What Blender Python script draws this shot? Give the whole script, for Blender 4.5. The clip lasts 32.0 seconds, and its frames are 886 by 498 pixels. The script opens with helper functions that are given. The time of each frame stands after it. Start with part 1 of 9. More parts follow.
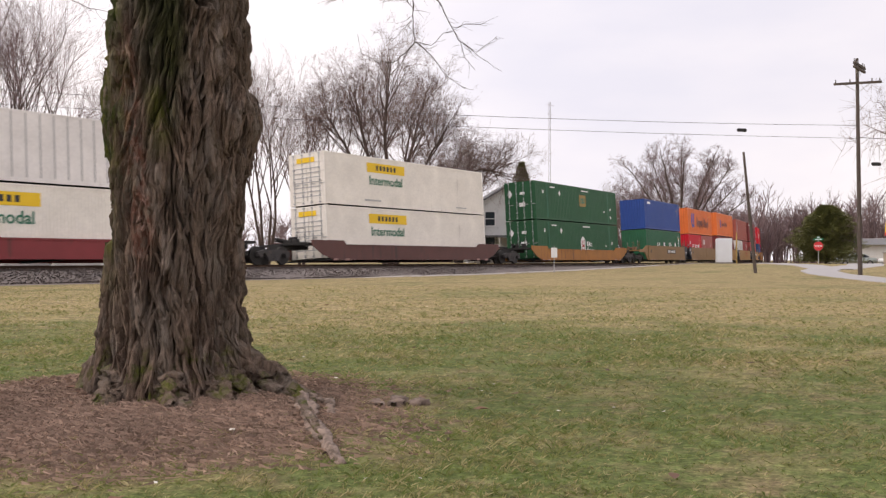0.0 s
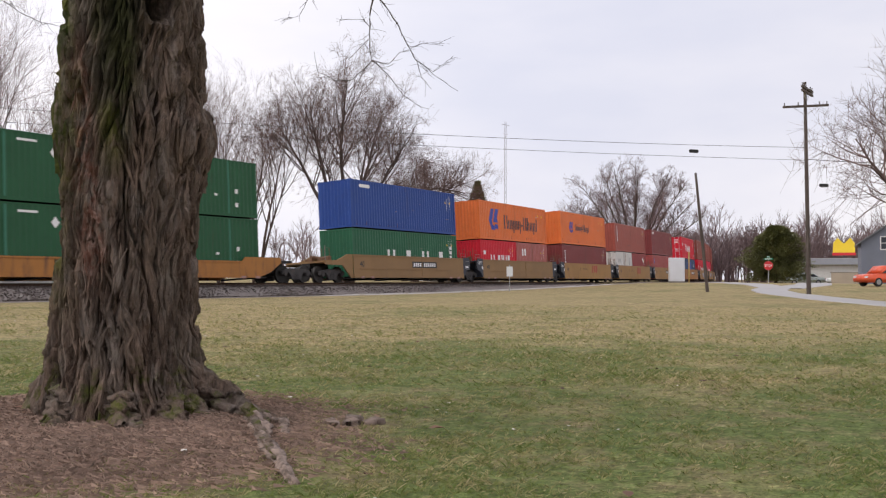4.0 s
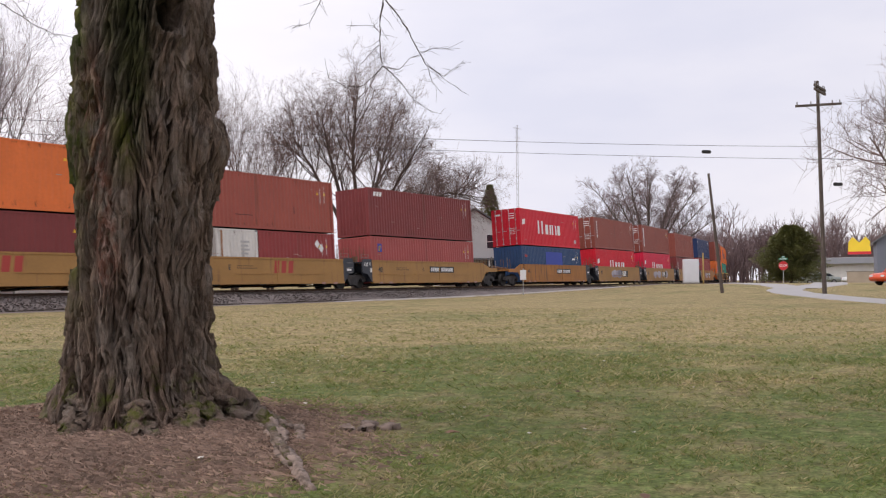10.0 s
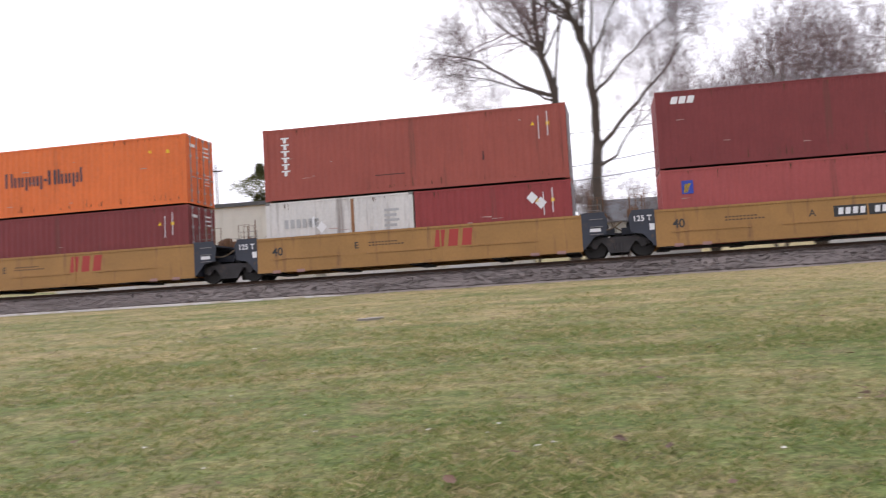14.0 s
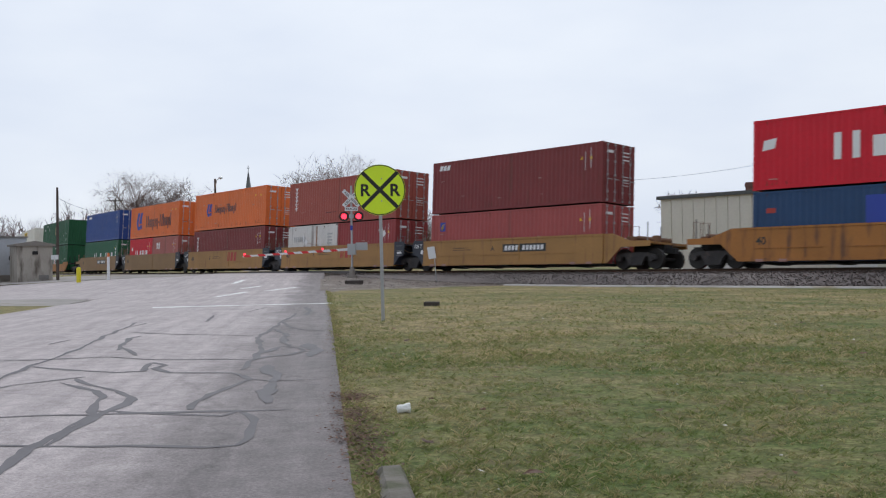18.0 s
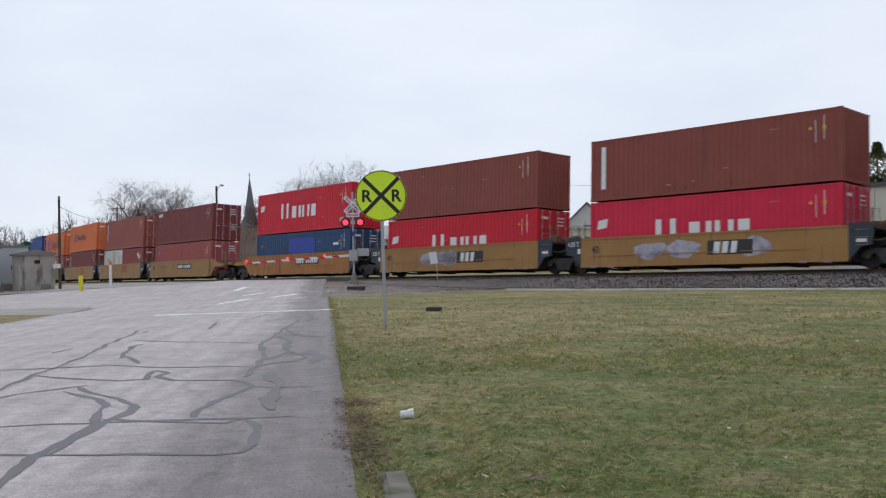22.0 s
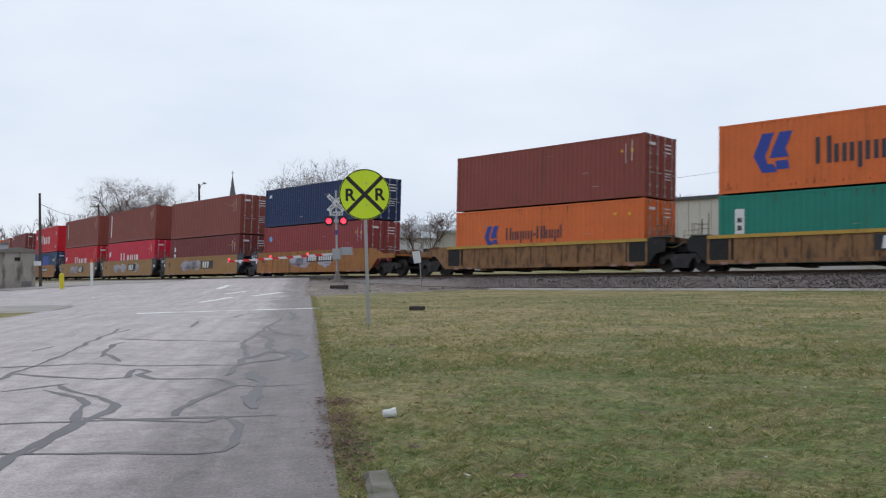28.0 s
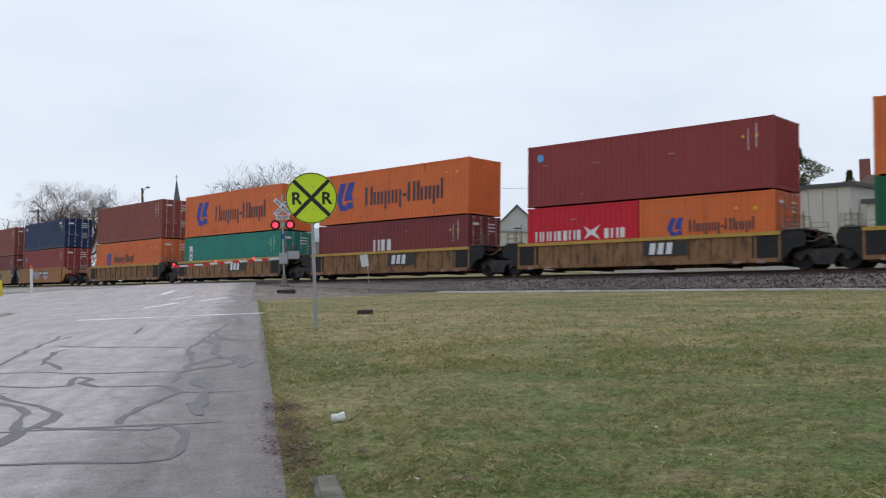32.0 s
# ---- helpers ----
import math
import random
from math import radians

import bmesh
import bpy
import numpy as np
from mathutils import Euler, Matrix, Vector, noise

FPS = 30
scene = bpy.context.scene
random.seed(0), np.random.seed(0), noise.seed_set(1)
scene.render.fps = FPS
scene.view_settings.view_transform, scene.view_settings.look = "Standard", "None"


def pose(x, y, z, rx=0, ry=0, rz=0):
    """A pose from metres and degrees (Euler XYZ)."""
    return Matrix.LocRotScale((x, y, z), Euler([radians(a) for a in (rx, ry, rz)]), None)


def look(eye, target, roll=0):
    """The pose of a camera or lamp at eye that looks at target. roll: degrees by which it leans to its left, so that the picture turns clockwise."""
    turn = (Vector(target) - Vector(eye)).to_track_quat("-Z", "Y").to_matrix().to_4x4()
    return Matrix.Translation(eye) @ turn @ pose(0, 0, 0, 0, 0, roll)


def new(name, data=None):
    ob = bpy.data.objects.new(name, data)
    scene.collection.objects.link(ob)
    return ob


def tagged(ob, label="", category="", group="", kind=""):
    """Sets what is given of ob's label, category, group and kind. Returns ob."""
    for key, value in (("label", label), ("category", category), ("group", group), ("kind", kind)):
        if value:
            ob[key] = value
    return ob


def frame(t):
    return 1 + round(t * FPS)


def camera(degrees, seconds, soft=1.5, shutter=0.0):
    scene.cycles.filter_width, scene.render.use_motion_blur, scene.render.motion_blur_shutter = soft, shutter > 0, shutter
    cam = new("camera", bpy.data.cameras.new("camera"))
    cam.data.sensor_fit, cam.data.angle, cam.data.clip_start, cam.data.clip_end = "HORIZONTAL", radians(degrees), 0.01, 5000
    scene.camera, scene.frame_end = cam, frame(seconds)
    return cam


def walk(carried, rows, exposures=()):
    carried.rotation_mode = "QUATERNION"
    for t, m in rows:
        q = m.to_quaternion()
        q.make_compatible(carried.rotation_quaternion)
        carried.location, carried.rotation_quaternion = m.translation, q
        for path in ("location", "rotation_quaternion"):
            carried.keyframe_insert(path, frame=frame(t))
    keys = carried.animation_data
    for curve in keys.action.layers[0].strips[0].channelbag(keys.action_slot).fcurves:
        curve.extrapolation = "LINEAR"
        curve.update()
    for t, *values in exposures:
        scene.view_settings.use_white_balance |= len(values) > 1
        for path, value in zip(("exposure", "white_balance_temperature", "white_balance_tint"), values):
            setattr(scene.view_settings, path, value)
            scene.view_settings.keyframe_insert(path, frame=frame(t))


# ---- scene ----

# ---- camera: hand-held on one spot, turning ----
EYE = (0.0, 0.0, 1.0)
TURNS = [  # seconds, heading to the right of +y, tilt up, roll (degrees)
    (0, 50.60, 0.63, 0.05), (0.5, 51.46, 1.74, 0.16), (1, 51.60, 2.16, 0.10), (1.5, 51.15, 2.22, -0.24), (2, 51.09, 2.14, -0.67),
    (2.5, 51.79, 1.97, -0.76), (3, 52.76, 1.87, -0.32), (3.5, 53.26, 1.79, -0.23), (4, 53.23, 1.74, 0.18), (4.5, 52.83, 1.70, 0.38),
    (6.5, 52.16, 1.95, 0.05), (7, 52.09, 1.93, 0.17), (7.5, 52.07, 1.84, 0.31), (8, 52.01, 1.78, 0.23), (8.5, 51.93, 1.77, 0.35),
    (9, 51.90, 1.94, -0.68), (9.5, 52.20, 2.00, -1.27), (10, 52.45, 2.01, -0.58), (10.5, 48.78, 2.10, -0.40), (11, 38.14, 2.22, 0.53),
    (11.5, 27.62, 2.07, -1.20), (12, 18.73, 1.82, 0.55), (12.5, 10.60, 1.35, 0.40), (13, 5.34, 1.09, -0.75), (13.5, 1.46, 0.91, -1.18),
    (14, -9.88, 0.80, -3.86), (14.5, -19.17, 0.10, -1.53), (15, -28.73, -0.33, -0.79), (15.5, -38.00, -0.42, -0.31), (17.5, -44.48, 0.88, -0.70),
    (18, -44.68, 1.05, -0.78), (18.5, -44.66, 1.21, -1.05), (19, -45.64, 1.33, -0.82), (19.5, -45.69, 1.25, -1.01), (20, -44.45, 1.17, -0.87),
    (20.5, -43.89, 1.57, -0.99), (21, -44.58, 1.70, -1.65), (21.5, -45.07, 1.48, -1.36), (22, -44.78, 1.36, -1.31), (22.5, -44.09, 1.24, -1.29),
    (23, -43.86, 1.15, -1.61), (23.5, -43.64, 1.10, -1.65), (24, -43.56, 0.97, -1.75), (24.5, -43.59, 1.02, -1.77), (25, -43.59, 1.19, -1.88),
    (25.5, -43.49, 1.32, -1.92), (27.5, -43.49, 1.36, -1.73), (28, -43.79, 1.29, -1.06), (28.5, -43.95, 1.30, -1.04), (29, -43.94, 1.19, -1.08),
    (29.5, -43.65, 1.10, -1.00), (30, -42.76, 1.01, -1.36), (30.5, -41.80, 1.08, -1.40), (31, -41.20, 1.36, -1.02), (31.5, -40.90, 1.43, -1.10),
    (32, -40.67, 1.41, -1.54),
]


# the eye sways to the left while the body turns
SWAY = {10.5: 0.02, 11: 0.115, 11.5: 0.18, 12: 0.238, 12.5: 0.27, 13: 0.25, 13.5: 0.18, 14: 0.09, 14.5: 0.03}


def aim(t, yaw, tilt, roll):
    d = SWAY.get(t, 0.0)
    a = radians(yaw)
    x, y, z = EYE[0] - d * math.cos(a), EYE[1] + d * math.sin(a), EYE[2]
    a, b = a + d / 38.0, radians(tilt)
    return look((x, y, z), (x + math.sin(a) * math.cos(b), y + math.cos(a) * math.cos(b), z + math.sin(b)), roll)


cam = camera(49.53, 32.0, soft=1.2, shutter=0.3)
walk(cam, [(t, aim(t, a, b, c)) for t, a, b, c in TURNS], exposures=[(0, 0.2, 7150, 16), (0.8, 0.06, 6950, 14), (2.0, 0.08, 6800, 13), (4.5, 0.06, 6700, 13), (10.3, 0.06, 6720, 15), (11.8, 0.62, 6650, 16), (13.4, 0.52, 6550, 15), (14.0, 0.42, 6500, 15), (15.5, 0.14, 6350, 12), (17.5, -0.38, 6120, 6), (32, -0.38, 6050, 5)])

# ---- world and sun: a bright overcast sky ----
world = bpy.data.worlds.new("overcast")
scene.world = world
world.use_nodes = True
wn, wl = world.node_tree.nodes, world.node_tree.links
sky = wn.new("ShaderNodeTexSky")
sky.sky_type, sky.sun_disc, sky.sun_elevation, sky.sun_rotation = "NISHITA", False, radians(48), radians(310)
sky.air_density, sky.dust_density = 1.0, 3.0
wcoord, wmap, wnoise, wramp = (wn.new(k) for k in ("ShaderNodeTexCoord", "ShaderNodeMapping", "ShaderNodeTexNoise", "ShaderNodeValToRGB"))
wmap.inputs["Scale"].default_value = (1.0, 1.0, 3.2)
wnoise.inputs["Scale"].default_value, wnoise.inputs["Detail"].default_value = 1.6, 6
wramp.color_ramp.elements[0].position, wramp.color_ramp.elements[0].color = 0.32, (0.70, 0.735, 0.86, 1)
wramp.color_ramp.elements[1].position, wramp.color_ramp.elements[1].color = 0.66, (0.93, 0.93, 0.98, 1)
wmix, wsky = wn.new("ShaderNodeMix"), wn.new("ShaderNodeMix")
for k in (wmix, wsky):
    k.data_type = "RGBA"
wsky.blend_type, wsky.inputs[0].default_value = "MULTIPLY", 1.0
wsky.inputs[7].default_value = (0.1, 0.1, 0.1, 1)
wmix.inputs[0].default_value = 0.94
wl.new(wcoord.outputs["Generated"], wmap.inputs["Vector"])
wl.new(wmap.outputs[0], wnoise.inputs["Vector"])
wl.new(wnoise.outputs["Fac"], wramp.inputs["Fac"])
wl.new(sky.outputs[0], wsky.inputs[6])
wl.new(wsky.outputs[2], wmix.inputs[6])
wl.new(wramp.outputs["Color"], wmix.inputs[7])
wl.new(wmix.outputs[2], wn["Background"].inputs["Color"])
# the cloud is thinner, and so brighter, on the sun's side
wdot, wgain = wn.new("ShaderNodeVectorMath"), wn.new("ShaderNodeMapRange")
wdot.operation, wdot.inputs[1].default_value = "DOT_PRODUCT", (-0.70, 0.55, 0.45)
wgain.inputs["From Min"].default_value, wgain.inputs["From Max"].default_value = -1.0, 1.0
wgain.inputs["To Min"].default_value, wgain.inputs["To Max"].default_value = 0.92, 1.28
wl.new(wcoord.outputs["Generated"], wdot.inputs[0])
wl.new(wdot.outputs["Value"], wgain.inputs["Value"])
wl.new(wgain.outputs[0], wn["Background"].inputs["Strength"])

sun = new("sun", bpy.data.lights.new("sun", "SUN"))
sun.data.energy, sun.data.angle, sun.data.color = 1.5, radians(40), (1.0, 0.97, 0.93)
sun.matrix_basis = look((-46, 38, 66), (0, 0, 0))

# ---- helpers for materials and meshes ----
MATS = {}


def mat(name, col, rough=0.6, metal=0.0, var=0.18, scale=1.5, fine=25.0, bump=0.15, second=None, amount=0.5, stretch=(1, 1, 1), island=0.0, piece=0.0, spec=0.5, emit=0.0, coord="Object"):
    """A two-scale noise material. second: another colour (rust, dirt, moss) in patches; amount: how far it spreads; stretch: of its pattern;
    island, piece: variation of brightness from loose part to loose part, or object to object."""
    if name in MATS:
        return MATS[name]
    m = bpy.data.materials.new(name)
    m.use_nodes = True
    n, l = m.node_tree.nodes, m.node_tree.links
    p = n["Principled BSDF"]
    p.inputs["Metallic"].default_value, p.inputs["Specular IOR Level"].default_value = metal, spec
    tc = n.new("ShaderNodeTexCoord")

    def noise_node(sc, detail, vec):
        k = n.new("ShaderNodeTexNoise")
        k.inputs["Scale"].default_value, k.inputs["Detail"].default_value = sc, detail
        l.new(vec, k.inputs["Vector"])
        return k.outputs["Fac"]

    def math_node(op, a, b):
        k = n.new("ShaderNodeMath")
        k.operation = op
        for i, v in enumerate((a, b)):
            if isinstance(v, (int, float)):
                k.inputs[i].default_value = v
            else:
                l.new(v, k.inputs[i])
        return k.outputs[0]

    def mix_node(kind, f, a, b):
        k = n.new("ShaderNodeMix")
        k.data_type, k.blend_type = "RGBA", kind
        for i, v in ((0, f), (6, a), (7, b)):
            if isinstance(v, (int, float)):
                k.inputs[i].default_value = v
            elif isinstance(v, tuple):
                k.inputs[i].default_value = (*v[:3], 1)
            else:
                l.new(v, k.inputs[i])
        return k.outputs[2]

    big, small = noise_node(scale, 5, tc.outputs[coord]), noise_node(fine, 6, tc.outputs[coord])
    f = math_node("ADD", math_node("MULTIPLY", big, 1.2), math_node("MULTIPLY", small, 0.8))
    value = math_node("ADD", math_node("MULTIPLY", f, 2 * var), 1 - 2 * var)
    if island:
        geo = n.new("ShaderNodeNewGeometry")
        value = math_node("MULTIPLY", value, math_node("ADD", math_node("MULTIPLY", geo.outputs["Random Per Island"], 2 * island), 1 - island))
    if piece:
        info = n.new("ShaderNodeObjectInfo")
        value = math_node("MULTIPLY", value, math_node("ADD", math_node("MULTIPLY", info.outputs["Random"], 2 * piece), 1 - piece))
    colour = col
    if second is not None:
        mp = n.new("ShaderNodeMapping")
        mp.inputs["Scale"].default_value = stretch
        l.new(tc.outputs[coord], mp.inputs["Vector"])
        ramp = n.new("ShaderNodeValToRGB")
        ramp.color_ramp.elements[0].position, ramp.color_ramp.elements[1].position = 0.70 - 0.35 * amount, 0.86 - 0.3 * amount
        l.new(noise_node(scale * 1.7, 8, mp.outputs[0]), ramp.inputs["Fac"])
        colour = mix_node("MIX", ramp.outputs["Color"], tuple(col), tuple(second))
    grey = n.new("ShaderNodeCombineColor")
    for i in range(3):
        l.new(value, grey.inputs[i])
    final = mix_node("MULTIPLY", 1.0, colour, grey.outputs[0])
    l.new(final, p.inputs["Base Color"])
    l.new(math_node("ADD", math_node("MULTIPLY", small, 0.25), rough - 0.12), p.inputs["Roughness"])
    if emit:
        p.inputs["Emission Color"].default_value, p.inputs["Emission Strength"].default_value = (*col, 1), emit
    if bump:
        b = n.new("ShaderNodeBump")
        b.inputs["Strength"].default_value, b.inputs["Distance"].default_value = bump, 0.02
        l.new(f, b.inputs["Height"])
        l.new(b.outputs[0], p.inputs["Normal"])
    MATS[name] = m
    return m


def box(bm, x0, x1, y0, y1, z0, z1):
    v = [bm.verts.new((x, y, z)) for z in (z0, z1) for y in (y0, y1) for x in (x0, x1)]
    for q in ((0, 2, 3, 1), (4, 5, 7, 6), (0, 1, 5, 4), (2, 6, 7, 3), (0, 4, 6, 2), (1, 3, 7, 5)):
        bm.faces.new([v[i] for i in q])
    return v


def tube(bm, points, radii, n=6, cap=True):
    """A tapered tube through points."""
    rings = []
    pts = [Vector(p) for p in points]
    for i, p in enumerate(pts):
        d = (pts[min(i + 1, len(pts) - 1)] - pts[max(i - 1, 0)]).normalized()
        side = d.cross(Vector((0, 0, 1)))
        side = side.normalized() if side.length > 1e-3 else Vector((1, 0, 0))
        up = side.cross(d)
        rings.append([bm.verts.new(p + (side * math.cos(a) + up * math.sin(a)) * radii[i]) for a in (2 * math.pi * k / n for k in range(n))])
    for a, b in zip(rings, rings[1:]):
        for k in range(n):
            bm.faces.new((a[k], a[(k + 1) % n], b[(k + 1) % n], b[k]))
    if cap:
        bm.faces.new(rings[0][::-1])
        bm.faces.new(rings[-1])


def rod(bm, a, b, r, n=6):
    tube(bm, (a, b), (r, r), n)


def prism(bm, poly, y0, y1):
    """A polygon in x, z carried from y0 to y1."""
    a, b = [bm.verts.new((x, y0, z)) for x, z in poly], [bm.verts.new((x, y1, z)) for x, z in poly]
    k = len(poly)
    bm.faces.new(a)
    bm.faces.new(b[::-1])
    for i in range(k):
        bm.faces.new((a[i], b[i], b[(i + 1) % k], a[(i + 1) % k]))


def plate(bm, poly, y):
    """A flat polygon in x, z facing -y."""
    bm.faces.new([bm.verts.new((x, y, z)) for x, z in poly])


def mesh_of(bm, name, normals=True, smooth=False):
    if normals:
        bmesh.ops.recalc_face_normals(bm, faces=bm.faces)
    me = bpy.data.meshes.new(name)
    bm.to_mesh(me)
    bm.free()
    if smooth:
        me.shade_smooth()
    return me


CACHE = {}


def shared(key, build, **kw):
    """One mesh for all alike parts."""
    if key not in CACHE:
        bm = bmesh.new()
        build(bm)
        CACHE[key] = mesh_of(bm, key.split("|")[0], **kw)
    return CACHE[key]


def part(name, data, material, parent=None, label="", m=None, **kw):
    """Links a bmesh or a mesh as one object, with its own material in the slot."""
    me = mesh_of(data, name, **kw) if isinstance(data, bmesh.types.BMesh) else data
    if not me.materials:
        me.materials.append(None)
    ob = new(name, me)
    ob.material_slots[0].link = "OBJECT"
    ob.material_slots[0].material = material
    ob.parent = parent
    if m is not None:
        ob.matrix_basis = m
    if label:
        ob["label"] = label
    return ob


def thing(name, label, category, m=None, group="", kind=""):
    ob = new(name)
    ob.empty_display_size = 0.1
    if m is not None:
        ob.matrix_basis = m
    return tagged(ob, label, category, group, kind)


def lettering(name, text, size, material, parent, m, bold=0.0):
    cu = bpy.data.curves.new(name, "FONT")
    cu.body, cu.size, cu.offset = text, size, bold
    cu.align_x = "CENTER"
    cu.materials.append(material)
    ob = new(name, cu)
    ob.parent, ob.matrix_basis = parent, m
    return ob


FACE = Matrix.Rotation(math.pi / 2, 4, "X")  # lays writing on a face that looks to -y

# ---- the line of the track: an arc that bends away from the lawn, canted ----
NEAR, RADIUS, CANT, RAIL, GRADE = 37.74, 509.68, 3.27, 0.706, -0.00054
CENTRE = NEAR + RADIUS


def track(s):
    a = s / RADIUS
    return RADIUS * math.sin(a), CENTRE - RADIUS * math.cos(a), RAIL + GRADE * s, a


def track_pose(s, h=0.0):
    x, y, z, a = track(s)
    return pose(x, y, z, -CANT, 0, math.degrees(a)) @ Matrix.Translation((0, 0, h))


def smooth(a, b, v):
    t = min(max((v - a) / (b - a), 0.0), 1.0)
    return t * t * (3 - 2 * t)


def aside(x, y):
    """Metres from the track's middle, positive on the lawn's side."""
    return math.hypot(x, y - CENTRE) - RADIUS


def ground_z(x, y, bumps=True):
    q = aside(x, y)
    z = 0.08 * (1 - smooth(18, 34, q)) + 0.62 * smooth(38, 100, x) * (1 - 0.35 * smooth(25, 60, q)) + 0.6 * smooth(26, 52, -x) * (1 - smooth(10, 28, q))
    z += 0.25 * smooth(0, -12, q) - 0.42 * smooth(88, 112, x)
    r = math.hypot(x - TREE[0], y - TREE[1])
    return z + 0.10 * (1 - smooth(0.4, 2.2, r)) + (0.012 * noise.noise((x * 0.35, y * 0.35, 0)) if bumps else 0)


TREE = (3.94, 5.72)


def sheet(name, us, vs, place):
    """A grid mesh: place(u, v) gives each point."""
    verts = [place(u, v) for v in vs for u in us]
    k = len(us)
    faces = [(j * k + i, j * k + i + 1, (j + 1) * k + i + 1, (j + 1) * k + i) for j in range(len(vs) - 1) for i in range(k - 1)]
    me = bpy.data.meshes.new(name)
    me.from_pydata(verts, [], faces)
    me.shade_smooth()
    return me


def steps(*spans):
    """Rows of values: (start, end, step) spans joined."""
    out = []
    for a, b, d in spans:
        k = max(1, round((b - a) / d))
        out += [a + (b - a) * i / k for i in range(k)]
    return out + [spans[-1][1]]


# ---- the road over the crossing ----
ROAD = Vector((-0.787, 0.617, 0))
SIDE = Vector((-0.617, -0.787, 0))  # to the left of who drives to the crossing
EDGE = Vector((-9.96, 8.05, 0))


def road_spot(s, lat):
    p = EDGE + ROAD * s + SIDE * lat
    return p.x, p.y


def road_z(x, y):
    q = aside(x, y)
    z = ground_z(x, y, False) + 0.012
    return z + (RAIL + 0.015 - z) * (1 - smooth(3.2, 9.0, abs(q)))


def road_wide(s):
    return 7.7 + 24 * (1 - smooth(-10, 8, s)) + 20 * smooth(20, 27, s) * (1 - smooth(38, 43, s))


def corner(s):
    """How far the kerb swings to the left behind the street corner."""
    return 12 * (1 - smooth(-14.5, -10.3, s)) ** 2


def on_road(x, y):
    d = Vector((x, y, 0)) - EDGE
    s, lat = d.dot(ROAD), d.dot(SIDE)
    flare = corner(s)
    return lat > flare + 0.05 and lat < road_wide(s) and -30 < s < 80


def road_point(s, f):
    wide = road_wide(s)
    flare = corner(s)
    lat = flare + (wide - flare) * f
    if f == 0:
        lat += 0.10 * noise.noise((s * 0.9, 0, 4)) + 0.06 * noise.noise((s * 3.1, 0, 8))
    x, y = road_spot(s, lat)
    return x, y, road_z(x, y) - (0.2 if f in (0, 1) else 0)



def under_road(x, y):
    """The soil is dug out below the asphalt."""
    d = Vector((x, y, 0)) - EDGE
    s, lat = d.dot(ROAD), d.dot(SIDE)
    return -24 < s < 48 and corner(s) + 0.5 < lat < road_wide(s) - 0.5


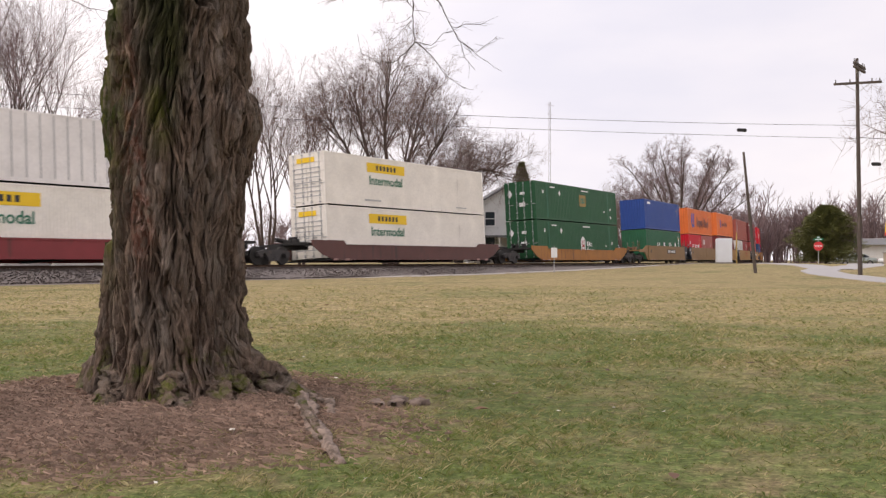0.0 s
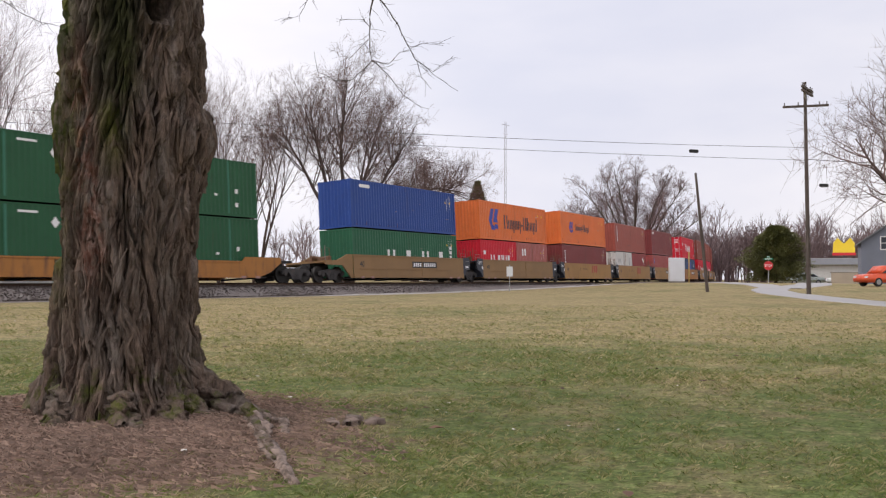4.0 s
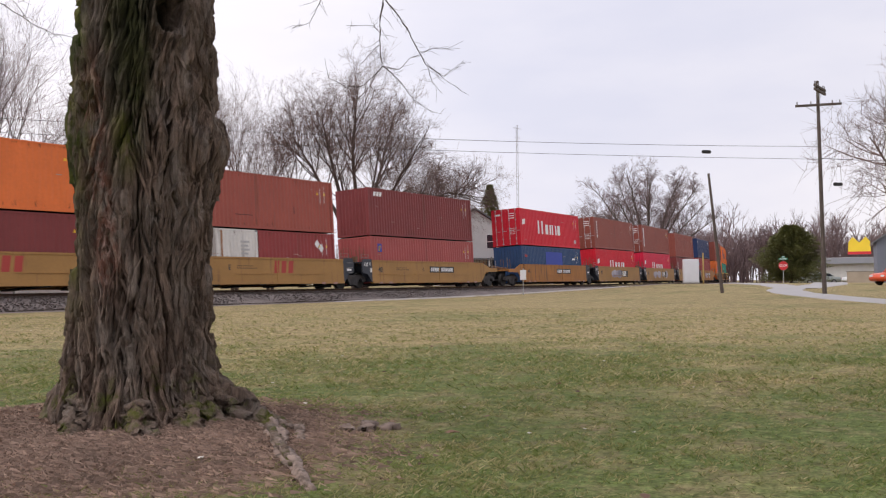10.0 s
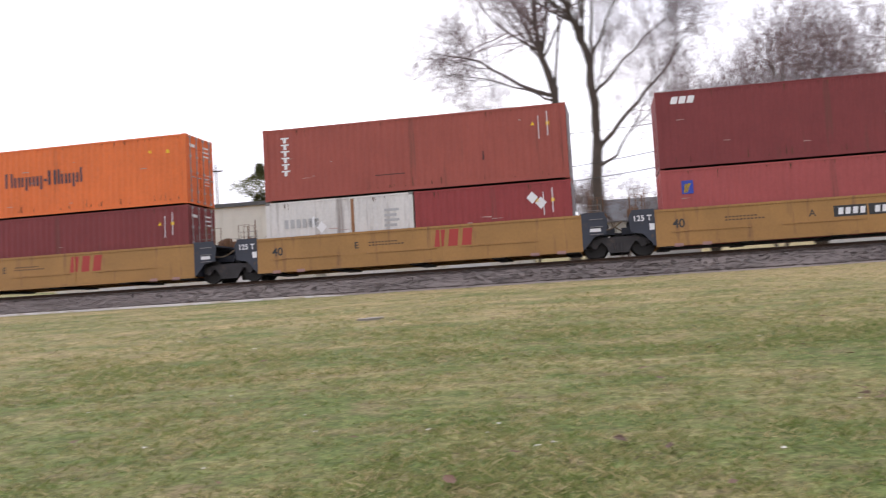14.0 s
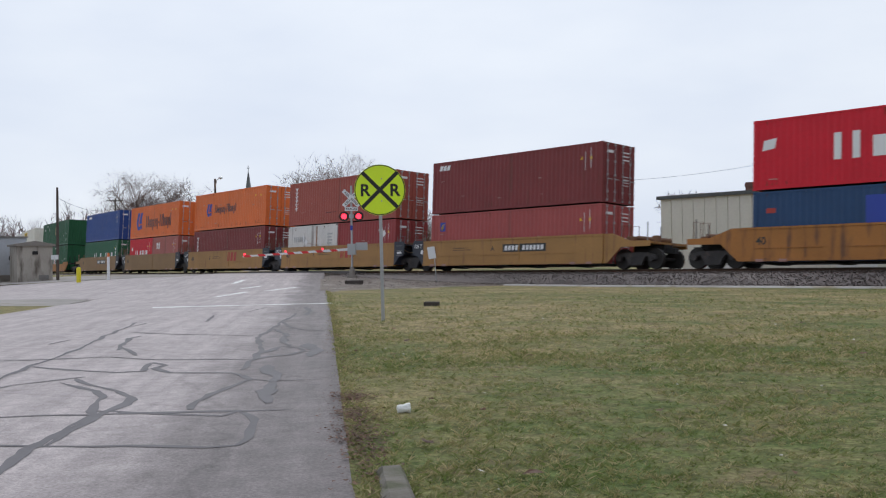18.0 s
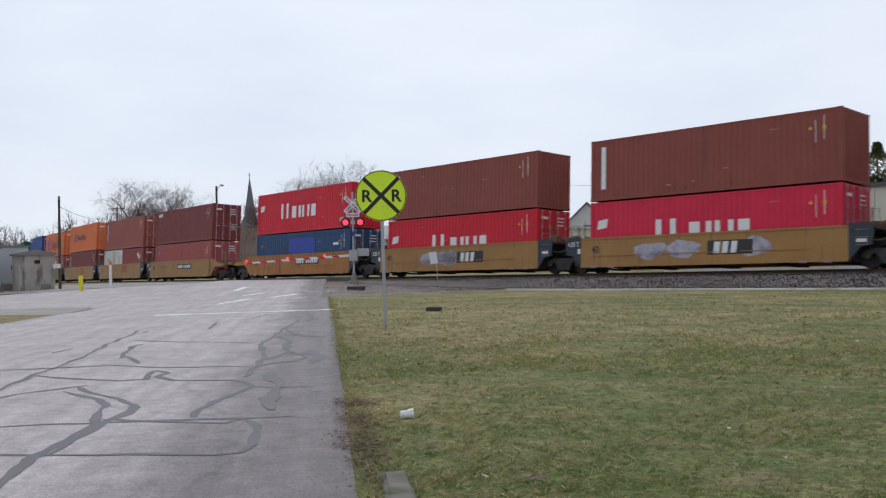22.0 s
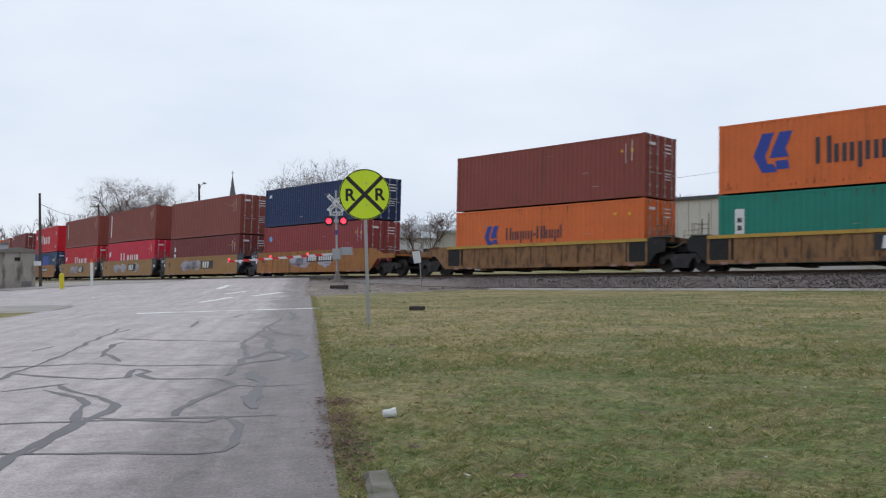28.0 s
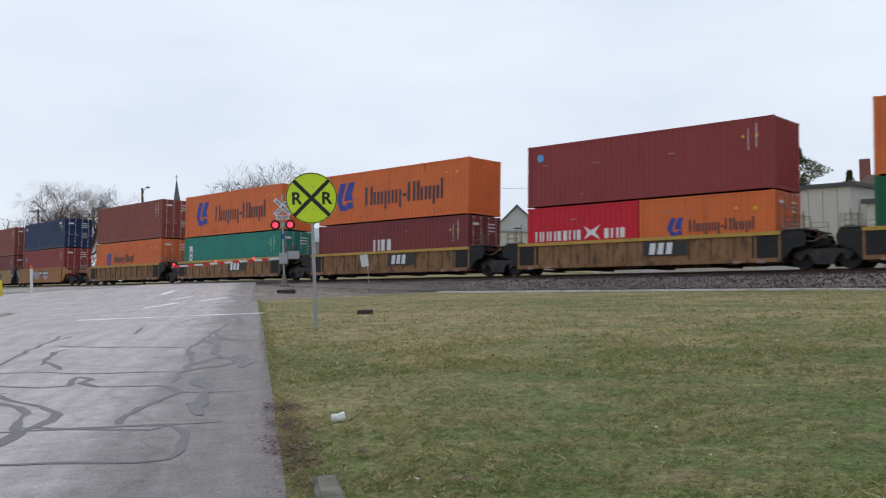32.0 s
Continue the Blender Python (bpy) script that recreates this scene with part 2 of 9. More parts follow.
# ---- lawn ----
def lawn_material():
    m = bpy.data.materials.new("winter_lawn")
    m.use_nodes = True
    n, l = m.node_tree.nodes, m.node_tree.links
    p = n["Principled BSDF"]
    p.inputs["Roughness"].default_value, p.inputs["Specular IOR Level"].default_value = 0.95, 0.1
    tc = n.new("ShaderNodeTexCoord")

    def nz(scale, detail=6, rough=0.6, stretch=None):
        k = n.new("ShaderNodeTexNoise")
        k.inputs["Scale"].default_value, k.inputs["Detail"].default_value, k.inputs["Roughness"].default_value = scale, detail, rough
        if stretch:
            mp = n.new("ShaderNodeMapping")
            mp.inputs["Scale"].default_value = stretch
            l.new(tc.outputs["Object"], mp.inputs["Vector"])
            l.new(mp.outputs[0], k.inputs["Vector"])
        else:
            l.new(tc.outputs["Object"], k.inputs["Vector"])
        return k.outputs["Fac"]

    def ramp(v, a, b):
        k = n.new("ShaderNodeMapRange")
        k.inputs["From Min"].default_value, k.inputs["From Max"].default_value = a, b
        l.new(v, k.inputs["Value"])
        return k.outputs[0]

    def mixc(f, a, b, kind="MIX"):
        k = n.new("ShaderNodeMix")
        k.data_type, k.blend_type = "RGBA", kind
        for i, v in ((0, f), (6, a), (7, b)):
            if isinstance(v, tuple):
                k.inputs[i].default_value = (*v, 1)
            elif isinstance(v, float):
                k.inputs[i].default_value = v
            else:
                l.new(v, k.inputs[i])
        return k.outputs[2]

    def mth(op, a, b):
        k = n.new("ShaderNodeMath")
        k.operation = op
        for i, v in enumerate((a, b)):
            if isinstance(v, float):
                k.inputs[i].default_value = v
            else:
                l.new(v, k.inputs[i])
        return k.outputs[0]

    sep = n.new("ShaderNodeSeparateXYZ")
    l.new(tc.outputs["Object"], sep.inputs[0])
    # the turf by the railway is drier than the turf by the street corner
    away = n.new("ShaderNodeVectorMath")
    away.operation, away.inputs[1].default_value = "DISTANCE", (-1.0, -1.0, 0.0)
    l.new(tc.outputs["Object"], away.inputs[0])
    dry = mth("ADD", mth("MULTIPLY", ramp(away.outputs["Value"], 9.0, 22.0), mth("ADD", mth("MULTIPLY", ramp(sep.outputs["X"], -9.0, 7.0), 0.85), 0.10)), mth("MULTIPLY", mth("SUBTRACT", nz(0.16, 5, 0.62, (0.7, 1.4, 1)), 0.5), 3.2))
    dry = mth("ADD", dry, mth("MULTIPLY", mth("SUBTRACT", nz(0.75, 7, 0.7), 0.5), 3.0))
    dry = mth("ADD", dry, mth("MULTIPLY", ramp(sep.outputs["X"], 1.0, -7.0), 0.42))
    colour = mixc(ramp(dry, -0.05, 0.95), (0.100, 0.128, 0.044), (0.290, 0.232, 0.126))
    colour = mixc(ramp(nz(2.0, 9, 0.75), 0.48, 0.66), colour, (0.185, 0.148, 0.086))
    colour = mixc(ramp(nz(0.9, 4), 0.62, 0.78), colour, (0.30, 0.262, 0.155))
    clump = mixc(ramp(nz(7.0, 8, 0.72), 0.38, 0.62), (0.68, 0.70, 0.64), (1.34, 1.31, 1.28))
    colour = mixc(1.0, colour, clump, "MULTIPLY")
    fine = nz(26.0, 10, 0.8)
    val = mixc(ramp(fine, 0.36, 0.64), (0.38, 0.38, 0.38), (1.58, 1.58, 1.58))
    colour = mixc(1.0, colour, val, "MULTIPLY")
    # needles and bark litter round the old tree
    vd = n.new("ShaderNodeVectorMath")
    vd.operation = "DISTANCE"
    vd.inputs[1].default_value = (TREE[0] - 0.45, TREE[1] - 0.30, 0.1)
    l.new(tc.outputs["Object"], vd.inputs[0])
    ring = mth("ADD", vd.outputs["Value"], mth("ADD", mth("MULTIPLY", mth("SUBTRACT", nz(1.3, 8, 0.72), 0.5), 1.8), mth("MULTIPLY", mth("SUBTRACT", nz(7.0, 8, 0.75), 0.5), 2.2)))
    litter = mixc(ramp(nz(110.0, 8, 0.75), 0.25, 0.75), (0.138, 0.092, 0.067), (0.292, 0.198, 0.148))
    covered = ramp(ring, 2.1, 0.9)
    colour = mixc(covered, colour, litter)
    l.new(colour, p.inputs["Base Color"])
    b = n.new("ShaderNodeBump")
    b.inputs["Strength"].default_value, b.inputs["Distance"].default_value = 0.4, 0.02
    l.new(mth("MULTIPLY", fine, mth("SUBTRACT", 1.0, mth("MULTIPLY", covered, 0.85))), b.inputs["Height"])
    l.new(b.outputs[0], p.inputs["Normal"])
    return m


LAWN = lawn_material()
xs = steps((-1500, -300, 200), (-300, -100, 25), (-100, -30, 5), (-30, -10, 1), (-10, 14, 0.35), (14, 30, 1), (30, 120, 4), (120, 300, 20), (300, 1500, 200))
ys = steps((-400, -60, 60), (-60, -8, 4), (-8, 14, 0.35), (14, 50, 1), (50, 120, 7), (120, 300, 30), (300, 2500, 300))
ground = tagged(part("ground", sheet("ground", xs, ys, lambda x, y: (x, y, ground_z(x, y) - (0.12 if under_road(x, y) else 0))), LAWN), "short winter lawn, green and straw-coloured with bare patches", "lawn", kind="structure")

# ---- ballast, ties, rails ----
GRAVEL = mat("ballast_stone", (0.165, 0.140, 0.130), rough=0.9, var=0.4, scale=0.8, fine=9, bump=1.0, second=(0.12, 0.105, 0.10), amount=0.4)
PROFILE = [(5.7, -0.02), (5.0, 0.09), (4.5, 0.13), (3.3, RAIL - 0.16), (2.2, RAIL - 0.10), (0.0, RAIL - 0.155), (-2.2, RAIL - 0.22), (-3.4, RAIL - 0.27), (-5.2, 0.2), (-6.5, 0.05)]


def bed_point(s, i):
    a = s / RADIUS
    q, z = PROFILE[i]
    if i in (0, 9):
        z = ground_z((RADIUS + q) * math.sin(a), CENTRE - (RADIUS + q) * math.cos(a)) - 0.05
    elif i in (1, 2):
        z = max(z, ground_z((RADIUS + q) * math.sin(a), CENTRE - (RADIUS + q) * math.cos(a)) + 0.03)
    else:
        z += GRADE * s + 0.02 * noise.noise((s * 0.7, q, 3))
    q += 0.25 * noise.noise((s * 0.25, i, 7)) if i < 3 else 0
    return (RADIUS + q) * math.sin(a), CENTRE - (RADIUS + q) * math.cos(a), z


tagged(part("ballast_bed", sheet("ballast_bed", steps((-260, -60, 5), (-60, 70, 0.8), (70, 330, 5)), range(10), lambda s, i: bed_point(s, i)), GRAVEL), "raised bed of grey and purplish crushed stone", "ballast", kind="structure")

RUST = mat("rail_rust", (0.10, 0.062, 0.042), rough=0.7, metal=0.3, var=0.3, bump=0.1)
SHINE = mat("rail_head", (0.34, 0.33, 0.32), rough=0.3, metal=1.0, var=0.1, bump=0)


def rail_sheet(offset, section):
    verts_s = steps((-260, 330, 4))
    return sheet("rail", verts_s, range(len(section)), lambda s, i: tuple(track_pose(s) @ Vector((0, offset + section[i][0], section[i][1]))))


tracks = thing("railway_track", "pair of rusty steel rails with polished heads on tarred wooden ties", "railway track", kind="structure")
for off in (-0.755, 0.755):
    r = part("rail", rail_sheet(off, [(-0.07, -0.17), (-0.07, -0.155), (-0.012, -0.14), (-0.012, -0.045), (-0.036, -0.035), (-0.036, -0.004)]), RUST, tracks)
    part("rail", rail_sheet(off, [(0.036, -0.004), (0.036, -0.035), (0.012, -0.045), (0.012, -0.14), (0.07, -0.155), (0.07, -0.17)]), RUST, tracks)
    part("rail_head", rail_sheet(off, [(-0.037, -0.006), (-0.03, 0), (0.03, 0), (0.037, -0.006)]), SHINE, r, "polished steel running surface")
TIE = mat("tarred_tie", (0.055, 0.045, 0.038), rough=0.9, var=0.3, scale=2, fine=20, bump=0.5, piece=0.3)
tie_mesh = shared("tie", lambda bm: box(bm, -0.115, 0.115, -1.3, 1.3, -0.36, -0.165))
for k in range(-110, 140):
    part("tie", tie_mesh, TIE, tracks, m=track_pose(k * 0.54))

# ---- containers ----
def paint(name, col, rust=0.25, rough=0.48, dark=False):
    return mat("paint_" + name, col, rough=rough, var=0.16, scale=0.7, fine=9, bump=0.06, second=tuple(c * 0.35 + d * 0.4 for c, d in zip(col, (0.16, 0.09, 0.06))), amount=rust, stretch=(2.4, 2.4, 0.22), spec=0.28)


BRICK = paint("brick_red", (0.335, 0.084, 0.062))
OXIDE = paint("oxide_brown", (0.262, 0.070, 0.052))
MAROON = paint("maroon", (0.205, 0.042, 0.042))
WINE = paint("wine_red", (0.290, 0.050, 0.050), 0.15)
ROSE = paint("faded_red", (0.370, 0.084, 0.080), 0.2)
PINK = paint("faded_pink", (0.400, 0.128, 0.112), 0.3)
SCARLET = paint("scarlet", (0.600, 0.016, 0.034), 0.08)
CRIMSON = paint("crimson", (0.640, 0.022, 0.066), 0.08)
ORANGE = paint("orange", (0.72, 0.172, 0.045), 0.14)
BLUE = paint("mid_blue", (0.024, 0.068, 0.272), 0.1)
NAVY = paint("navy_blue", (0.018, 0.036, 0.108), 0.15)
SLATE = paint("worn_blue", (0.028, 0.068, 0.160), 0.2)
GREEN = paint("dark_green", (0.018, 0.092, 0.040), 0.1)
PINE = paint("pine_green", (0.022, 0.116, 0.060), 0.1)
TEAL = paint("teal", (0.032, 0.240, 0.180), 0.08)
CREAM = paint("off_white", (0.80, 0.765, 0.705), 0.12)
WHITE = paint("white", (0.76, 0.735, 0.725), 0.1)
CHALK = paint("rust_streaked_white", (0.66, 0.64, 0.61), 0.42)
MARK_WHITE = mat("mark_white", (0.78, 0.78, 0.78), var=0.06, bump=0)
MARK_GREY = mat("mark_grey", (0.42, 0.42, 0.42), var=0.1, bump=0)
MARK_BLACK = mat("mark_black", (0.03, 0.03, 0.03), var=0.1, bump=0)
MARK_BLUE = mat("mark_blue", (0.030, 0.060, 0.36), var=0.06, bump=0)
MARK_YELLOW = mat("mark_yellow", (0.80, 0.52, 0.02), var=0.06, bump=0)
MARK_RED = mat("mark_red", (0.40, 0.045, 0.035), var=0.06, bump=0)
MARK_GREEN = mat("mark_green", (0.03, 0.16, 0.10), var=0.06, bump=0)
MARK_DARK = mat("mark_umber", (0.085, 0.022, 0.018), var=0.1, bump=0)
MARK_TEALBLUE = mat("mark_light_blue", (0.14, 0.40, 0.72), var=0.06, bump=0)
STEEL = mat("worn_steel", (0.23, 0.22, 0.21), rough=0.5, metal=0.6, var=0.25, bump=0.1, piece=0.15)
GALV = mat("galvanised_steel", (0.42, 0.43, 0.44), rough=0.45, metal=0.7, var=0.15, bump=0.05)
GRIME = mat("grimy_black_steel", (0.016, 0.015, 0.015), rough=0.75, var=0.35, scale=3, fine=22, bump=0.3, second=(0.05, 0.036, 0.028), amount=0.3)

FEET = 0.3048
UNITS = []  # (place along the line at the start, height, shift along the car, object) of all that rolls


def ribs(bm, L, W, H, depth, period, flat):
    """Upright corrugation along x on the face y = -W/2."""
    x, out, row = -L / 2 + 0.1, True, []
    edge = -W / 2 + 0.012
    ramp = (period - 2 * flat) / 2
    while x < L / 2 - 0.1 - period:
        row += [(x, edge), (x + flat, edge), (x + flat + ramp, edge + depth), (x + 2 * flat + ramp, edge + depth)]
        x += period
    row += [(x, edge), (L / 2 - 0.1, edge)]
    lo, hi = [bm.verts.new((a, b, 0.15)) for a, b in row], [bm.verts.new((a, b, H - 0.07)) for a, b in row]
    for i in range(len(row) - 1):
        bm.faces.new((lo[i], lo[i + 1], hi[i + 1], hi[i]))


def end_ribs(bm, L, W, H, depth=0.045, period=0.26):
    """The corrugated blind end at x = -L/2."""
    y, row, edge = -W / 2 + 0.1, [], -L / 2 + 0.012
    while y < W / 2 - 0.1 - period:
        row += [(edge, y), (edge, y + 0.07), (edge + depth, y + 0.13), (edge + depth, y + 0.2)]
        y += period
    row += [(edge, y), (edge, W / 2 - 0.1)]
    lo, hi = [bm.verts.new((a, b, 0.15)) for a, b in row], [bm.verts.new((a, b, H - 0.07)) for a, b in row]
    for i in range(len(row) - 1):
        bm.faces.new((lo[i], hi[i], hi[i + 1], lo[i + 1]))


def door_leaf(bm, L, W, H):
    """One door leaf, at x = L/2, from y = -W/2 + 0.09 to the middle, with pressed panels."""
    x, y0, y1 = L / 2, -W / 2 + 0.09, -0.012
    box(bm, x - 0.06, x - 0.035, y0, y1, 0.16, H - 0.09)
    n = 5
    h = (H - 0.25) / n
    for i in range(n):
        z = 0.16 + i * h
        box(bm, x - 0.036, x - 0.012, y0 + 0.05, y1 - 0.05, z + 0.07, z + h - 0.07)
    for z in (0.5, 1.2, 1.9, H - 0.4):
        box(bm, x - 0.04, x - 0.005, y0 - 0.05, y0 + 0.1, z - 0.05, z + 0.05)


def lock_bar(bm, L, W, H, y):
    x = L / 2 + 0.005
    rod(bm, (x, y, 0.10), (x, y, H - 0.06), 0.019, 6)
    for z in (0.13, 0.55, 1.35, 2.0, H - 0.1):
        box(bm, x - 0.03, x + 0.03, y - 0.05, y + 0.05, z - 0.045, z + 0.045)
    box(bm, x, x + 0.03, y, y + 0.34, 1.13, 1.165)


def casting(bm):
    box(bm, -0.089, 0.089, -0.081, 0.081, 0, 0.118)
    box(bm, -0.04, 0.04, -0.085, -0.078, 0.03, 0.09)


STYLES = {"corrugated": (0.025, 0.278, 0.072), "fine": (0.026, 0.16, 0.05), "panel": (0.010, 0.61, 0.03)}


def container(label, colour, L=40 * FEET, H=2.896, W=2.438, style="corrugated", doors="right", group="shipping containers", colour_name=""):
    """A freight container: base at the origin, length along x, near side at -y. doors: at which end."""
    ob = thing("container", label, "shipping container", group=group)
    key = "%s|%.2f|%.2f|%.2f|" % (style, L, H, W)
    flip = Matrix.Rotation(math.pi, 4, "Z")
    side = shared("side_panel|" + key, lambda bm: ribs(bm, L, W, H, *STYLES[style]))
    part("side_panel", side, colour, ob)
    part("side_panel", side, colour, ob, m=flip)
    part("roof", shared("roof|" + key, lambda bm: box(bm, -L / 2 + 0.06, L / 2 - 0.06, -W / 2 + 0.05, W / 2 - 0.05, H - 0.05, H - 0.02)), colour, ob)
    part("floor", shared("floor|" + key, lambda bm: box(bm, -L / 2 + 0.06, L / 2 - 0.06, -W / 2 + 0.05, W / 2 - 0.05, 0.03, 0.15)), GRIME, ob)
    turn = Matrix.Identity(4) if doors == "right" else flip
    part("end_wall", shared("end_wall|" + key, lambda bm: end_ribs(bm, L, W, H)), colour, ob, m=turn)
    for k in (0, 1):
        leaf = part("door", shared("door|%d|" % k + key, lambda bm: (door_leaf(bm, L, W, H), k and bmesh.ops.scale(bm, vec=(1, -1, 1), verts=bm.verts))), colour, ob, m=turn)
        for y in (-W / 2 + 0.36, -0.3):
            part("lock_bar", shared("lock_bar|%.2f|" % (y if not k else -y) + key, lambda bm: lock_bar(bm, L, W, H, y if not k else -y)), GALV, leaf, "galvanised locking bar")
    rail_lo = shared("bottom_rail|" + key, lambda bm: (box(bm, -L / 2 + 0.17, L / 2 - 0.17, -W / 2, -W / 2 + 0.06, 0.02, 0.16)))
    rail_hi = shared("top_rail|" + key, lambda bm: box(bm, -L / 2 + 0.17, L / 2 - 0.17, -W / 2 + 0.004, -W / 2 + 0.06, H - 0.085, H - 0.012))
    post = shared("corner_post|" + key, lambda bm: box(bm, -0.075, 0.095, -0.005, 0.11, 0.11, H - 0.11))
    head = shared("end_header|" + key, lambda bm: box(bm, -0.05, 0.03, -W / 2 + 0.1, W / 2 - 0.1, H - 0.1, H - 0.01))
    foot = shared("end_sill|" + key, lambda bm: box(bm, -0.05, 0.03, -W / 2 + 0.1, W / 2 - 0.1, 0.02, 0.16))
    cast = shared("corner_casting", casting)
    for t in (Matrix.Identity(4), flip):
        part("bottom_rail", rail_lo, colour, ob, m=t)
        part("top_rail", rail_hi, colour, ob, m=t)
        part("end_header", head, colour, ob, m=t @ Matrix.Translation((L / 2 - 0.05, 0, 0)))
        part("end_sill", foot, colour, ob, m=t @ Matrix.Translation((L / 2 - 0.05, 0, 0)))
        for x in (-1, 1):
            part("corner_post", post, colour, ob, m=t @ Matrix.Translation((x * (L / 2 - 0.1) - 0.01, -W / 2, 0)))
            for z in (0, H - 0.118):
                part("corner_casting", cast, STEEL if colour in (CHALK,) else colour, ob, m=t @ Matrix.Translation((x * (L / 2 - 0.09), -W / 2 + 0.08, z)))
    ob["size"] = (L, W, H)
    return ob


def mark(ob, name, material, polys, end=""):
    """Paint on the near side: polygons in metres from the lower left corner as one looks at it; end: on the right or left end instead."""
    L, W, H = ob["size"]
    bm = bmesh.new()
    for poly in polys:
        if end:
            sx = 1 if end == "right" else -1
            bm.faces.new([bm.verts.new((sx * (L / 2 + 0.006), sx * (x - W / 2), z)) for x, z in poly])
        else:
            bm.faces.new([bm.verts.new((x - L / 2, -W / 2 + 0.007, z)) for x, z in poly])
    made = part(name, bm, material, ob, normals=False)
    return tagged(made, kind="stuff") if len(polys) > 1 else made


def rect(x, z, w, h, lean=0.0):
    return [(x, z), (x + w, z), (x + w + lean, z + h), (x + lean, z + h)]


STROKES = {  # plain bars that stand for a letter: its width, then each bar's start, end, foot and head in parts of the letter
    "H": (1.0, ((0.06, 0.30, 0, 1), (0.66, 0.90, 0, 1))), "T": (0.80, ((0.12, 0.74, 0, 1),)), "l": (0.42, ((0.18, 0.80, 0, 1),)),
    "o": (0.82, ((0.06, 0.34, 0, 0.68), (0.58, 0.86, 0, 0.68))), "g": (0.82, ((0.06, 0.34, 0, 0.68), (0.58, 0.86, -0.26, 0.68))), "d": (0.82, ((0.06, 0.34, 0, 0.68), (0.58, 0.86, 0, 1))),
    "-": (0.5, ((0.12, 0.88, 0.28, 0.44),)), " ": (0.55, ())}


def word(x, z, w, h, pattern):
    """A word as plain bars, letter by letter."""
    unit = w / sum(STROKES[ch][0] for ch in pattern)
    out = []
    for ch in pattern:
        wide, bars = STROKES[ch]
        for a, b, lo, hi in bars:
            out.append(rect(x + a * wide * unit, z + lo * h, (b - a) * wide * unit, (hi - lo) * h))
        x += wide * unit
    return out


def column(x, z, w, h, n):
    """A word set upright, as plain bars."""
    return [rect(x, z + h * i / n, w, h / n * 0.7) for i in range(n)]


def numbers(ob, right=True, material=MARK_WHITE):
    """The usual unreadable number columns by one end and a yellow plate."""
    L, W, H = ob["size"]
    x = L - 0.75 if right else 0.5
    mark(ob, "number_column", material, column(x, H - 1.2, 0.045, 0.95, 13))
    mark(ob, "number_column", material, column(x - 0.34, H - 1.3, 0.04, 0.9, 11))
    mark(ob, "caution_plate", MARK_YELLOW, [rect(x - 0.03, H - 0.8, 0.13, 0.13), [(x - 0.62, H - 0.78), (x - 0.46, H - 0.78), (x - 0.54, H - 0.63)]])


def end_marks(ob, end):
    L, W, H = ob["size"]
    mark(ob, "door_number", MARK_WHITE, [rect(W * 0.60, H - 0.42 - 0.18 * i, W * 0.22, 0.06) for i in range(3)] + [rect(W * 0.12, H - 0.5, W * 0.2, 0.13)] + [rect(W * 0.62, 0.9 + 0.14 * i, W * 0.2, 0.03) for i in range(4)], end)


def arrow_mark(ob, x, z, s, material=MARK_BLUE):
    """A blue emblem of slanting blades."""
    blades = ([(0, 0.44), (0.24, 0), (0.64, 0), (0.55, 0.2), (0.38, 0.22), (0.32, 0.42), (0.56, 1.0), (0.24, 1.0)], [(0.44, 0.36), (0.94, 0.36), (0.86, 0.58), (1.04, 1.0), (0.70, 1.0), (0.52, 0.60)], [(0.62, 0.06), (0.96, 0.06), (0.92, 0.28), (0.60, 0.28)])
    mark(ob, "emblem", material, [[(x + a * s, z + b * s) for a, b in blade] for blade in blades])


DRIP = mat("rust_drip", (0.115, 0.045, 0.024), rough=0.8, var=0.4, scale=3, fine=14, bump=0, island=0.4)
SCUFF = mat("pale_scuff", (0.42, 0.30, 0.26), rough=0.8, var=0.3, bump=0, island=0.3)


def weathering(ob, seed, count):
    """Rust runs above the bottom rail and below the top rail, and a few scuffs."""
    rng = random.Random(seed)
    L, W, H = ob["size"]
    runs, scuffs = [], []
    for _ in range(count):
        x, low = rng.uniform(0.2, L - 0.3), rng.random() < 0.72
        w, h = rng.uniform(0.012, 0.05), 0.06 + 0.34 * rng.random() ** 2
        z = 0.17 if low else H - 0.10 - h
        runs.append([(x, z), (x + w, z + 0.02 * rng.random()), (x + w * 0.8, z + h * 0.7), (x + w * 0.4, z + h), (x + w * 0.1, z + h * 0.6)] if low else [(x, z + h), (x + w * 0.3, z + h * 0.3), (x + w * 0.5, z), (x + w * 0.8, z + h * 0.4), (x + w, z + h)])
    for _ in range(count // 5):
        x, z, w = rng.uniform(0.5, L - 1.2), rng.uniform(0.4, H - 0.5), rng.uniform(0.08, 0.5)
        h = rng.uniform(0.015, 0.035)
        scuffs.append([(x, z), (x + w, z + rng.uniform(-0.03, 0.03)), (x + w * 0.9, z + h), (x + w * 0.1, z + h * 1.3)])
    mark(ob, "rust_run", DRIP, runs).location.y = 0.0025
    if scuffs:
        mark(ob, "scuff", SCUFF, scuffs).location.y = 0.0015


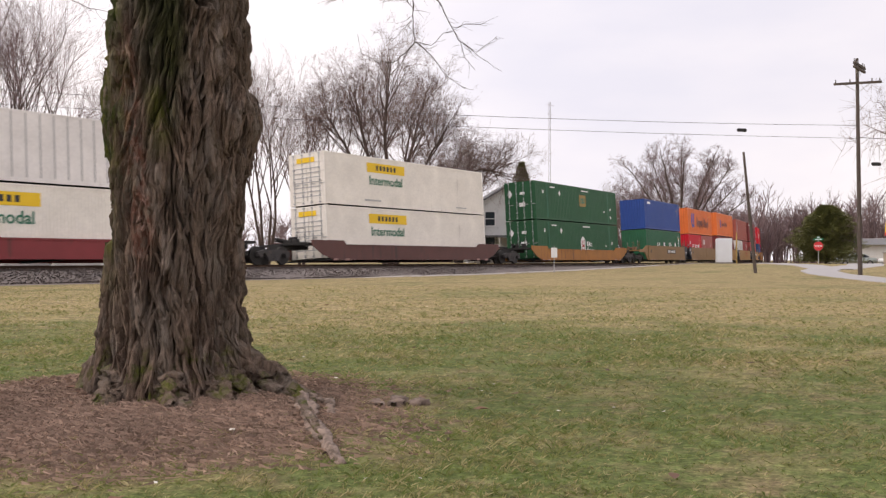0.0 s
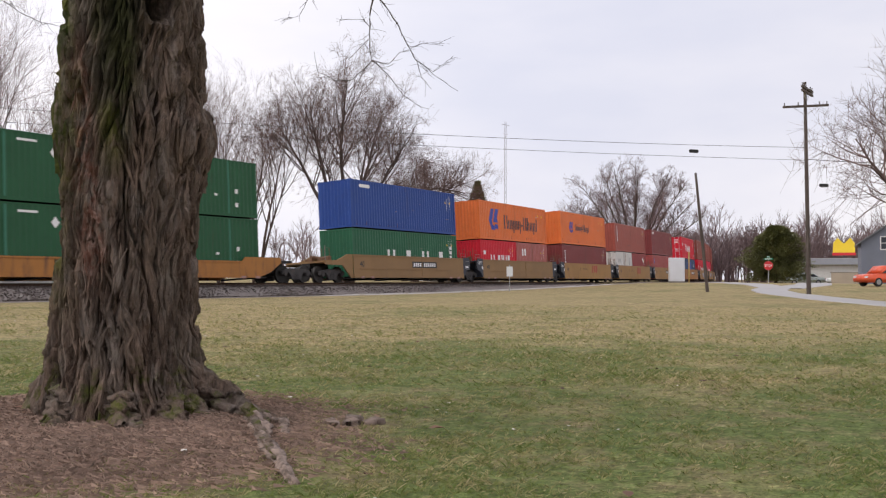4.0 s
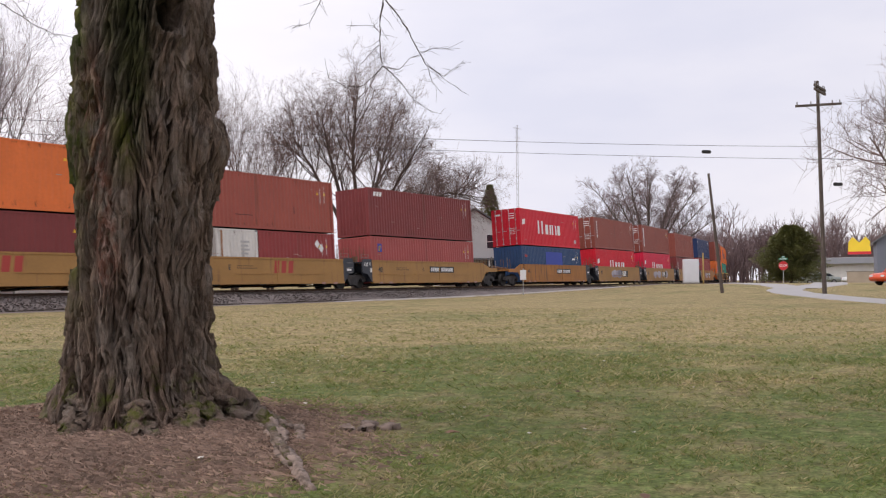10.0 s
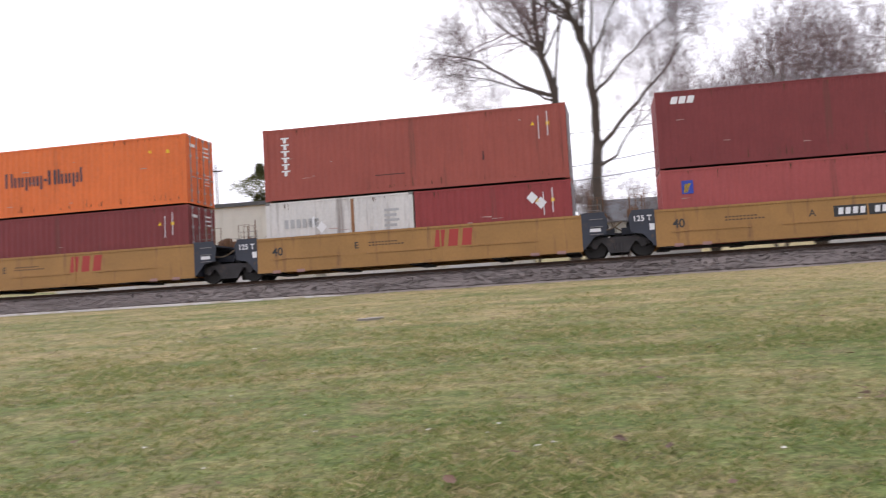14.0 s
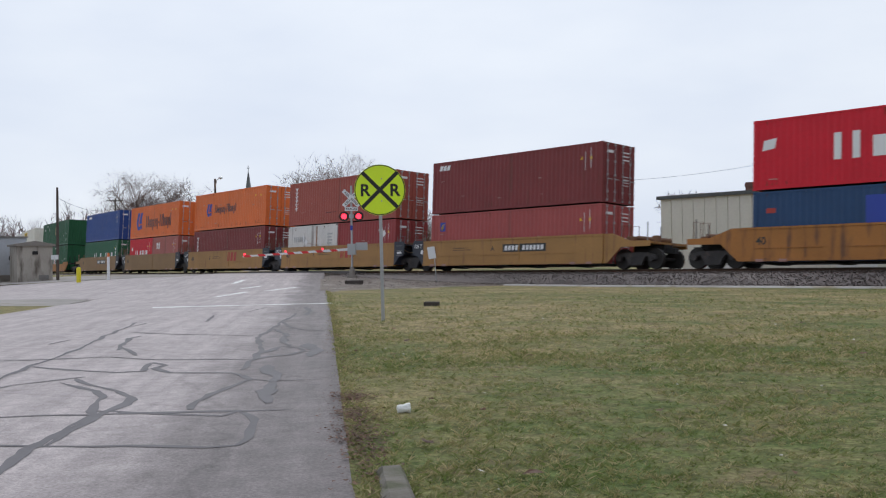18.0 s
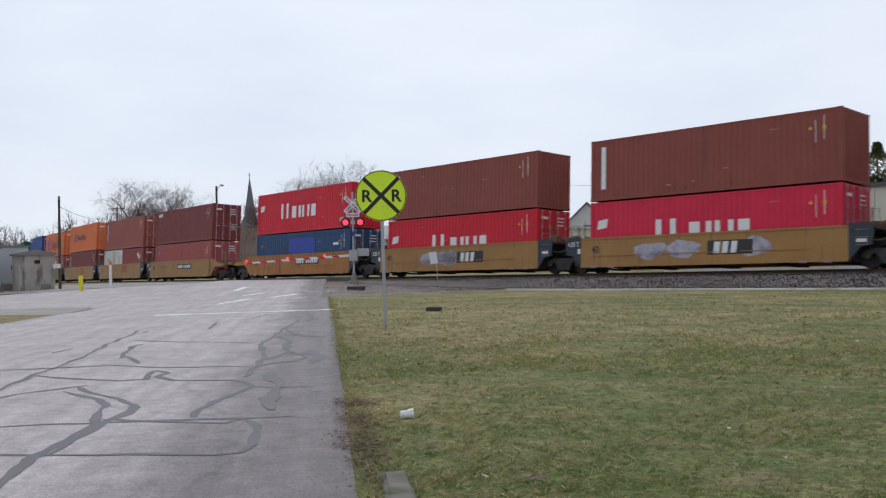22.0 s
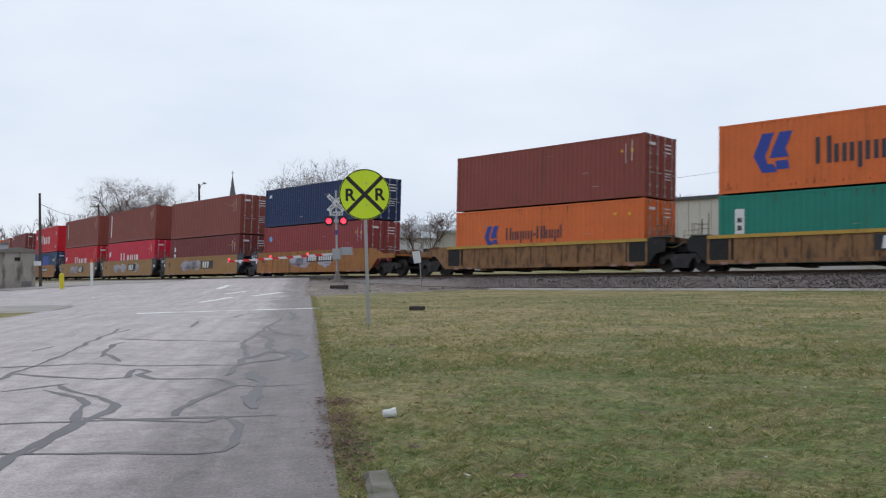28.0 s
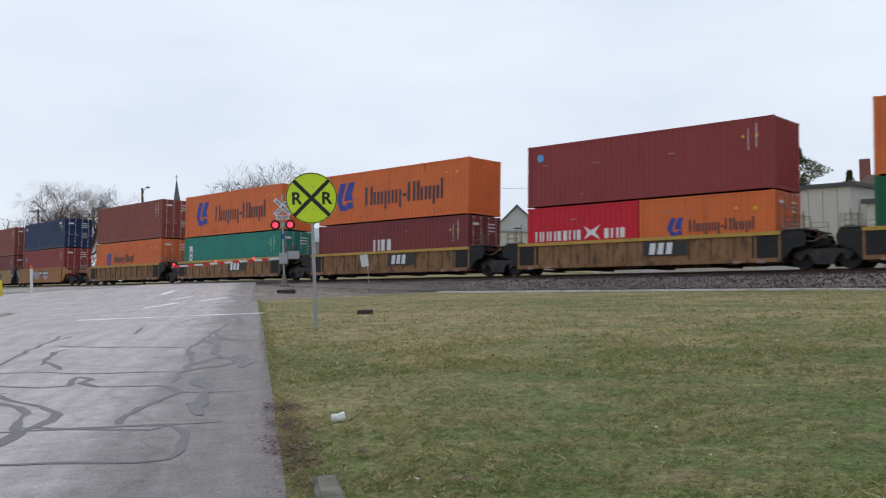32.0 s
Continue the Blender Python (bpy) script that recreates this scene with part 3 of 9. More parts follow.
def carrier_orange(H=2.896, logo=True, small=False, doors="right", L=40 * FEET, label="bright orange steel shipping container with blue emblem and dark lettering"):
    ob = container(label, ORANGE, L=L, H=H, doors=doors)
    if L > 10:
        x0, z0, s0 = (2.17, 1.07, 0.97) if small else (1.56, H * 0.26, 1.6)
        arrow_mark(ob, x0, z0, s0)
        mark(ob, "lettering", mat("mark_slate", (0.045, 0.04, 0.06), var=0.1, bump=0), word(*((3.68, 1.28, 3.76, 0.62) if small else (4.12, H * 0.32, 6.3, 1.05)), "Hogog-Hlogd"))
    else:
        arrow_mark(ob, 1.35, 0.95, 0.75)
        mark(ob, "lettering", mat("mark_slate", (0.045, 0.04, 0.06), var=0.1, bump=0), word(2.35, 1.08, 2.9, 0.5, "Hogog-Hlogd"))
    mark(ob, "caution_plate", MARK_YELLOW, [rect(L - 0.9, H - 0.75, 0.14, 0.14)])
    mark(ob, "caution_plate", MARK_YELLOW, [rect(L - 1.7, H - 0.7, 0.12, 0.12)])
    end_marks(ob, doors)
    weathering(ob, len(UNITS) + 31, 46 if small else 24)
    return ob


# ---- well cars ----
YELLOW = mat("weathered_yellow", (0.350, 0.182, 0.050), rough=0.55, var=0.22, scale=0.8, fine=10, bump=0.08, second=(0.20, 0.095, 0.04), amount=0.38, stretch=(2.5, 2.5, 0.35))
OCHRE = mat("dull_ochre", (0.255, 0.145, 0.058), rough=0.6, var=0.2, scale=0.8, fine=10, bump=0.08, second=(0.24, 0.13, 0.06), amount=0.3, stretch=(2.5, 2.5, 0.35))
AMBER = mat("rusty_amber", (0.37, 0.150, 0.030), rough=0.6, var=0.22, scale=0.9, fine=10, bump=0.08, second=(0.16, 0.07, 0.03), amount=0.5, stretch=(2.5, 2.5, 0.4))
BROWN = mat("freight_brown", (0.105, 0.040, 0.034), rough=0.6, var=0.25, scale=0.9, fine=10, bump=0.08, second=(0.05, 0.03, 0.028), amount=0.4, stretch=(2.5, 2.5, 0.4))
REDBROWN = mat("freight_red", (0.21, 0.026, 0.030), rough=0.55, var=0.2, scale=0.9, fine=10, bump=0.08, second=(0.10, 0.03, 0.025), amount=0.2, stretch=(2.5, 2.5, 0.4))
UMBER = mat("rust_umber", (0.270, 0.138, 0.056), rough=0.7, var=0.3, scale=1.2, fine=12, bump=0.12, second=(0.09, 0.05, 0.03), amount=0.6, stretch=(2.0, 2.0, 0.6))
INK = mat("blue_black_steel", (0.035, 0.040, 0.055), rough=0.6, var=0.25, scale=2, fine=18, bump=0.12, second=(0.10, 0.07, 0.05), amount=0.25)
REFLECT = mat("reflector", (0.36, 0.20, 0.18), rough=0.3, var=0.05, bump=0)
SPRAY = mat("sprayed_silver_paint", (0.42, 0.40, 0.46), rough=0.5, var=0.35, scale=1.2, fine=6, bump=0, second=(0.20, 0.16, 0.24), amount=0.6)
WHEEL = 0.46


def side_frame(bm):
    """A cast truck side frame."""
    prism(bm, [(-1.12, 0.42), (-1.1, 0.62), (-0.6, 0.74), (0.6, 0.74), (1.1, 0.62), (1.12, 0.42), (0.82, 0.44), (0.62, 0.58), (0.42, 0.34), (0.36, 0.16), (-0.36, 0.16), (-0.42, 0.34), (-0.62, 0.58), (-0.82, 0.44)], -0.09, 0.09)
    for x in (-0.18, -0.06, 0.06, 0.18):
        tube(bm, ((x, -0.06, 0.22), (x, -0.06, 0.52)), (0.055, 0.055), 8)
    for x in (-0.89, 0.89):
        rod(bm, (x, -0.13, WHEEL), (x, 0.09, WHEEL), 0.13, 10)


def wheelset(bm):
    for y in (-0.755, 0.755):
        s = 1 if y > 0 else -1
        rod(bm, (0, y - 0.065, 0), (0, y + 0.065, 0), WHEEL, 24)
        rod(bm, (0, y - s * 0.065, 0), (0, y - s * 0.095, 0), WHEEL + 0.025, 24)
        for k in range(3):
            a = 2 * math.pi * k / 3
            p = Vector((math.cos(a), 0, math.sin(a))) * 0.27
            rod(bm, p + Vector((0, y - 0.075, 0)), p + Vector((0, y + 0.075, 0)), 0.05, 6)
    rod(bm, (0, -0.95, 0), (0, 0.95, 0), 0.085, 10)


WHEELSETS = []


TRUCK_STEEL = mat("truck_cast_steel", (0.040, 0.036, 0.036), rough=0.7, var=0.35, scale=3, fine=22, bump=0.25, second=(0.085, 0.062, 0.048), amount=0.35)


def truck(car, x):
    """A two-axle truck under a car, its middle at x."""
    t = part("truck", shared("truck", lambda bm: (box(bm, -0.22, 0.22, -0.95, 0.95, 0.42, 0.78), rod(bm, (0, 0, 0.7), (0, 0, 0.95), 0.3, 12))), GRIME, car, "grimy black two-axle truck", m=Matrix.Translation((x, 0, 0)))
    f = shared("side_frame", side_frame)
    part("side_frame", f, TRUCK_STEEL, t, m=Matrix.Translation((0, -1.02, 0)))
    part("side_frame", f, TRUCK_STEEL, t, m=Matrix.Translation((0, 1.02, 0)))
    w = shared("wheelset", wheelset)
    for a in (-0.89, 0.89):
        WHEELSETS.append(part("wheelset", w, mat("dull_wheel_steel", (0.028, 0.025, 0.023), rough=0.65, metal=0.2, var=0.3, bump=0.1), t, "worn steel wheels on an axle", m=Matrix.Translation((a, 0, WHEEL))))
    return t


def clutter(car, x, w, rng, z, material):
    """Brake gear, hoses and grab irons on an end platform."""
    bm = bmesh.new()
    rod(bm, (-w, rng.uniform(-0.5, 0.5), 0.25), (w, rng.uniform(-0.5, 0.5), 0.12), 0.11, 10)
    gear = part("brake_cylinder", bm, material, car, "dusty brown brake gear and hoses", m=Matrix.Translation((x, 0, z)))
    for k in range(5):
        s, h = rng.uniform(0.08, 0.2), rng.uniform(0.12, 0.38)
        part("valve_box", shared("valve_box", lambda bm: (box(bm, -1, 1, -1, 1, 0, 1), bmesh.ops.bevel(bm, geom=bm.edges[:], offset=0.12, segments=1, affect="EDGES"))), material, gear, m=Matrix.Translation((rng.uniform(-w, w), rng.uniform(-1.0, 1.0), 0)) @ Matrix.Diagonal((s, s, h, 1)))
    for y in (-1.25, -0.7):
        part("grab_iron", shared("grab_iron", lambda bm: tube(bm, ((0, 0, -0.1), (0, 0, 0.75), (0.45, 0, 0.75), (0.45, 0, -0.1)), (0.018,) * 4, 5)), material, gear, m=Matrix.Translation((-w, y, 0)))


def well_car(style, colour, body, left="joint", right="joint", marks="", seed=0, label=""):
    """One unit of a well car: rail top at z = 0, middle at x = 0. style: A plain sides, B posted sides, C long low sides. left, right: joint (shared
    truck, carried by the unit to its left) or coupler end."""
    rng = random.Random(seed)
    car = thing("well_car", label, "rail car", group="well cars of the train")
    half = body / 2
    top, low, wide = {"A": (1.62, 0.25, 1.5), "B": (1.46, 0.27, 1.5), "C": (1.06, 0.22, 1.5)}[style]
    flip = Matrix.Rotation(math.pi, 4, "Z")

    def side(bm):
        if style == "A":
            box(bm, -half, half, -wide, -wide + 0.03, low + 0.1, top - 0.06)
        elif style == "B":
            box(bm, -half, half, -wide + 0.05, -wide + 0.08, low + 0.1, top - 0.1)
        else:
            prism(bm, [(-half - 1.0, 1.0), (-half - 0.2, low + 0.28), (-half + 0.7, low), (half - 0.7, low), (half + 0.2, low + 0.28), (half + 1.0, 1.0), (half + 1.0, 1.28), (half - 1.6, 1.28), (half - 1.8, top), (-half + 1.8, top), (-half + 1.6, 1.28), (-half - 1.0, 1.28)], -wide, -wide + 0.05)

    def upper_chord(bm):
        reach, up = (half, 0.08) if style == "A" else (half, 0.14) if style == "B" else (half - 1.8, 0.07)
        box(bm, -reach, reach, -wide - 0.03, -wide + 0.14, top - up, top + 0.004)

    def lower_chord(bm):
        reach, up = (half, 0.12) if style == "A" else (half, 0.16) if style == "B" else (half - 0.6, 0.1)
        box(bm, -reach, reach, -wide - 0.04, -wide + 0.16, low - 0.004, low + up)

    key = "|%s|%.2f" % (style, body)
    gold = mat("chord_yellow", (0.50, 0.31, 0.05), rough=0.55, var=0.2, bump=0.08, second=(0.25, 0.13, 0.05), amount=0.25)
    for t in (Matrix.Identity(4), flip):
        sill = part("side_sill", shared("side_sill" + key, side), colour, car, m=t)
        part("top_chord", shared("top_chord" + key, upper_chord), gold if style == "B" else colour, sill, "yellow top chord" if style == "B" else "")
        part("bottom_chord", shared("bottom_chord" + key, lower_chord), colour, sill)
        if style == "A":
            for i in range(3):
                part("stiffener", shared("stiffener" + key, lambda bm: box(bm, 0, body / 4.6, -wide - 0.035, -wide + 0.01, 0.76, 0.79)), colour, sill, m=Matrix.Translation((-half + 0.6 + i * (body - 1.2) / 3, 0, 0)))
            part("splice_bar", shared("splice_bar", lambda bm: box(bm, 1.0, 1.06, -wide - 0.02, -wide + 0.01, low + 0.1, top - 0.08)), colour, sill)
        if style == "B":
            for i in range(14):
                part("side_post", shared("side_post", lambda bm: box(bm, -0.05, 0.05, -wide, -wide + 0.06, low + 0.1, top - 0.1)), colour, sill, m=Matrix.Translation((-half + 0.05 + (body - 0.1) * i / 13, 0, 0)))
            for x in (-half + 0.62, half - 0.62):
                part("end_panel", shared("end_panel", lambda bm: box(bm, -0.56, 0.56, -wide + 0.02, -wide + 0.06, low + 0.16, top - 0.15)), GRIME, sill, "dark grimy end panel", m=Matrix.Translation((x, 0, 0)))
    for x in (-half + 0.4, -half / 2, 0, half / 2, half - 0.4):
        part("cross_bearer", shared("cross_bearer", lambda bm: box(bm, -0.25, 0.25, -wide + 0.04, wide - 0.04, 0.2, 0.27)), GRIME, car, m=Matrix.Translation((x, 0, 0)))
    for x in (-half + 0.8, -half + 1.8, half - 1.8, half - 0.8):
        part("reflector", shared("reflector", lambda bm: (box(bm, -0.09, 0.09, -0.03, 0.0, -0.035, 0.035), box(bm, -0.16, 0.16, -0.015, 0.005, -0.06, 0.06))), REFLECT, car, m=Matrix.Translation((x, -wide - 0.035, low + 0.02)))
    for sgn, kind in ((-1, left), (1, right)):
        t = flip if sgn < 0 else Matrix.Identity(4)
        if kind == "joint":
            if style in "AB":
                # blue-black bulkhead ends that lean in over the shared truck
                g = 0.42 if style == "A" else 0.55
                hi = top + 0.06 if style == "A" else top - 0.02
                e = shared("end_bulkhead|%s|%.2f" % (style, body), lambda bm: (
                    prism(bm, [(half + 0.004, low + 0.06), (half + 0.05, low + 0.06), (half + 0.46, 0.78), (half + 0.9, 0.86), (half + 0.96, hi - 0.28), (half + 0.84, hi), (half + 0.004, hi)], -wide, -wide + 0.05),
                    prism(bm, [(half + 0.004, low + 0.06), (half + 0.05, low + 0.06), (half + 0.46, 0.78), (half + 0.9, 0.86), (half + 0.96, hi - 0.28), (half + 0.84, hi), (half + 0.004, hi)], wide - 0.05, wide),
                    box(bm, half + 0.03, half + 0.1, -wide + 0.05, wide - 0.05, low + 0.1, hi - 0.12),
                    box(bm, half + 0.1, half + 1.2, -0.35, 0.35, 0.88, 1.14), box(bm, half + 0.1, half + 0.92, -wide + 0.05, wide - 0.05, hi - 0.22, hi - 0.16)))
                b = part("end_bulkhead", e, INK if style == "A" else GRIME, car, "blue-black end bulkhead", m=t)
                clutter(car, sgn * (half + 0.62), 0.24, rng, hi - 0.16, mat("dusty_brown_gear", (0.16, 0.080, 0.040), var=0.35, bump=0.2, second=(0.28, 0.2, 0.05), amount=0.3))
                rail = shared("handrail|%.2f" % body, lambda bm: (tube(bm, ((half + 0.06, 0, 0.95), (half + 0.06, 0, 1.98), (half + 0.74, 0, 1.98), (half + 0.74, 0, 0.95)), (0.017,) * 4, 5), rod(bm, (half + 0.06, 0, 1.78), (half + 0.74, 0, 1.78), 0.014, 5)))
                for y in (-1.3, 1.3):
                    part("handrail", rail, STEEL, car, "thin steel handrail over the end", m=t @ Matrix.Translation((0, y, 0)))
                for x_, h_ in ((0.30, 2.5), (0.62, 2.25)):
                    part("stanchion", shared("stanchion|joint|%.2f" % h_, lambda bm: rod(bm, (0, 0, 1.3), (0, 0, h_), 0.022, 5)), mat("dusty_brown_gear", (0.16, 0.080, 0.040)), car, m=Matrix.Translation((sgn * (half + x_), -0.85, 0)))
                step = part("end_walkway", shared("end_walkway|%.2f" % body, lambda bm: box(bm, half + 0.02, half + 0.86, -1.38, 1.38, 1.47, 1.494)), GRIME, car, "open steel walkway grating", m=t)
                for k in range(8):
                    part("slat", shared("walkway_slat", lambda bm: box(bm, 0, 0.07, -1.42, 1.42, 1.50, 1.53)), STEEL, step, m=Matrix.Translation((half + 0.02 + 0.11 * k, 0, 0)))
                part("air_hose", shared("air_hose|%.2f" % body, lambda bm: tube(bm, [(half + 0.3 + 0.1 * k, -1.15 + 0.03 * k, 1.35 - 0.3 * math.sin(math.pi * k / 12)) for k in range(13)], (0.028,) * 13, 6)), mat("dusty_hose", (0.20, 0.15, 0.10), rough=0.8, var=0.3, bump=0.1), car, "dusty rubber air hose", m=t)
                if style == "A" and sgn > 0:
                    for k in range(3):
                        part("ladder_rung", shared("ladder_rung", lambda bm: rod(bm, (-0.24, 0, 0), (0.24, 0, 0), 0.016, 6)), STEEL, b, m=Matrix.Translation((half + 0.55, -wide - 0.05, 0.86 + 0.28 * k)))
                    part("end_plate", shared("end_plate|wide", lambda bm: plate(bm, rect(-0.2, -0.06, 0.4, 0.13), 0)), MARK_WHITE, b, m=Matrix.Translation((half + 0.5, -wide - 0.004, 1.02)))
                if style == "A" and sgn < 0:
                    lettering("load_mark", "125 T", 0.29, MARK_WHITE, b, flip.inverted() @ Matrix.Translation((-half - 0.46, -wide - 0.004, hi - 0.42)) @ FACE, 0.006)
                    part("end_plate", shared("end_plate", lambda bm: plate(bm, rect(-0.09, -0.12, 0.18, 0.24), 0)), MARK_WHITE, b, m=flip.inverted() @ Matrix.Translation((-half - 0.12, -wide - 0.004, hi - 0.66)))
            else:
                part("end_platform", shared("end_platform|C|%.2f" % body, lambda bm: (box(bm, half + 0.2, half + 2.0, -1.35, 1.35, 1.02, 1.14), box(bm, half + 0.1, half + 2.3, -0.4, 0.4, 0.82, 1.06))), GRIME, car, m=t)
                clutter(car, sgn * (half + 1.2), 0.5, rng, 1.14, GRIME)
        else:
            # coupler end: tapered sides, a platform on its own truck, a coupler
            e = shared("end_platform|%s|%.2f" % (style, body), lambda bm: (
                prism(bm, [(half + 0.004, low), (half + 0.2, low), (half + 1.0, 0.98), (half + 2.6, 1.0), (half + 2.6, 1.24), (half + 1.5, 1.26), (half + 0.5, top), (half + 0.004, top)], -wide + 0.05, -wide + 0.12),
                prism(bm, [(half + 0.004, low), (half + 0.2, low), (half + 1.0, 0.98), (half + 2.6, 1.0), (half + 2.6, 1.24), (half + 1.5, 1.26), (half + 0.5, top), (half + 0.004, top)], wide - 0.12, wide - 0.05),
                box(bm, half + 0.6, half + 2.6, -wide + 0.12, wide - 0.12, 1.12, 1.22)))
            part("end_platform", e, colour if style != "B" else UMBER, car, m=t)
            part("coupler", shared("coupler|%.2f" % body, lambda bm: (box(bm, half + 2.5, half + 3.05, -0.13, 0.13, 0.72, 0.98), box(bm, half + 0.9, half + 2.6, -0.3, 0.3, 0.78, 1.12))), GRIME, car, m=t)
            clutter(car, sgn * (half + 1.7), 0.7, rng, 1.22, mat("dusty_brown_gear", (0.16, 0.080, 0.040), var=0.35, bump=0.2, second=(0.28, 0.2, 0.05), amount=0.3))
            for y, h in ((-1.2, 2.1), (-0.2, 1.95)):
                part("stanchion", shared("stanchion|%.2f" % h, lambda bm: rod(bm, (0, 0, 1.2), (0, 0, h), 0.03, 5)), STEEL, car, m=Matrix.Translation((sgn * (half + 2.3), y, 0)))
            truck(car, sgn * (half + 1.55))
    if style == "A":
        face = -wide - 0.004
        if "s" in marks:
            lettering("unit_letter", "E" if "r" in marks else "A", 0.36, MARK_BLACK, car, Matrix.Translation((-half + (4.1 if "r" in marks else 5.55), face, 0.98)) @ FACE, 0.004)
        lettering("length_mark", "40", 0.44, MARK_BLACK, car, Matrix.Translation((-half + 0.85, face, 0.92)) @ FACE, 0.008)
    sill_mark = {"A": -wide - 0.004, "B": -wide - 0.004, "C": -wide - 0.004}[style]

    def stencil(name, material, polys):
        bm = bmesh.new()
        for poly in polys:
            plate(bm, [(a - half, b) for a, b in poly], sill_mark)
        tagged(part(name, bm, material, car, normals=False), kind="stuff" if len(polys) > 1 else "")

    def tee(x, z, s):
        """Three plain slanting blocks of an owner's mark."""
        return [rect(x + 0.74 * s * k, z, 0.5 * s, 0.9 * s, 0.12 * s) for k in range(3)]

    if "r" in marks:
        stencil("owner_mark", MARK_RED, tee(7.2, 0.82, 0.72))
    if "w" in marks:
        stencil("mark_panel", MARK_BLACK, [rect(body * 0.53, 0.66, 2.1, 0.6)])
        bm = bmesh.new()
        for poly in tee(body * 0.53 + 0.28, 0.72, 0.54):
            plate(bm, [(a * 1.0 - half, b) for a, b in poly], sill_mark - 0.004)
        tagged(part("owner_mark", bm, MARK_WHITE, car, normals=False), kind="stuff")
    if "n" in marks:
        stencil("mark_panel", MARK_BLACK, [rect(body * 0.49, 0.90, 3.0, 0.40)])
        bm = bmesh.new()
        for poly in [rect(body * 0.49 + 0.14 + 0.25 * i, 0.98, 0.17, 0.24, 0.03) for i in range(11) if i != 4]:
            plate(bm, [(a - half, b) for a, b in poly], sill_mark - 0.004)
        tagged(part("number_mark", bm, MARK_WHITE, car, normals=False), kind="stuff")
    if "g" in marks:
        for k in range(3):
            bm = bmesh.new()
            x = rng.uniform(0.6, body - 2.6)
            pts = [(x + 0.9 + 0.95 * math.cos(a) * rng.uniform(0.75, 1.1), 0.94 + 0.42 * math.sin(a) * rng.uniform(0.7, 1.1)) for a in (2 * math.pi * i / 16 for i in range(16))]
            plate(bm, [(a - half, b) for a, b in pts], sill_mark + 0.001)
            part("graffiti", bm, SPRAY, car, "silver spray-paint scrawl", normals=False)
    if "s" in marks:
        stencil("stencil", mat("mark_brown", (0.10, 0.055, 0.03), var=0.1, bump=0), [rect((4.6 if "r" in marks else 2.5) + 0.13 * i, 1.04 + 0.11 * k, 0.09, 0.05) for k in range(2) for i in range(11 - 2 * k)])
    return car


# ---- the train, unit by unit, front to back: its place along the line at the start, car, and load ----
SPEED, SLOW = 10.4555, -0.0104


def gone(t):
    return SPEED * t + SLOW * t * t




def load(s, car, *boxes):
    """A unit with its middle at s: (container, height of its base over the rail, shift along the car)."""
    UNITS.append((s, 0.0, 0.0, car))
    for ob, h, dx in boxes:
        UNITS.append((s, h, dx, ob))


H40, H20 = 2.896, 2.591
LONG = 53 * FEET


def trailer_white(upper, panel=False):
    ob = container("white 53-foot container with ribbed sides and red warning diamonds" if panel else "off-white 53-foot container with yellow and green markings", WHITE if panel else CREAM, L=LONG, W=2.59, style="panel" if panel else "fine", doors="left", group="domestic containers")
    if panel:
        mark(ob, "rib_lines", MARK_GREY, [rect(0.6 + 0.61 * i, 0.2, 0.07, 2.6) for i in range(26)])
        mark(ob, "warning_diamond", MARK_RED, [[(10.9, 1.95), (11.15, 2.2), (10.9, 2.45), (10.65, 2.2)]])
        mark(ob, "label_disc", MARK_GREY, [[(11.6 + 0.17 * math.cos(a), 1.5 + 0.17 * math.sin(a)) for a in (k * math.pi / 5 for k in range(10))]])
    else:
        mark(ob, "yellow_banner", MARK_YELLOW, [rect(3.7, 2.0, 3.6, 0.55)])
        m = mark(ob, "banner_bar", MARK_BLACK, [[(a + 0.0, b) for a, b in q] for q in word(4.5, 2.14, 2.0, 0.28, "TTTTTT")])
        m.location.y = -0.004
        lettering("lettering", "Intermodal", 0.72, MARK_GREEN, ob, Matrix.Translation((5.45 - LONG / 2, -1.295, 1.30)) @ FACE, 0.014)
        mark(ob, "number_mark", MARK_GREY, [rect(3.4, 0.32, 1.5, 0.1), rect(12.8, 0.3, 1.2, 0.08)])
        mark(ob, "end_banner", MARK_YELLOW, [rect(0.6, 2.35, 1.3, 0.28)], "left")
        # flat grey bars painted in place of the doors' horizontal ribs
        mark(ob, "hazard_bars", MARK_GREY, [rect(0.3, 0.45 + 0.26 * i, 2.0, 0.05) for i in range(7)], "left")
    return ob


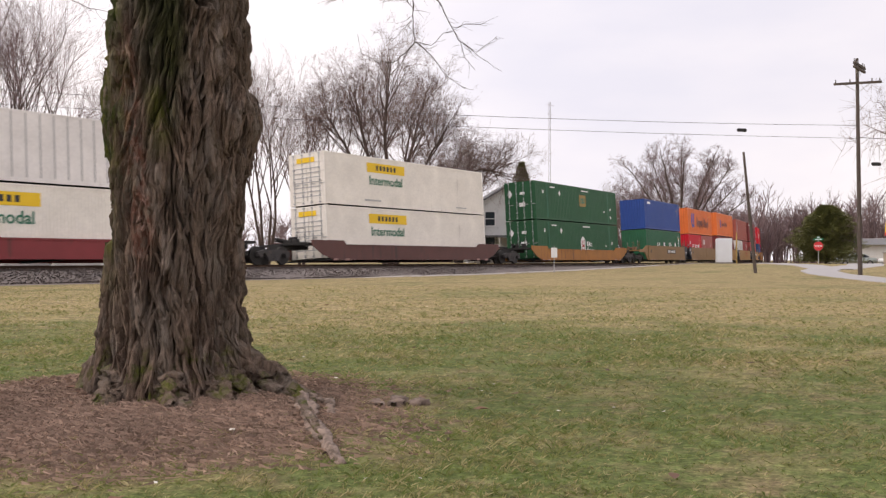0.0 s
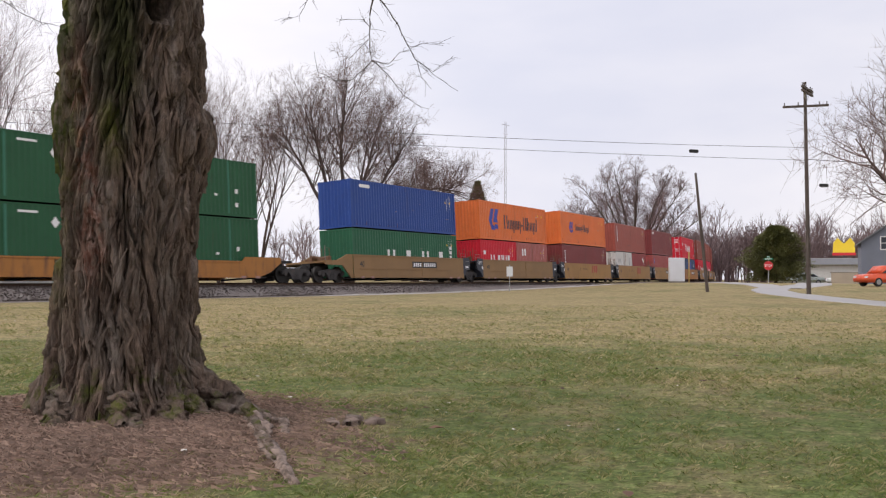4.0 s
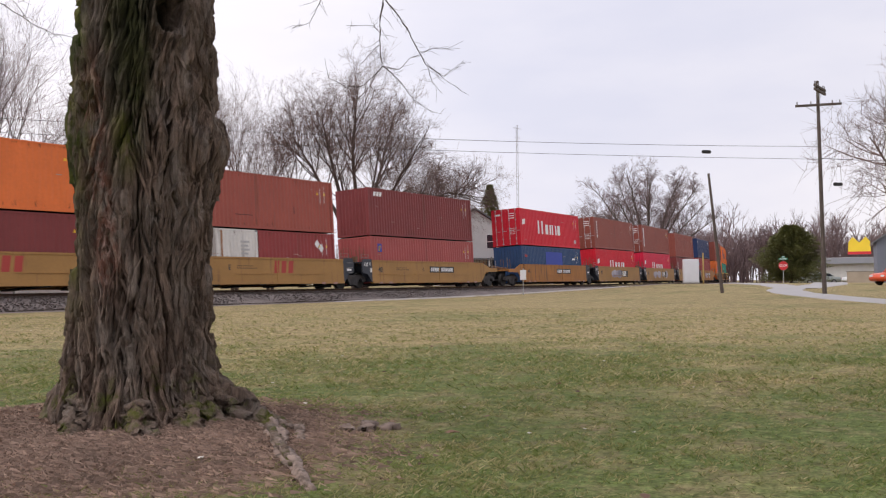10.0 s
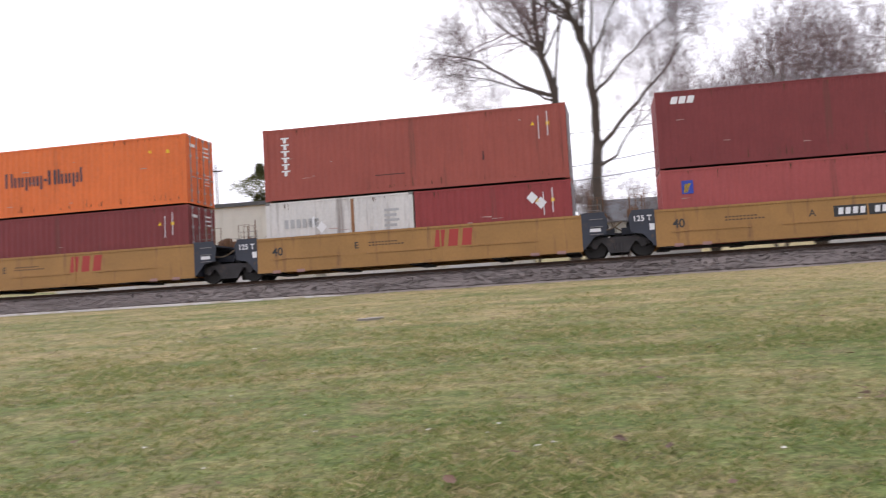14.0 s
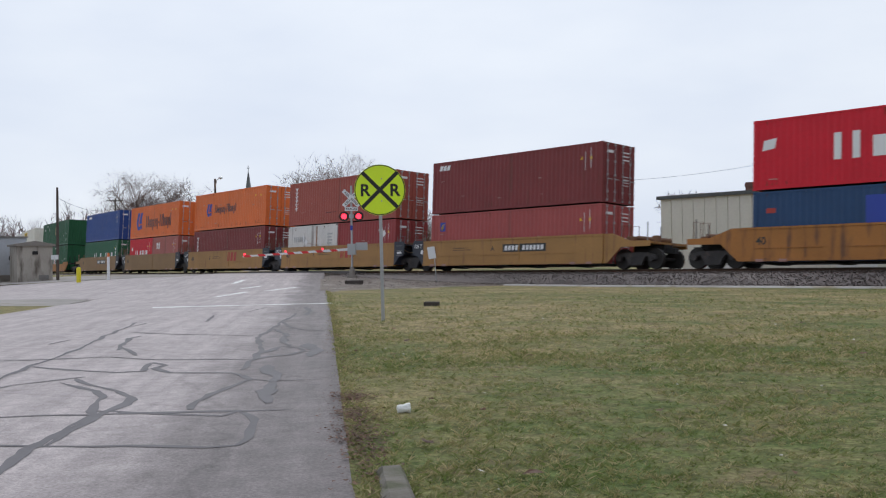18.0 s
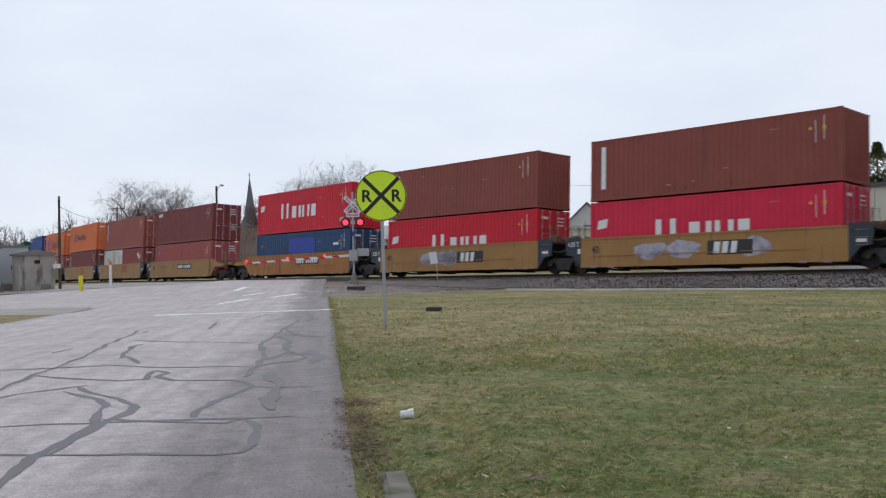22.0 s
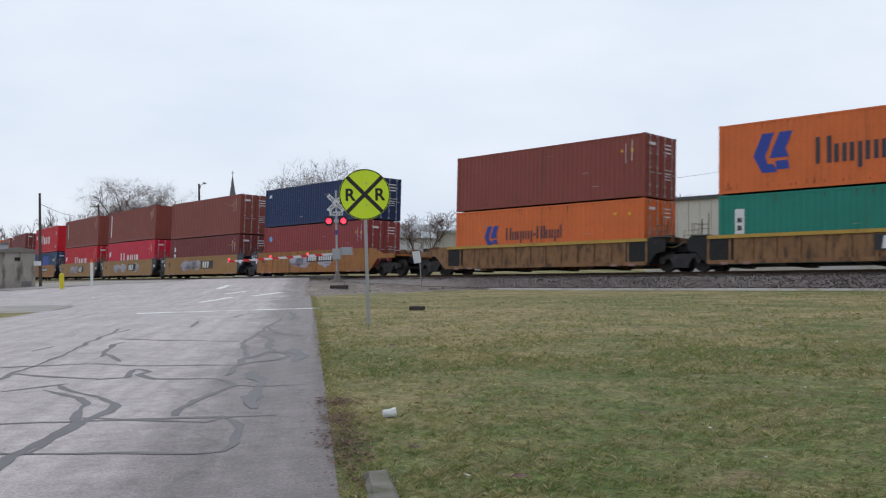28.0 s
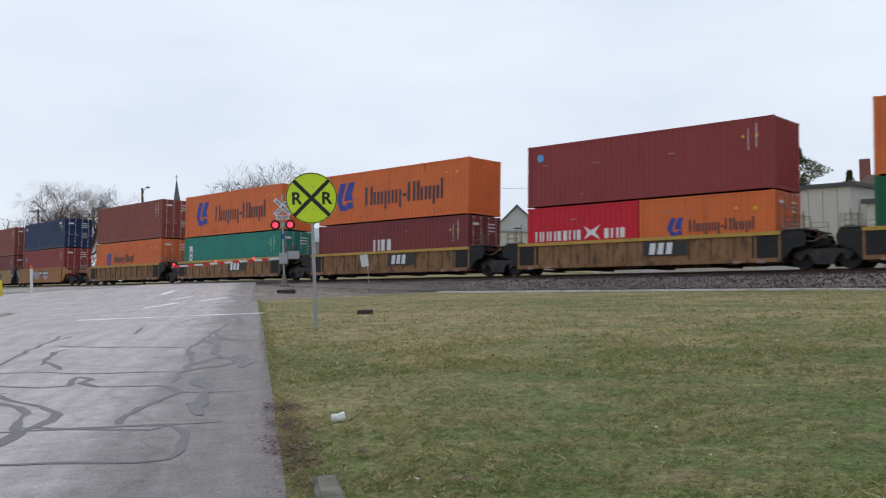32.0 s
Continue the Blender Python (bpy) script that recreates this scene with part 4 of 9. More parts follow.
def trailer_green(lower):
    ob = container("dark green 53-foot container with small white markings", GREEN, L=LONG, W=2.59, doors="left", group="domestic containers")
    mark(ob, "upright_seam", MARK_GREEN, [rect(1.98, 0.15, 0.12, 2.65), rect(14.1, 0.15, 0.12, 2.65)])
    mark(ob, "small_bars", MARK_WHITE, [rect(2.6, 2.5, 0.9, 0.1), rect(8.6, 2.55, 1.4, 0.1), [(4.3, 1.9), (4.5, 2.15), (4.3, 2.4), (4.1, 2.15)], rect(1.2, 2.0, 0.25, 0.25), rect(13.2, 1.0, 0.2, 0.12), rect(14.6, 1.2, 0.2, 0.22), rect(14.6, 0.5, 0.2, 0.22)])
    if lower:
        mark(ob, "emblem", MARK_WHITE, [[(8.0, 0.5), (8.45, 0.18), (8.9, 0.5), (8.9, 1.5), (8.45, 1.85), (8.0, 1.5)], *word(9.2, 1.0, 1.1, 0.4, "TTo"), *word(9.2, 0.5, 1.5, 0.4, "Toog")])
        r = mark(ob, "emblem_bars", MARK_RED, [rect(8.22, 0.55, 0.12, 0.95), rect(8.56, 0.55, 0.12, 0.95), rect(8.34, 0.95, 0.22, 0.14)])
        r.location.y = -0.004
    else:
        mark(ob, "emblem_panel", mat("mark_ochre", (0.30, 0.20, 0.06), var=0.1, bump=0), [rect(8.1, 1.3, 1.3, 0.95)])
        r = mark(ob, "emblem_bars", MARK_GREEN, word(8.3, 1.55, 0.95, 0.45, "TTT"))
        r.location.y = -0.004
    mark(ob, "door_diamond", MARK_WHITE, [[(0.45, 1.7), (0.65, 2.0), (0.45, 2.3), (0.25, 2.0)], rect(1.2, 1.0, 0.5, 0.3), rect(1.3, 1.9, 0.4, 0.2)], "left")
    return ob


def simple(label, colour, H=H40, L=40 * FEET, doors="right", bars=None, num=True):
    ob = container(label, colour, L=L, H=H, doors=doors)
    if num:
        numbers(ob)
    end_marks(ob, doors)
    for name, material, polys in bars or ():
        mark(ob, name, material, polys)
    weathering(ob, len(UNITS) + 7, 26 if L > 10 else 16)
    return ob


def upright_word(x=0.75, n=6, w=0.34, top=2.55, h=1.6):
    return ("upright_lettering", MARK_WHITE, [q for i in range(n) for q in (rect(x, top - h * (i + 0.28) / n, w, h / n * 0.22), rect(x + w * 0.32, top - h * (i + 0.90) / n, w * 0.36, h / n * 0.62))])


def white_bars(x, z, w, h, pattern):
    return ("lettering", MARK_WHITE, word(x, z, w, h, pattern))


def flag(x, z):
    return ("flag_mark", MARK_WHITE, [[(x, z), (x + 0.55, z + 0.08), (x + 0.62, z + 0.5), (x + 0.07, z + 0.42)]])


def diamonds(x, z):
    return ("placard", MARK_WHITE, [[(x, z), (x + 0.22, z + 0.24), (x, z + 0.48), (x - 0.22, z + 0.24)], [(x + 0.32, z - 0.22), (x + 0.54, z + 0.02), (x + 0.32, z + 0.26), (x + 0.1, z + 0.02)]])


A, B, C = 12.84, 12.9, 17.0


def stack(s, car, lower, upper, top):
    """The usual pair of 40-foot boxes; top: height of the pile's roof over the rail."""
    h = top - upper["size"][2]
    if not isinstance(lower, tuple):
        lower = (lower,)
    boxes = [(upper, h, 0)]
    for i, ob in enumerate(lower):
        dx = 0 if len(lower) == 1 else (-3.06, 3.06)[i]
        boxes.append((ob, h - ob["size"][2] - 0.055, dx))
    load(s, car, *boxes)


mid = 20 * FEET
stack(12.2 + LONG / 2, well_car("C", REDBROWN, C, seed=1, label="dark red well car carrying two stacked containers"), trailer_white(False), trailer_white(True, True), 6.19)
stack(35.99 + LONG / 2, well_car("C", BROWN, C, seed=2, label="dark brown well car with rusty sides"), trailer_white(False), trailer_white(True), 6.18)
stack(59.78 + LONG / 2, well_car("C", AMBER, C, seed=3, label="rusty amber-yellow well car"), trailer_green(True), trailer_green(False), 6.22)
stack(83.97 + mid, well_car("A", OCHRE, A, left="coupler", marks="n", seed=4, label="weathered ochre well car with stencilled number panel"),
      simple("dark green shipping container with white capital letters", PINE, bars=[white_bars(3.6, 0.95, 6.9, 0.75, "H  T  H  T"), ("upright_lettering", MARK_WHITE, column(11.2, 0.6, 0.3, 1.6, 5))]),
      simple("mid-blue shipping container with a small white mark", BLUE, bars=[("lettering", MARK_WHITE, [rect(0.9, 2.45, 1.1, 0.2)])]), 6.19)
stack(99.73 + mid, well_car("A", OCHRE, A, seed=5, label="weathered ochre well car with dull sides"),
      (simple("bright red 20-foot container with white lettering", SCARLET, H20, mid, bars=[white_bars(1.6, 1.0, 3.4, 0.5, "H TlHT"), ("flag_mark", MARK_WHITE, [rect(0.5, 1.5, 0.35, 0.3)])]), simple("faded pinkish-red 20-foot container", PINK, H20, mid, bars=[("emblem_bars", MARK_WHITE, word(1.0, 1.55, 0.9, 0.55, "TT"))])),
      carrier_orange(), 6.08)
stack(115.31 + mid, well_car("A", YELLOW, A, marks="rs", seed=6, label="weathered yellow well car with red block markings"),
      simple("dark maroon shipping container with white upright lettering", MAROON, bars=[upright_word(0.6, top=2.4, h=1.9)]),
      carrier_orange(small=True, label="orange shipping container with rust along its lower edge"), 6.25)
stack(130.83 + mid, well_car("A", YELLOW, A, marks="rs", seed=7, label="weathered yellow well car with red block markings"),
      (simple("rust-streaked white 20-foot container with grey markings", CHALK, H20, mid, num=False, bars=[("faded_lettering", MARK_GREY, word(0.75, 1.5, 1.5, 0.35, "TTTTTT")), diamonds(2.0, 1.45), ("number_mark", MARK_GREY, [rect(4.9, 1.9 - 0.2 * i, 0.6 - 0.1 * (i % 2), 0.1) for i in range(4)]), ("rust_seam", mat("rust_mark", (0.30, 0.14, 0.06), var=0.3, bump=0), [rect(3.55, 0.15, 0.12, 2.35)])]),
       simple("brick-red 20-foot container with two white placards", WINE, H20, mid, bars=[diamonds(4.6, 1.75)])),
      simple("brick-red shipping container with white upright lettering", BRICK, bars=[upright_word(0.75), ("dark_scrape", MARK_DARK, [rect(8.9, 0.95, 0.07, 0.35), rect(4.6, 0.68, 1.2, 0.04)])]), 6.02)
stack(146.32 + mid, well_car("A", YELLOW, A, right="coupler", marks="ns", seed=8, label="weathered yellow well car with a black number panel"),
      simple("faded red shipping container with a small blue and yellow emblem", ROSE, bars=[("emblem_panel", MARK_BLUE, [rect(0.75, 1.95, 0.42, 0.5)]), ("emblem", MARK_YELLOW, [[(0.82, 2.0), (0.95, 2.0), (1.1, 2.35), (0.85, 2.3)]])]),
      simple("dark brownish-red shipping container with a white block mark", MAROON, bars=[("lettering", MARK_WHITE, [rect(0.55 + 0.3 * i, 2.4, 0.24, 0.27, 0.08) for i in range(3)])]), 6.06)
stack(166.21 + mid, well_car("A", AMBER, A, left="coupler", marks="n", seed=9, label="rusty amber well car with yellow patches"),
      simple("worn dark blue shipping container with a repainted patch", SLATE, bars=[("repainted_patch", MARK_BLUE, [rect(4.6, 0.6, 3.4, 1.9)]), ("lettering", MARK_WHITE, [rect(10.2, 1.9, 0.6, 0.15)]), ("red_tag", MARK_RED, [rect(0.6, 2.0, 0.4, 0.2)])]),
      simple("bright red shipping container with large white lettering", SCARLET, doors="left", bars=[("lettering", MARK_WHITE, word(3.3, 1.0, 1.2, 1.05, "H") + word(4.75, 1.0, 3.4, 0.80, "TlHT")), flag(0.4, 1.6), ("grey_tag", MARK_GREY, [rect(10.9, 0.4, 0.45, 0.3)])]), 6.05)
stack(182.31 + mid, well_car("A", YELLOW, A, marks="wg", seed=10, label="weathered yellow well car with a black lettered panel"),
      simple("bright red shipping container with white lettering", SCARLET, bars=[("lettering", MARK_WHITE, word(4.0, 1.05, 1.2, 0.86, "H") + word(5.5, 1.05, 3.2, 0.66, "TlHT")), flag(0.4, 1.5)]),
      simple("brown shipping container with white upright lettering", OXIDE, doors="left", bars=[upright_word(0.7)]), 6.24)
stack(197.88 + mid, well_car("A", YELLOW, A, marks="wg", seed=11, label="graffiti-covered yellow well car"),
      simple("pinkish-red shipping container with white lettering", CRIMSON, bars=[("lettering", MARK_WHITE, word(3.6, 1.05, 1.25, 0.86, "H") + word(5.3, 1.05, 3.2, 0.66, "TlHT")), flag(0.4, 1.6)]),
      simple("brown shipping container with a white upright strip", OXIDE, doors="left", bars=[("upright_strip", MARK_WHITE, [rect(0.62, 0.55, 0.26, 2.0)])]), 6.27)
stack(213.6 + mid, well_car("A", YELLOW, A, marks="wg", seed=12, label="yellow well car with silver graffiti on its side"),
      simple("maroon shipping container with white letters", MAROON, bars=[("upright_lettering", MARK_WHITE, column(0.75, 0.8, 0.3, 1.6, 3))]),
      simple("brown shipping container with double doors and faded paint", OXIDE), 6.07)
stack(229.4 + mid, well_car("A", AMBER, A, right="coupler", marks="gn", seed=13, label="rusty amber well car with pale graffiti"),
      simple("maroon shipping container with a small pale blue emblem", WINE, bars=[("emblem", MARK_TEALBLUE, [[(0.9 + 0.2 * math.cos(k), 2.1 + 0.2 * math.sin(k)) for k in (0, 0.8, 1.6, 2.4, 3.1, 3.9, 4.7, 5.5)]])]),
      simple("navy blue shipping container with small white marks", NAVY, H20, bars=[("lettering", MARK_WHITE, [rect(0.5, 2.0, 0.35, 0.2), rect(10.6, 2.1, 0.5, 0.22)])]), 6.02)
stack(249.35 + mid, well_car("B", UMBER, B, left="coupler", seed=14, label="rust-brown posted well car with a yellow top edge"),
      carrier_orange(small=True), simple("brick-brown shipping container with grey door bars", OXIDE), 6.27)
stack(265.17 + mid, well_car("B", UMBER, B, marks="w", seed=15, label="rust-brown posted well car with a yellow top edge"),
      simple("teal shipping container with a white upright strip", TEAL, bars=[("upright_strip", MARK_WHITE, [rect(0.75, 0.6, 0.42, 1.7)]), ("strip_bars", MARK_BLACK, [rect(0.85, 0.75 + 0.33 * i, 0.22, 0.2) for i in range(4)])]),
      carrier_orange(doors="left"), 6.08)
stack(281.26 + mid, well_car("B", UMBER, B, marks="w", seed=16, label="rust-brown posted well car with a yellow top edge"),
      simple("maroon shipping container with white block lettering", MAROON, bars=[("lettering", MARK_WHITE, word(4.9, 1.28, 1.6, 0.62, "HTT")), ("wave_mark", MARK_WHITE, [[(4.9 + 0.14 * k, 0.86 + 0.07 * math.sin(k * 1.05)) for k in range(13)] + [(4.9 + 0.14 * k, 1.10 + 0.07 * math.sin(k * 1.05)) for k in range(12, -1, -1)]])]),
      carrier_orange(doors="left"), 6.07)
stack(297.24 + mid, well_car("B", UMBER, B, marks="w", seed=17, label="rust-brown posted well car with a yellow top edge"),
      (simple("red 20-foot container with white lettering", SCARLET, H20, mid, num=False, bars=[white_bars(0.45, 1.0, 2.7, 0.45, "HHHTTHT"), white_bars(4.3, 1.0, 1.2, 0.45, "THT"), ("bird_emblem", MARK_WHITE, [[(3.25, 1.0), (3.65, 1.2), (4.15, 0.95), (3.85, 1.3), (4.15, 1.65), (3.65, 1.4), (3.25, 1.6), (3.45, 1.3)]])]),
       carrier_orange(H20, L=mid, label="orange 20-foot container with blue emblem")),
      simple("dark maroon shipping container with a pale blue dot", WINE, doors="left", bars=[("round_emblem", MARK_TEALBLUE, [[(0.75 + 0.19 * math.cos(k * 0.524), 2.3 + 0.19 * math.sin(k * 0.524)) for k in range(12)]])]), 6.09)
stack(313.13 + mid, well_car("B", UMBER, B, right="coupler", seed=18, label="rust-brown posted well car with a yellow top edge"),
      simple("dark green shipping container with worn paint", PINE), carrier_orange(doors="left"), 6.26)
# shared trucks between the units of one car
for (s1, c1), (s2, c2) in zip([(u[0], u[3]) for u in UNITS if u[3].name.startswith("well_car")], [(u[0], u[3]) for u in UNITS if u[3].name.startswith("well_car")][1:]):
    if s2 - s1 < 16.6 or s1 < 70:
        truck(c1, (s2 - s1) / 2)

# ---- the old tree on the lawn ----
def bark_material():
    m = bpy.data.materials.new("furrowed_bark")
    m.use_nodes = True
    n, l = m.node_tree.nodes, m.node_tree.links
    p = n["Principled BSDF"]
    p.inputs["Roughness"].default_value, p.inputs["Specular IOR Level"].default_value = 0.92, 0.15
    tc = n.new("ShaderNodeTexCoord")

    def nz(scale, stretch, detail=8, rough=0.65):
        mp, k = n.new("ShaderNodeMapping"), n.new("ShaderNodeTexNoise")
        mp.inputs["Scale"].default_value = stretch
        k.inputs["Scale"].default_value, k.inputs["Detail"].default_value, k.inputs["Roughness"].default_value = scale, detail, rough
        l.new(tc.outputs["Object"], mp.inputs["Vector"])
        l.new(mp.outputs[0], k.inputs["Vector"])
        return k.outputs["Fac"]

    def span(v, a, b):
        k = n.new("ShaderNodeMapRange")
        k.inputs["From Min"].default_value, k.inputs["From Max"].default_value = a, b
        l.new(v, k.inputs["Value"])
        return k.outputs[0]

    def mth(op, a, b):
        k = n.new("ShaderNodeMath")
        k.operation = op
        for i, v in enumerate((a, b)):
            if isinstance(v, (float, int)):
                k.inputs[i].default_value = v
            else:
                l.new(v, k.inputs[i])
        return k.outputs[0]

    def mixc(f, a, b):
        k = n.new("ShaderNodeMix")
        k.data_type = "RGBA"
        for i, v in ((0, f), (6, a), (7, b)):
            if isinstance(v, tuple):
                k.inputs[i].default_value = (*v, 1)
            else:
                l.new(v, k.inputs[i])
        return k.outputs[2]

    grain = nz(26, (1, 1, 0.16))
    colour = mixc(span(grain, 0.30, 0.70), (0.056, 0.037, 0.027), (0.300, 0.210, 0.158))
    colour = mixc(mth("MULTIPLY", span(nz(3.2, (1, 1, 0.5)), 0.46, 0.66), 0.55), colour, (0.100, 0.094, 0.078))
    colour = mixc(mth("MULTIPLY", span(nz(7.5, (1, 1, 0.3)), 0.48, 0.64), 0.65), colour, (0.265, 0.222, 0.190))
    colour = mixc(mth("MULTIPLY", span(nz(8.5, (1, 1, 0.22)), 0.54, 0.66), 0.8), colour, (0.040, 0.027, 0.021))
    sep = n.new("ShaderNodeSeparateXYZ")
    l.new(tc.outputs["Object"], sep.inputs[0])
    across = mth("ADD", mth("MULTIPLY", sep.outputs["X"], 0.818), mth("MULTIPLY", sep.outputs["Y"], -0.575))
    # a strip of shed bark, red-brown underneath, with pale splinters
    line = mth("ADD", across, mth("ADD", mth("MULTIPLY", mth("SUBTRACT", sep.outputs["Z"], 1.0), 0.075), 0.155))
    strip = mth("ABSOLUTE", mth("ADD", line, mth("MULTIPLY", mth("SUBTRACT", nz(4, (1, 1, 1)), 0.5), 0.30)), 0.0)
    strip = mth("MULTIPLY", span(strip, 0.095, 0.03), span(nz(11, (1, 1, 0.6)), 0.42, 0.54))
    strip = mth("MULTIPLY", strip, mth("MULTIPLY", span(sep.outputs["Z"], 0.80, 1.0), span(sep.outputs["Z"], 2.6, 2.3)))
    shed = mixc(span(nz(22, (1, 1, 0.5)), 0.50, 0.62), (0.150, 0.068, 0.047), (0.350, 0.230, 0.190))
    colour = mixc(strip, colour, shed)
    # moss in the wet runs, on the weather side and by the foot
    run = mth("ABSOLUTE", mth("ADD", mth("ADD", across, 0.03), mth("MULTIPLY", mth("SUBTRACT", nz(2.5, (1, 1, 0.5)), 0.5), 0.4)), 0.0)
    run = mth("MULTIPLY", span(run, 0.14, 0.03), mth("MULTIPLY", span(sep.outputs["Z"], 1.55, 1.9), span(nz(5, (1, 1, 0.4)), 0.36, 0.52)))
    left = mth("MULTIPLY", span(mth("ADD", across, mth("MULTIPLY", mth("SUBTRACT", nz(2.2, (1, 1, 0.5)), 0.5), 0.5)), -0.20, -0.36), span(nz(6, (1, 1, 0.4)), 0.36, 0.54))
    left = mth("MULTIPLY", left, span(sep.outputs["Z"], 0.6, 1.2))
    foot = mth("MULTIPLY", span(sep.outputs["Z"], 0.50, 0.22), span(nz(5.5, (1, 1, 1)), 0.50, 0.60))
    moss = mth("MULTIPLY", mth("MAXIMUM", mth("MAXIMUM", run, left), foot), span(nz(16, (1, 1, 0.5)), 0.28, 0.48))
    colour = mixc(mth("MULTIPLY", moss, 0.85), colour, mixc(span(nz(5, (1, 1, 0.6)), 0.42, 0.60), (0.042, 0.066, 0.010), (0.130, 0.135, 0.022)))
    # a dark wet stain below the old branch hole, with the canopy's shade painted in
    wet_shade = mth("ABSOLUTE", mth("ADD", mth("ADD", across, 0.02), mth("MULTIPLY", mth("SUBTRACT", nz(2.0, (1, 1, 0.5)), 0.5), 0.6)), 0.0)
    wet_shade = mth("MULTIPLY", span(wet_shade, 0.24, 0.08), span(sep.outputs["Z"], 1.75, 2.35))
    colour = mixc(mth("MULTIPLY", wet_shade, 0.8), colour, (0.026, 0.027, 0.014))
    green = mth("MULTIPLY", foot, span(nz(9, (1, 1, 1)), 0.46, 0.58))
    colour = mixc(mth("MULTIPLY", green, 0.9), colour, (0.110, 0.120, 0.022))
    # barkless wood at the toes of the roots
    toe = mth("MULTIPLY", span(sep.outputs["Z"], 0.20, 0.06), span(nz(7, (1, 1, 0.7)), 0.48, 0.60))
    colour = mixc(mth("MULTIPLY", toe, 0.85), colour, (0.270, 0.205, 0.168))
    geo, tone = n.new("ShaderNodeNewGeometry"), n.new("ShaderNodeHueSaturation")
    l.new(mth("ADD", mth("MULTIPLY", geo.outputs["Random Per Island"], 0.50), 0.75), tone.inputs["Value"])
    l.new(colour, tone.inputs["Color"])
    l.new(tone.outputs[0], p.inputs["Base Color"])
    b = n.new("ShaderNodeBump")
    b.inputs["Strength"].default_value, b.inputs["Distance"].default_value = 1.0, 0.03
    l.new(mth("ADD", grain, mth("ADD", nz(70, (1, 1, 0.45)), nz(11, (1, 1, 0.4)))), b.inputs["Height"])
    l.new(b.outputs[0], p.inputs["Normal"])
    return m


BARK = bark_material()
GIRTH = [(-0.3, 0.66), (0.0, 0.60), (0.12, 0.575), (0.3, 0.535), (0.6, 0.495), (1.0, 0.47), (1.4, 0.47), (1.9, 0.488), (2.2, 0.47), (2.6, 0.445), (3.0, 0.400), (3.4, 0.385), (3.9, 0.46)]
ROOTS = [(-2.55, 0.14, 0.26, 0.22), (-1.95, 0.14, 0.2, 0.2), (-1.15, 0.15, 0.24, 0.22), (-0.5, 0.13, 0.26, 0.22), (2.5, 0.13, 0.24, 0.16), (1.4, 0.2, 0.3, 0.3), (0.4, 0.2, 0.3, 0.3), (-3.0, 0.08, 0.2, 0.2)]


def table(rows, z):
    for (a, u), (b, v) in zip(rows, rows[1:]):
        if z <= b:
            return u + (v - u) * max(0, (z - a) / (b - a))
    return rows[-1][1]


def furrows(u, z, seed):
    """Height of the bark: long interlaced plates with deep clefts between them, split again by finer cracks."""
    w = noise.noise((u * 1.7, z * 0.8, seed)) + 0.5 * noise.noise((u * 4.5, z * 2.0, seed + 3))
    rag = noise.noise((u * 38, z * 14, seed + 6))
    v = u + 0.15 * w + 0.007 * rag + 0.10 * math.sin(1.9 * z + 1.4 * u) + 0.022 * noise.noise((u * 6, z * 3.0, seed + 8))
    near = noise.voronoi((v * 11.5, z * 1.95 + 0.10 * w, seed + 1.3))[0]
    fine = noise.voronoi((v * 30.0, z * 4.2 + 0.2 * rag, seed + 7.7))[0]
    cleft, crack = smooth(0.0, 0.42, near[1] - near[0]), smooth(0.0, 0.34, fine[1] - fine[0])
    flake = noise.noise((v * 16, z * 5.0, seed + 9.3)) + 0.8 * noise.noise((u * 46, z * 17, seed + 2.3)) + 0.5 * noise.noise((u * 95, z * 40, seed + 4.1))
    return -0.052 + 0.082 * cleft ** 0.8 + 0.026 * crack * (0.35 + 0.65 * cleft) + 0.013 * flake + 0.010 * noise.noise((v * 75, z * 5.5, seed + 5.5)) + 0.012 * w


def trunk_radius(a, z):
    """The trunk without its bark."""
    r = table(GIRTH, z)
    for at_, size, width, fall in ROOTS:
        d = (a - at_ + math.pi) % (2 * math.pi) - math.pi
        r += size * math.exp(-(d / width) ** 2) * math.exp(-max(z, 0) / fall)
    r += 0.045 * noise.noise((math.cos(a) * 1.2, math.sin(a) * 1.2, z * 0.8)) + 0.035 * math.exp(-((z - 1.93) / 0.16) ** 2) * (1 + math.cos(a + 0.62)) / 2
    d = (a - 2.54 + math.pi) % (2 * math.pi) - math.pi
    r -= 0.10 * math.exp(-(d / 0.8) ** 2) * (1 - smooth(1.2, 2.3, z))
    # an old branch hole
    d = (a - (-1.86) + math.pi) % (2 * math.pi) - math.pi
    k = (d * 0.42 / 0.075) ** 2 + ((z - 2.74) / 0.105) ** 2
    return r - 0.30 * math.exp(-k * k) + 0.05 * math.exp(-((math.sqrt(k) - 1.55) / 0.4) ** 2)


def on_trunk(a, r, z):
    lean = 0.02 * z + 0.018 * max(z - 1.2, 0.0)
    return r * math.cos(a) + lean * 0.82, r * math.sin(a) - lean * 0.57, z


def trunk_point(a, z):
    u = (a if a < math.pi else a - 2 * math.pi) * 0.55
    return on_trunk(a, trunk_radius(a, z) + furrows(u, z, 0.0) * (1 if z < 3.4 else 0.6), z)


